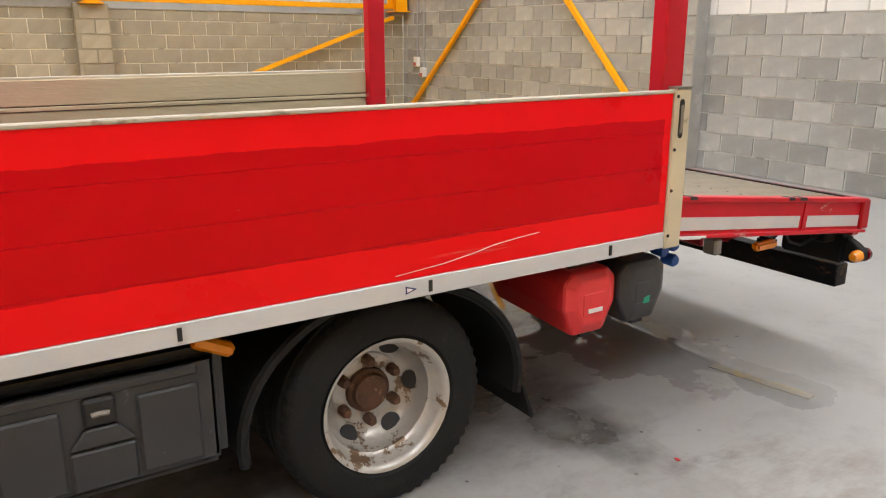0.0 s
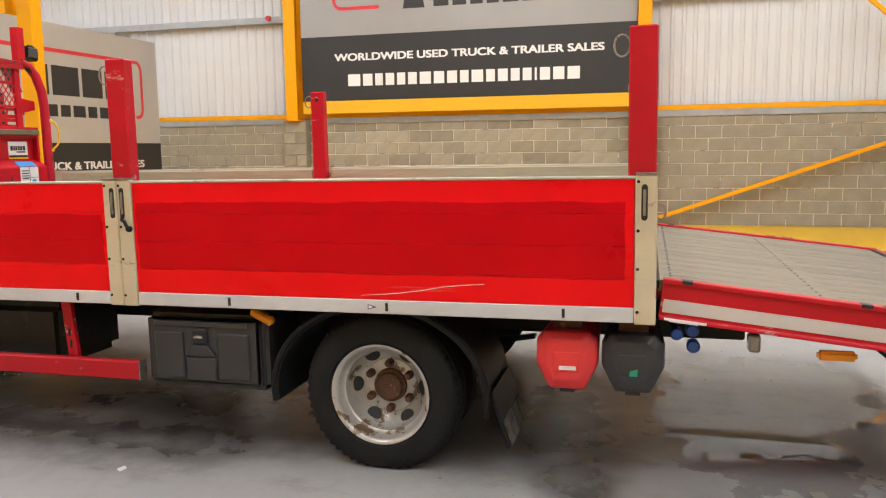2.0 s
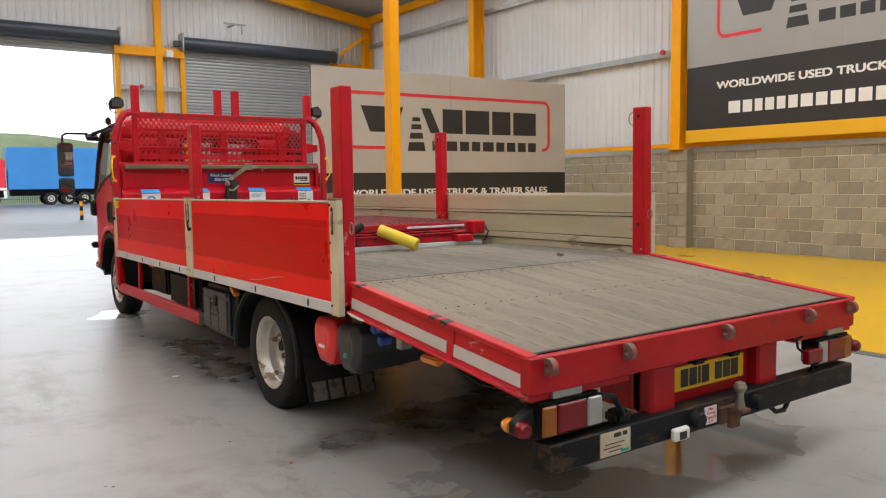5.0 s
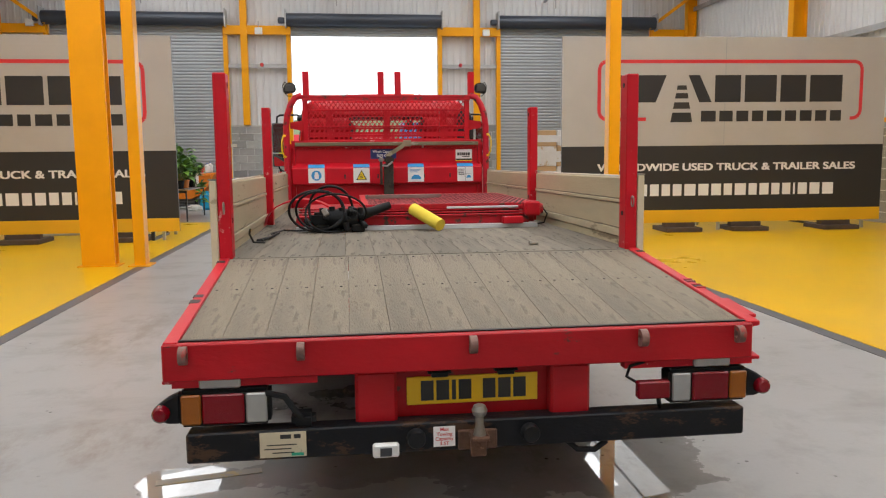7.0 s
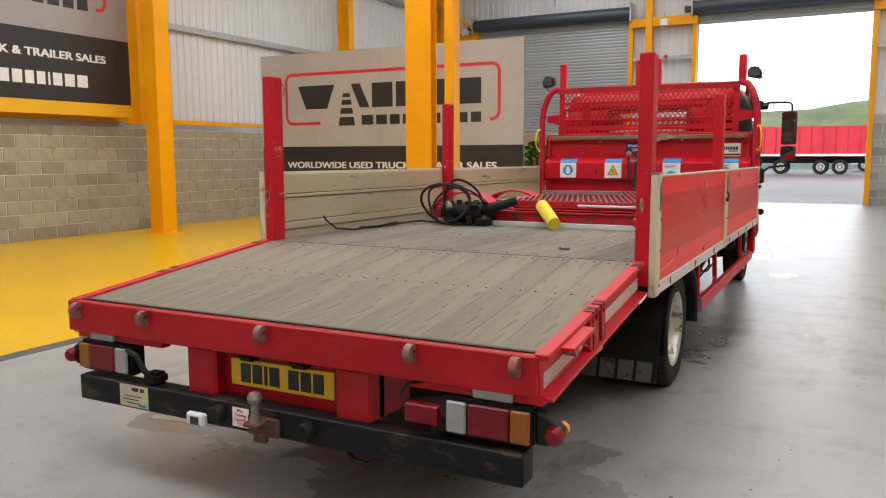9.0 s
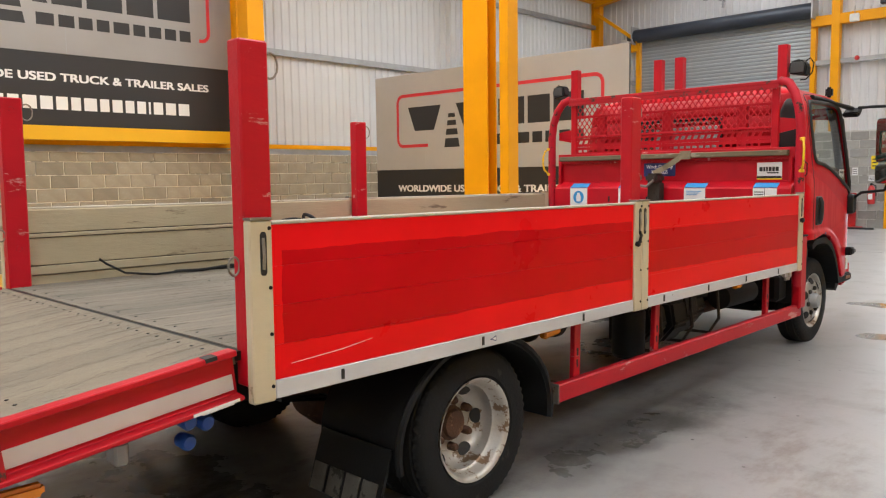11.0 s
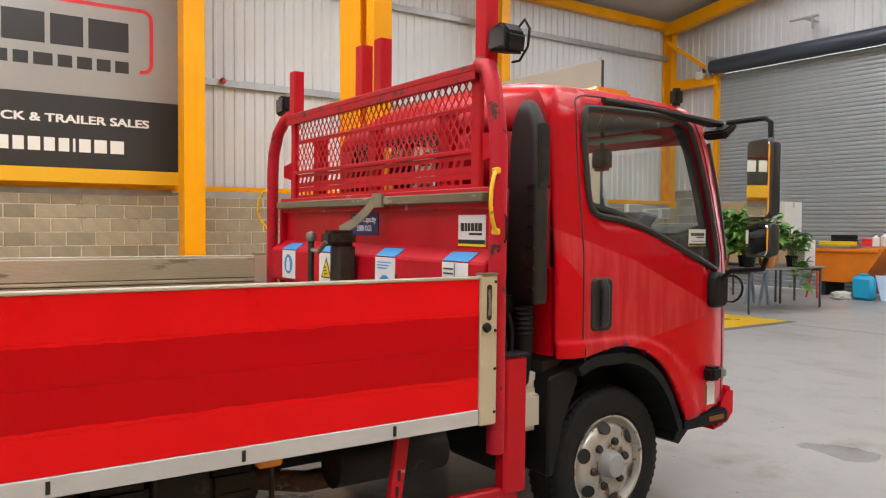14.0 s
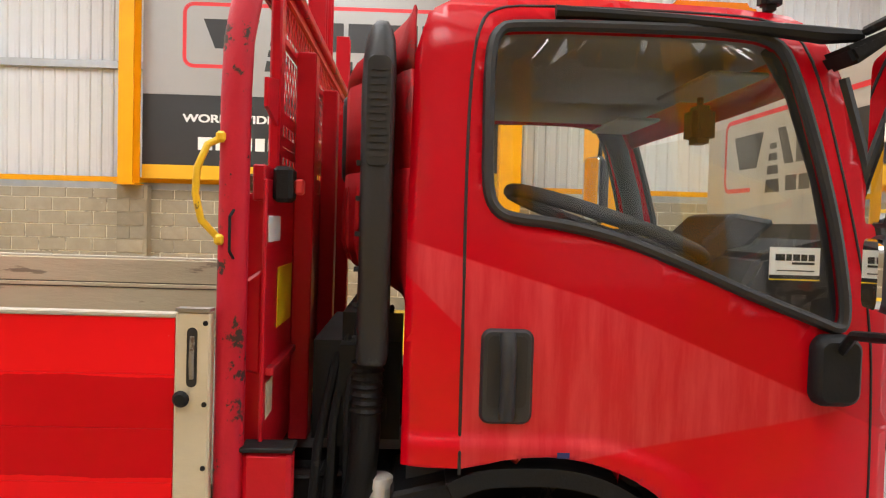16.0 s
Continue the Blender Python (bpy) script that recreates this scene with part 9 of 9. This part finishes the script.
# ---- by the left shutter and the doorway ----
hp = thing("tipping_skip", "orange steel tipping skip full of odds and ends", "skip")
bm = B()
SK = [(-5.9, 0.98), (-4.35, 1.08), (-4.75, 0.45), (-5.1, 0.3), (-5.8, 0.3)]
prism(bm, SK, 'y', 19.5, 20.3)
part("hopper", bm, ORANGE, hp, bevel=0.012)
boxpart("rim", (-5.92, -4.5, 19.46, 19.5, 0.96, 1.03), ORANGE, hp, bevel=0.006)
for x in (-5.7, -5.0):
    boxpart("runner", (x, x + 0.1, 19.5, 20.3, 0.0, 0.3), BLACK_STEEL, hp)
for k, (x0, x1, y0, h, mat, nm, lab) in enumerate(((-5.8, -5.1, 19.55, 0.1, YEL_ST, "yellow_case", "flat yellow plastic case in the skip"),
                                                  (-5.05, -4.75, 19.9, 0.17, RED_BIN, "red_tool_box", "red tool box in the skip"),
                                                  (-5.75, -5.3, 19.95, 0.24, BLACK_PL, "black_crate", "black crate in the skip"))):
    t = thing(nm, lab, "case")
    boxpart("base", (x0, x1, y0, y0 + 0.3, 1.082, 1.082 + h * 0.6), mat, t, bevel=0.01)
    boxpart("lid", (x0, x1, y0, y0 + 0.3, 1.084 + h * 0.6, 1.082 + h), mat, t, bevel=0.01)


def bottle(x, y, z, r, h, mat, label, name="bottle"):
    t = thing(name, label, "bottle", "bottles")
    bm = B()
    spin(bm, [(0, 0.0), (0, r * 0.9), (0.02 * h, r), (0.7 * h, r), (0.82 * h, r * 0.4), (0.92 * h, r * 0.35), (0.92 * h, 0.0)], 'z', (x, y, z), 18)
    part("bottle_body", bm, mat, t, smooth=True)
    bm = B()
    spin(bm, [(0.92 * h, 0.0), (0.92 * h, r * 0.42), (h, r * 0.42), (h, 0.0)], 'z', (x, y, z), 14)
    part("cap", bm, BLUE_PL, t, smooth=True)


bottle(-4.62, 19.66, 1.09, 0.07, 0.26, WHITE_PL, "white plastic bottle standing in the skip")
bottle(-4.58, 19.95, 1.09, 0.08, 0.3, WHITE_PL, "white plastic bottle standing in the skip")


def drum(x, y, r, h, mat, label, cap_mat=BLUE_PL):
    d = thing("drum", label, "drum", "drums")
    bm = B()
    pr = [(0, 0.0), (0, r * 0.9), (0.03, r * 0.97)]
    for k in range(1, 4):
        z = h * k / 4
        pr += [(z - 0.03, r * 0.98), (z - 0.015, r * 1.03), (z + 0.015, r * 1.03), (z + 0.03, r * 0.98)]
    pr += [(h - 0.04, r), (h, r * 0.93), (h, r * 0.85), (h - 0.02, r * 0.84), (h - 0.02, 0.0)]
    spin(bm, pr, 'z', (x, y, 0), 28)
    part("shell", bm, mat, d, smooth=True)
    for k in (-1, 1):
        bm = B()
        spin(bm, [(h - 0.02, 0.0), (h - 0.02, 0.035), (h + 0.01, 0.035), (h + 0.01, 0.0)], 'z', (x + k * r * 0.5, y, 0), 12)
        part("bung", bm, cap_mat, d, smooth=True)


drum(-3.78, 20.15, 0.25, 0.88, BLUE_DRUM, "blue plastic drum beside the door pier")
dr = thing("water_carrier", "cyan plastic water carrier on the floor", "carrier")
boxpart("body", (-4.75, -4.3, 18.9, 19.12, 0.0, 0.5), CYAN, dr, bevel=0.07, smooth=True)
boxpart("handle", (-4.62, -4.43, 18.98, 19.04, 0.5, 0.55), CYAN, dr, bevel=0.01)
bx_ = thing("plastic_tray", "clear blue plastic tray leaning on the skip", "tray")
bm = B()
bar(bm, (-4.05, 19.2, 0.003), (-4.3, 19.45, 0.5), 0.42, 0.02, up=(0.7, -0.7, 0))
part("tray_floor", bm, PALE_BLUE, bx_, bevel=0.004)
lump("white_bag", "crumpled white plastic bag on the floor", "bag", -4.85, 18.75, 0.0, 0.2, 0.14, 0.1, SACK, 8)
lump("white_sack", "crumpled white sack by the door pier", "bag", -3.36, 20.2, 0.0, 0.2, 0.14, 0.3, SACK, 11)
lump("rubble_heap", "heap of brown scraps beside the skip", "scraps", -4.28, 19.7, 0.0, 0.2, 0.2, 0.18, STRAP, 14, 0.3)


def extinguisher(x, y, z, label, stand):
    e = thing("fire_extinguisher", label, "extinguisher", "extinguishers")
    bm = B()
    spin(bm, [(0, 0.0), (0, 0.075), (0.02, 0.085), (0.38, 0.085), (0.45, 0.05), (0.47, 0.03), (0.47, 0.0)], 'z', (x, y, z), 20)
    part("cylinder", bm, RED_PL, e, smooth=True)
    boxpart("label_patch", (x - 0.05, x + 0.05, y - 0.088, y - 0.082, z + 0.12, z + 0.26), PAPER, e)
    boxpart("valve", (x - 0.02, x + 0.02, y - 0.06, y + 0.02, z + 0.47, z + 0.53), BLACK_PL, e, bevel=0.006)
    bm = B()
    tube(bm, [(x + 0.02, y, z + 0.5), (x + 0.1, y, z + 0.46), (x + 0.11, y - 0.01, z + 0.2)], 0.012, 8)
    part("hose", bm, BLACK_PL, e)
    if stand:
        bm = B()
        prism(bm, [(y - 0.25, 0.0), (y + 0.12, 0.0), (y + 0.12, 0.06), (y - 0.1, 0.3), (y - 0.25, 0.06)], 'x', x - 0.25, x - 0.1)
        part("stand", bm, RED_PL, e)
        boxpart("stand_base", (x - 0.28, x + 0.28, y - 0.28, y + 0.13, 0.0, 0.04), RED_PL, e, bevel=0.006)
        boxpart("stand_back", (x - 0.12, x + 0.12, y + 0.095, y + 0.12, 0.04, 0.9), RED_PL, e, bevel=0.006)
    else:
        boxpart("wall_hook", (x - 0.03, x + 0.03, y + 0.05, y + 0.14, z + 0.3, z + 0.36), GALV, e)


extinguisher(-3.0, 20.35, 0.34, "red fire extinguisher on a red floor stand", True)
extinguisher(-2.52, 20.4, 0.62, "red fire extinguisher hung on the block pier", False)
boxpart("bar", (-3.1, -2.3, 19.86, 19.92, 0.0, 0.05), BLACK_STEEL, thing("door_stop", "dark steel bar lying on the floor", "bar"), bevel=0.006)
for x, z, w, h, mat, lab in ((-2.5, 1.5, 0.16, 0.34, YEL_ST, "yellow safety notice on the block pier"), (-2.55, 1.2, 0.16, 0.14, PAPER, "small white notice on the block pier"),
                            (-2.95, 1.35, 0.14, 0.2, PAPER, "small white notice on the block pier")):
    n_ = thing("pier_notice", lab, "notice", "pier notices")
    boxpart("card", (x - w / 2, x + w / 2, YF - 0.076, YF - 0.073, z, z + h), mat, n_)
    for k in range(3):
        boxpart("bar", (x - w * 0.35, x + w * 0.3, YF - 0.078, YF - 0.076, z + h * (0.2 + 0.25 * k), z + h * (0.28 + 0.25 * k)), BLACK_ST, n_)
bro = thing("broom", "broom with a pale head leaning by the door jamb", "broom")
bm = B()
tube(bm, [(-3.95, 20.2, 0.9), (-3.98, 20.45, 1.85)], 0.016, 8)
part("stick", bm, CREAM_WOOD, bro)
boxpart("head", (-4.12, -3.84, 20.4, 20.5, 1.83, 1.93), CREAM_WOOD, bro, bevel=0.01)
rs = thing("red_stand", "small red trestle beside the skip", "trestle")
for dx in (-0.12, 0.12):
    bm = B()
    bar(bm, (-4.2 + dx - 1.2, 18.6, 0.0), (-4.2 + dx * 0.4 - 1.2, 18.7, 0.62), 0.03, 0.03)
    part("leg", bm, RED_PL, rs)
boxpart("crossbar", (-5.5, -5.3, 18.66, 18.72, 0.6, 0.64), RED_PL, rs)

# ---- by the right shutter ----
mw = thing("ride_on_mower", "red ride-on mower with black wheels and seat", "mower")
bm = B()
prism(bm, [(16.0, 0.42), (16.05, 0.66), (16.35, 0.8), (16.85, 0.78), (17.0, 0.55), (17.0, 0.36), (16.2, 0.34)], 'x', 3.72, 4.2)
part("bonnet", bm, RED_BIN, mw, bevel=0.05, seg=2, smooth=True)
bm = B()
prism(bm, [(17.0, 0.3), (17.0, 0.5), (17.25, 0.4), (17.4, 0.55), (17.75, 0.6), (17.8, 0.34)], 'x', 3.66, 4.28)
part("rear_body", bm, BLACK_PL, mw, bevel=0.03, smooth=True)
boxpart("seat", (3.8, 4.15, 17.4, 17.75, 0.6, 0.72), BLACK_PL, mw, bevel=0.04)
boxpart("backrest", (3.8, 4.15, 17.7, 17.8, 0.7, 1.0), BLACK_PL, mw, bevel=0.04)
bm = B()
tube(bm, [(3.96, 17.0, 0.55), (3.96, 17.15, 0.86)], 0.02, 8)
part("steering_column", bm, BLACK_PL, mw)
bm = B()
tube(bm, [(3.96 + 0.16 * math.cos(a), 17.15 + 0.14 * math.sin(a), 0.86 + 0.07 * math.sin(a)) for a in [k * math.pi / 8 for k in range(16)]], 0.014, 6, True)
part("steering_wheel", bm, BLACK_PL, mw)
for wx, wy, r_, w_ in ((3.62, 16.35, 0.2, 0.13), (4.16, 16.35, 0.2, 0.13), (3.58, 17.45, 0.24, 0.2), (4.18, 17.45, 0.24, 0.2)):
    bm = B()
    spin(bm, [(0, 0.0), (0, r_ * 0.5), (0, r_ * 0.9), (0.03, r_), (w_ - 0.03, r_), (w_, r_ * 0.9), (w_, 0.0)], 'x', (wx, wy, r_), 24)
    w = part("wheel", bm, TYRE, mw, smooth=True)
    bm = B()
    spin(bm, [(-0.006, 0.0), (-0.006, r_ * 0.48)], 'x', (wx, wy, r_), 18)
    part("rim", bm, GREY_PL, w)
st = thing("wrapped_pallet", "stack of goods wrapped in clear film on a pallet", "pallet")
for k in range(5):
    boxpart("deck_board", (4.25, 5.35, 15.0 + 0.2 * k, 15.12 + 0.2 * k, 0.11, 0.13), WOOD, st)
for y in (15.0, 15.42, 15.84):
    boxpart("bearer", (4.25, 5.35, y, y + 0.08, 0.004, 0.11), WOOD, st)
for k, (h0, h1) in enumerate(((0.13, 0.66), (0.665, 1.2), (1.205, 1.7), (1.705, 2.1))):
    for i, (a, b) in enumerate(((4.27, 4.78), (4.79, 5.33))):
        boxpart("carton", (a, b, 15.02, 15.9, h0, h1), CARD if (i + k) % 2 else WRAP, st, bevel=0.015)
        boxpart("film", (a - 0.006, b + 0.006, 15.012, 15.908, h0 + 0.1, h1 - 0.12), WRAP, st, "loose stretch film", bevel=0.004)
ld = thing("step_ladder", "pale aluminium ladder leaning on the block pier", "ladder")
for s in (-0.19, 0.19):
    bm = B()
    bar(bm, (3.68 + s, 20.05, 0.0), (3.68 + s * 0.85, 20.48, 2.05), 0.035, 0.06)
    part("stile", bm, CREAM, ld)
for k in range(7):
    z = 0.27 + 0.27 * k
    y = 20.05 + 0.43 * z / 2.05
    boxpart("rung", (3.68 - 0.18, 3.68 + 0.18, y - 0.03, y + 0.03, z - 0.012, z + 0.012), CREAM, ld)
boxpart("card", (3.6, 3.84, 20.3, 20.31, 1.45, 1.72), PAPER, ld, "white card tied to the ladder")

for x, y, mat, lab in ((-1.35, 2.36, PAPER, "small scrap of white paper on the floor"), (-1.407, 0.165, RED_PL, "small red plastic chip on the floor")):
    r_ = random.Random(int(x * 100))
    bm = B()
    k_ = 1.0 if mat is PAPER else 0.4
    prism(bm, [(x - 0.03 * k_, y - 0.012 * k_), (x + 0.01 * k_, y - 0.02 * k_), (x + 0.03 * k_, y + 0.005 * k_), (x - 0.01 * k_, y + 0.018 * k_)], 'z', 0.0005, 0.004)
    tagged(done("floor_scrap", bm, mat), lab, "scrap", "scraps")


# ---- blockwork, piece by piece ----
block_wall("wall_right", 'y', XR, YB, YF, 0.0, WALL_TOP, -1, (0.4, 7.0), "buff concrete block wall with pale mortar joints", BLOCK)
block_wall("wall_left", 'y', XL, YB, YF, 0.0, WALL_TOP, 1, (0.9, 7.4), "buff concrete block wall with pale mortar joints", BLOCK)
block_wall("wall_rear", 'x', YB, 3.4, XR, 0.0, 2.25, 1, (3.4, 10.5), "buff-grey concrete block wall behind the vehicle", BLOCK_GREY)
block_wall("wall_rear_low", 'x', YB, XL, 3.4, 0.0, 1.8, 1, (-2.0, 3.4), "grey concrete block wall behind the vehicle", BLOCK_GREY)
block_wall("wall_rear_high", 'x', YB, XL, 3.4, 1.8, 2.25, 1, (-2.0, 3.4), "white painted top courses of the block wall", BLOCK_WHITE)
for x0, x1 in ((-10.6, D1[0] - 0.16), (D1[1] + 0.15, D2[0] - 0.15), (D2[1] + 0.15, D3[0] - 0.15), (D3[1] + 0.16, 10.7)):
    block_wall("wall_front", 'x', YF - 0.06, x0, x1, 0.0, 2.5, -1, (x0, x1), "grey concrete block wall between the shutter doors", BLOCK_GREY)
block_wall("wall_pier_rear", 'x', YB + 0.22, 3.25, 3.7, 0.0, 2.3, 1, (3.0, 4.0), "grey block pier on the rear wall", BLOCK_GREY)
for y in (0.14, 6.98, 13.85):
    block_wall("wall_pier_right", 'y', XR - 0.22, y - 0.25, y + 0.25, 0.0, 2.03, -1, (y - 1, y + 1), "buff block pier under a column", BLOCK)
block_wall("wall_pier_left", 'y', XL + 0.22, 0.37, 0.87, 0.0, 2.03, 1, (0, 2), "buff block pier under a column", BLOCK)
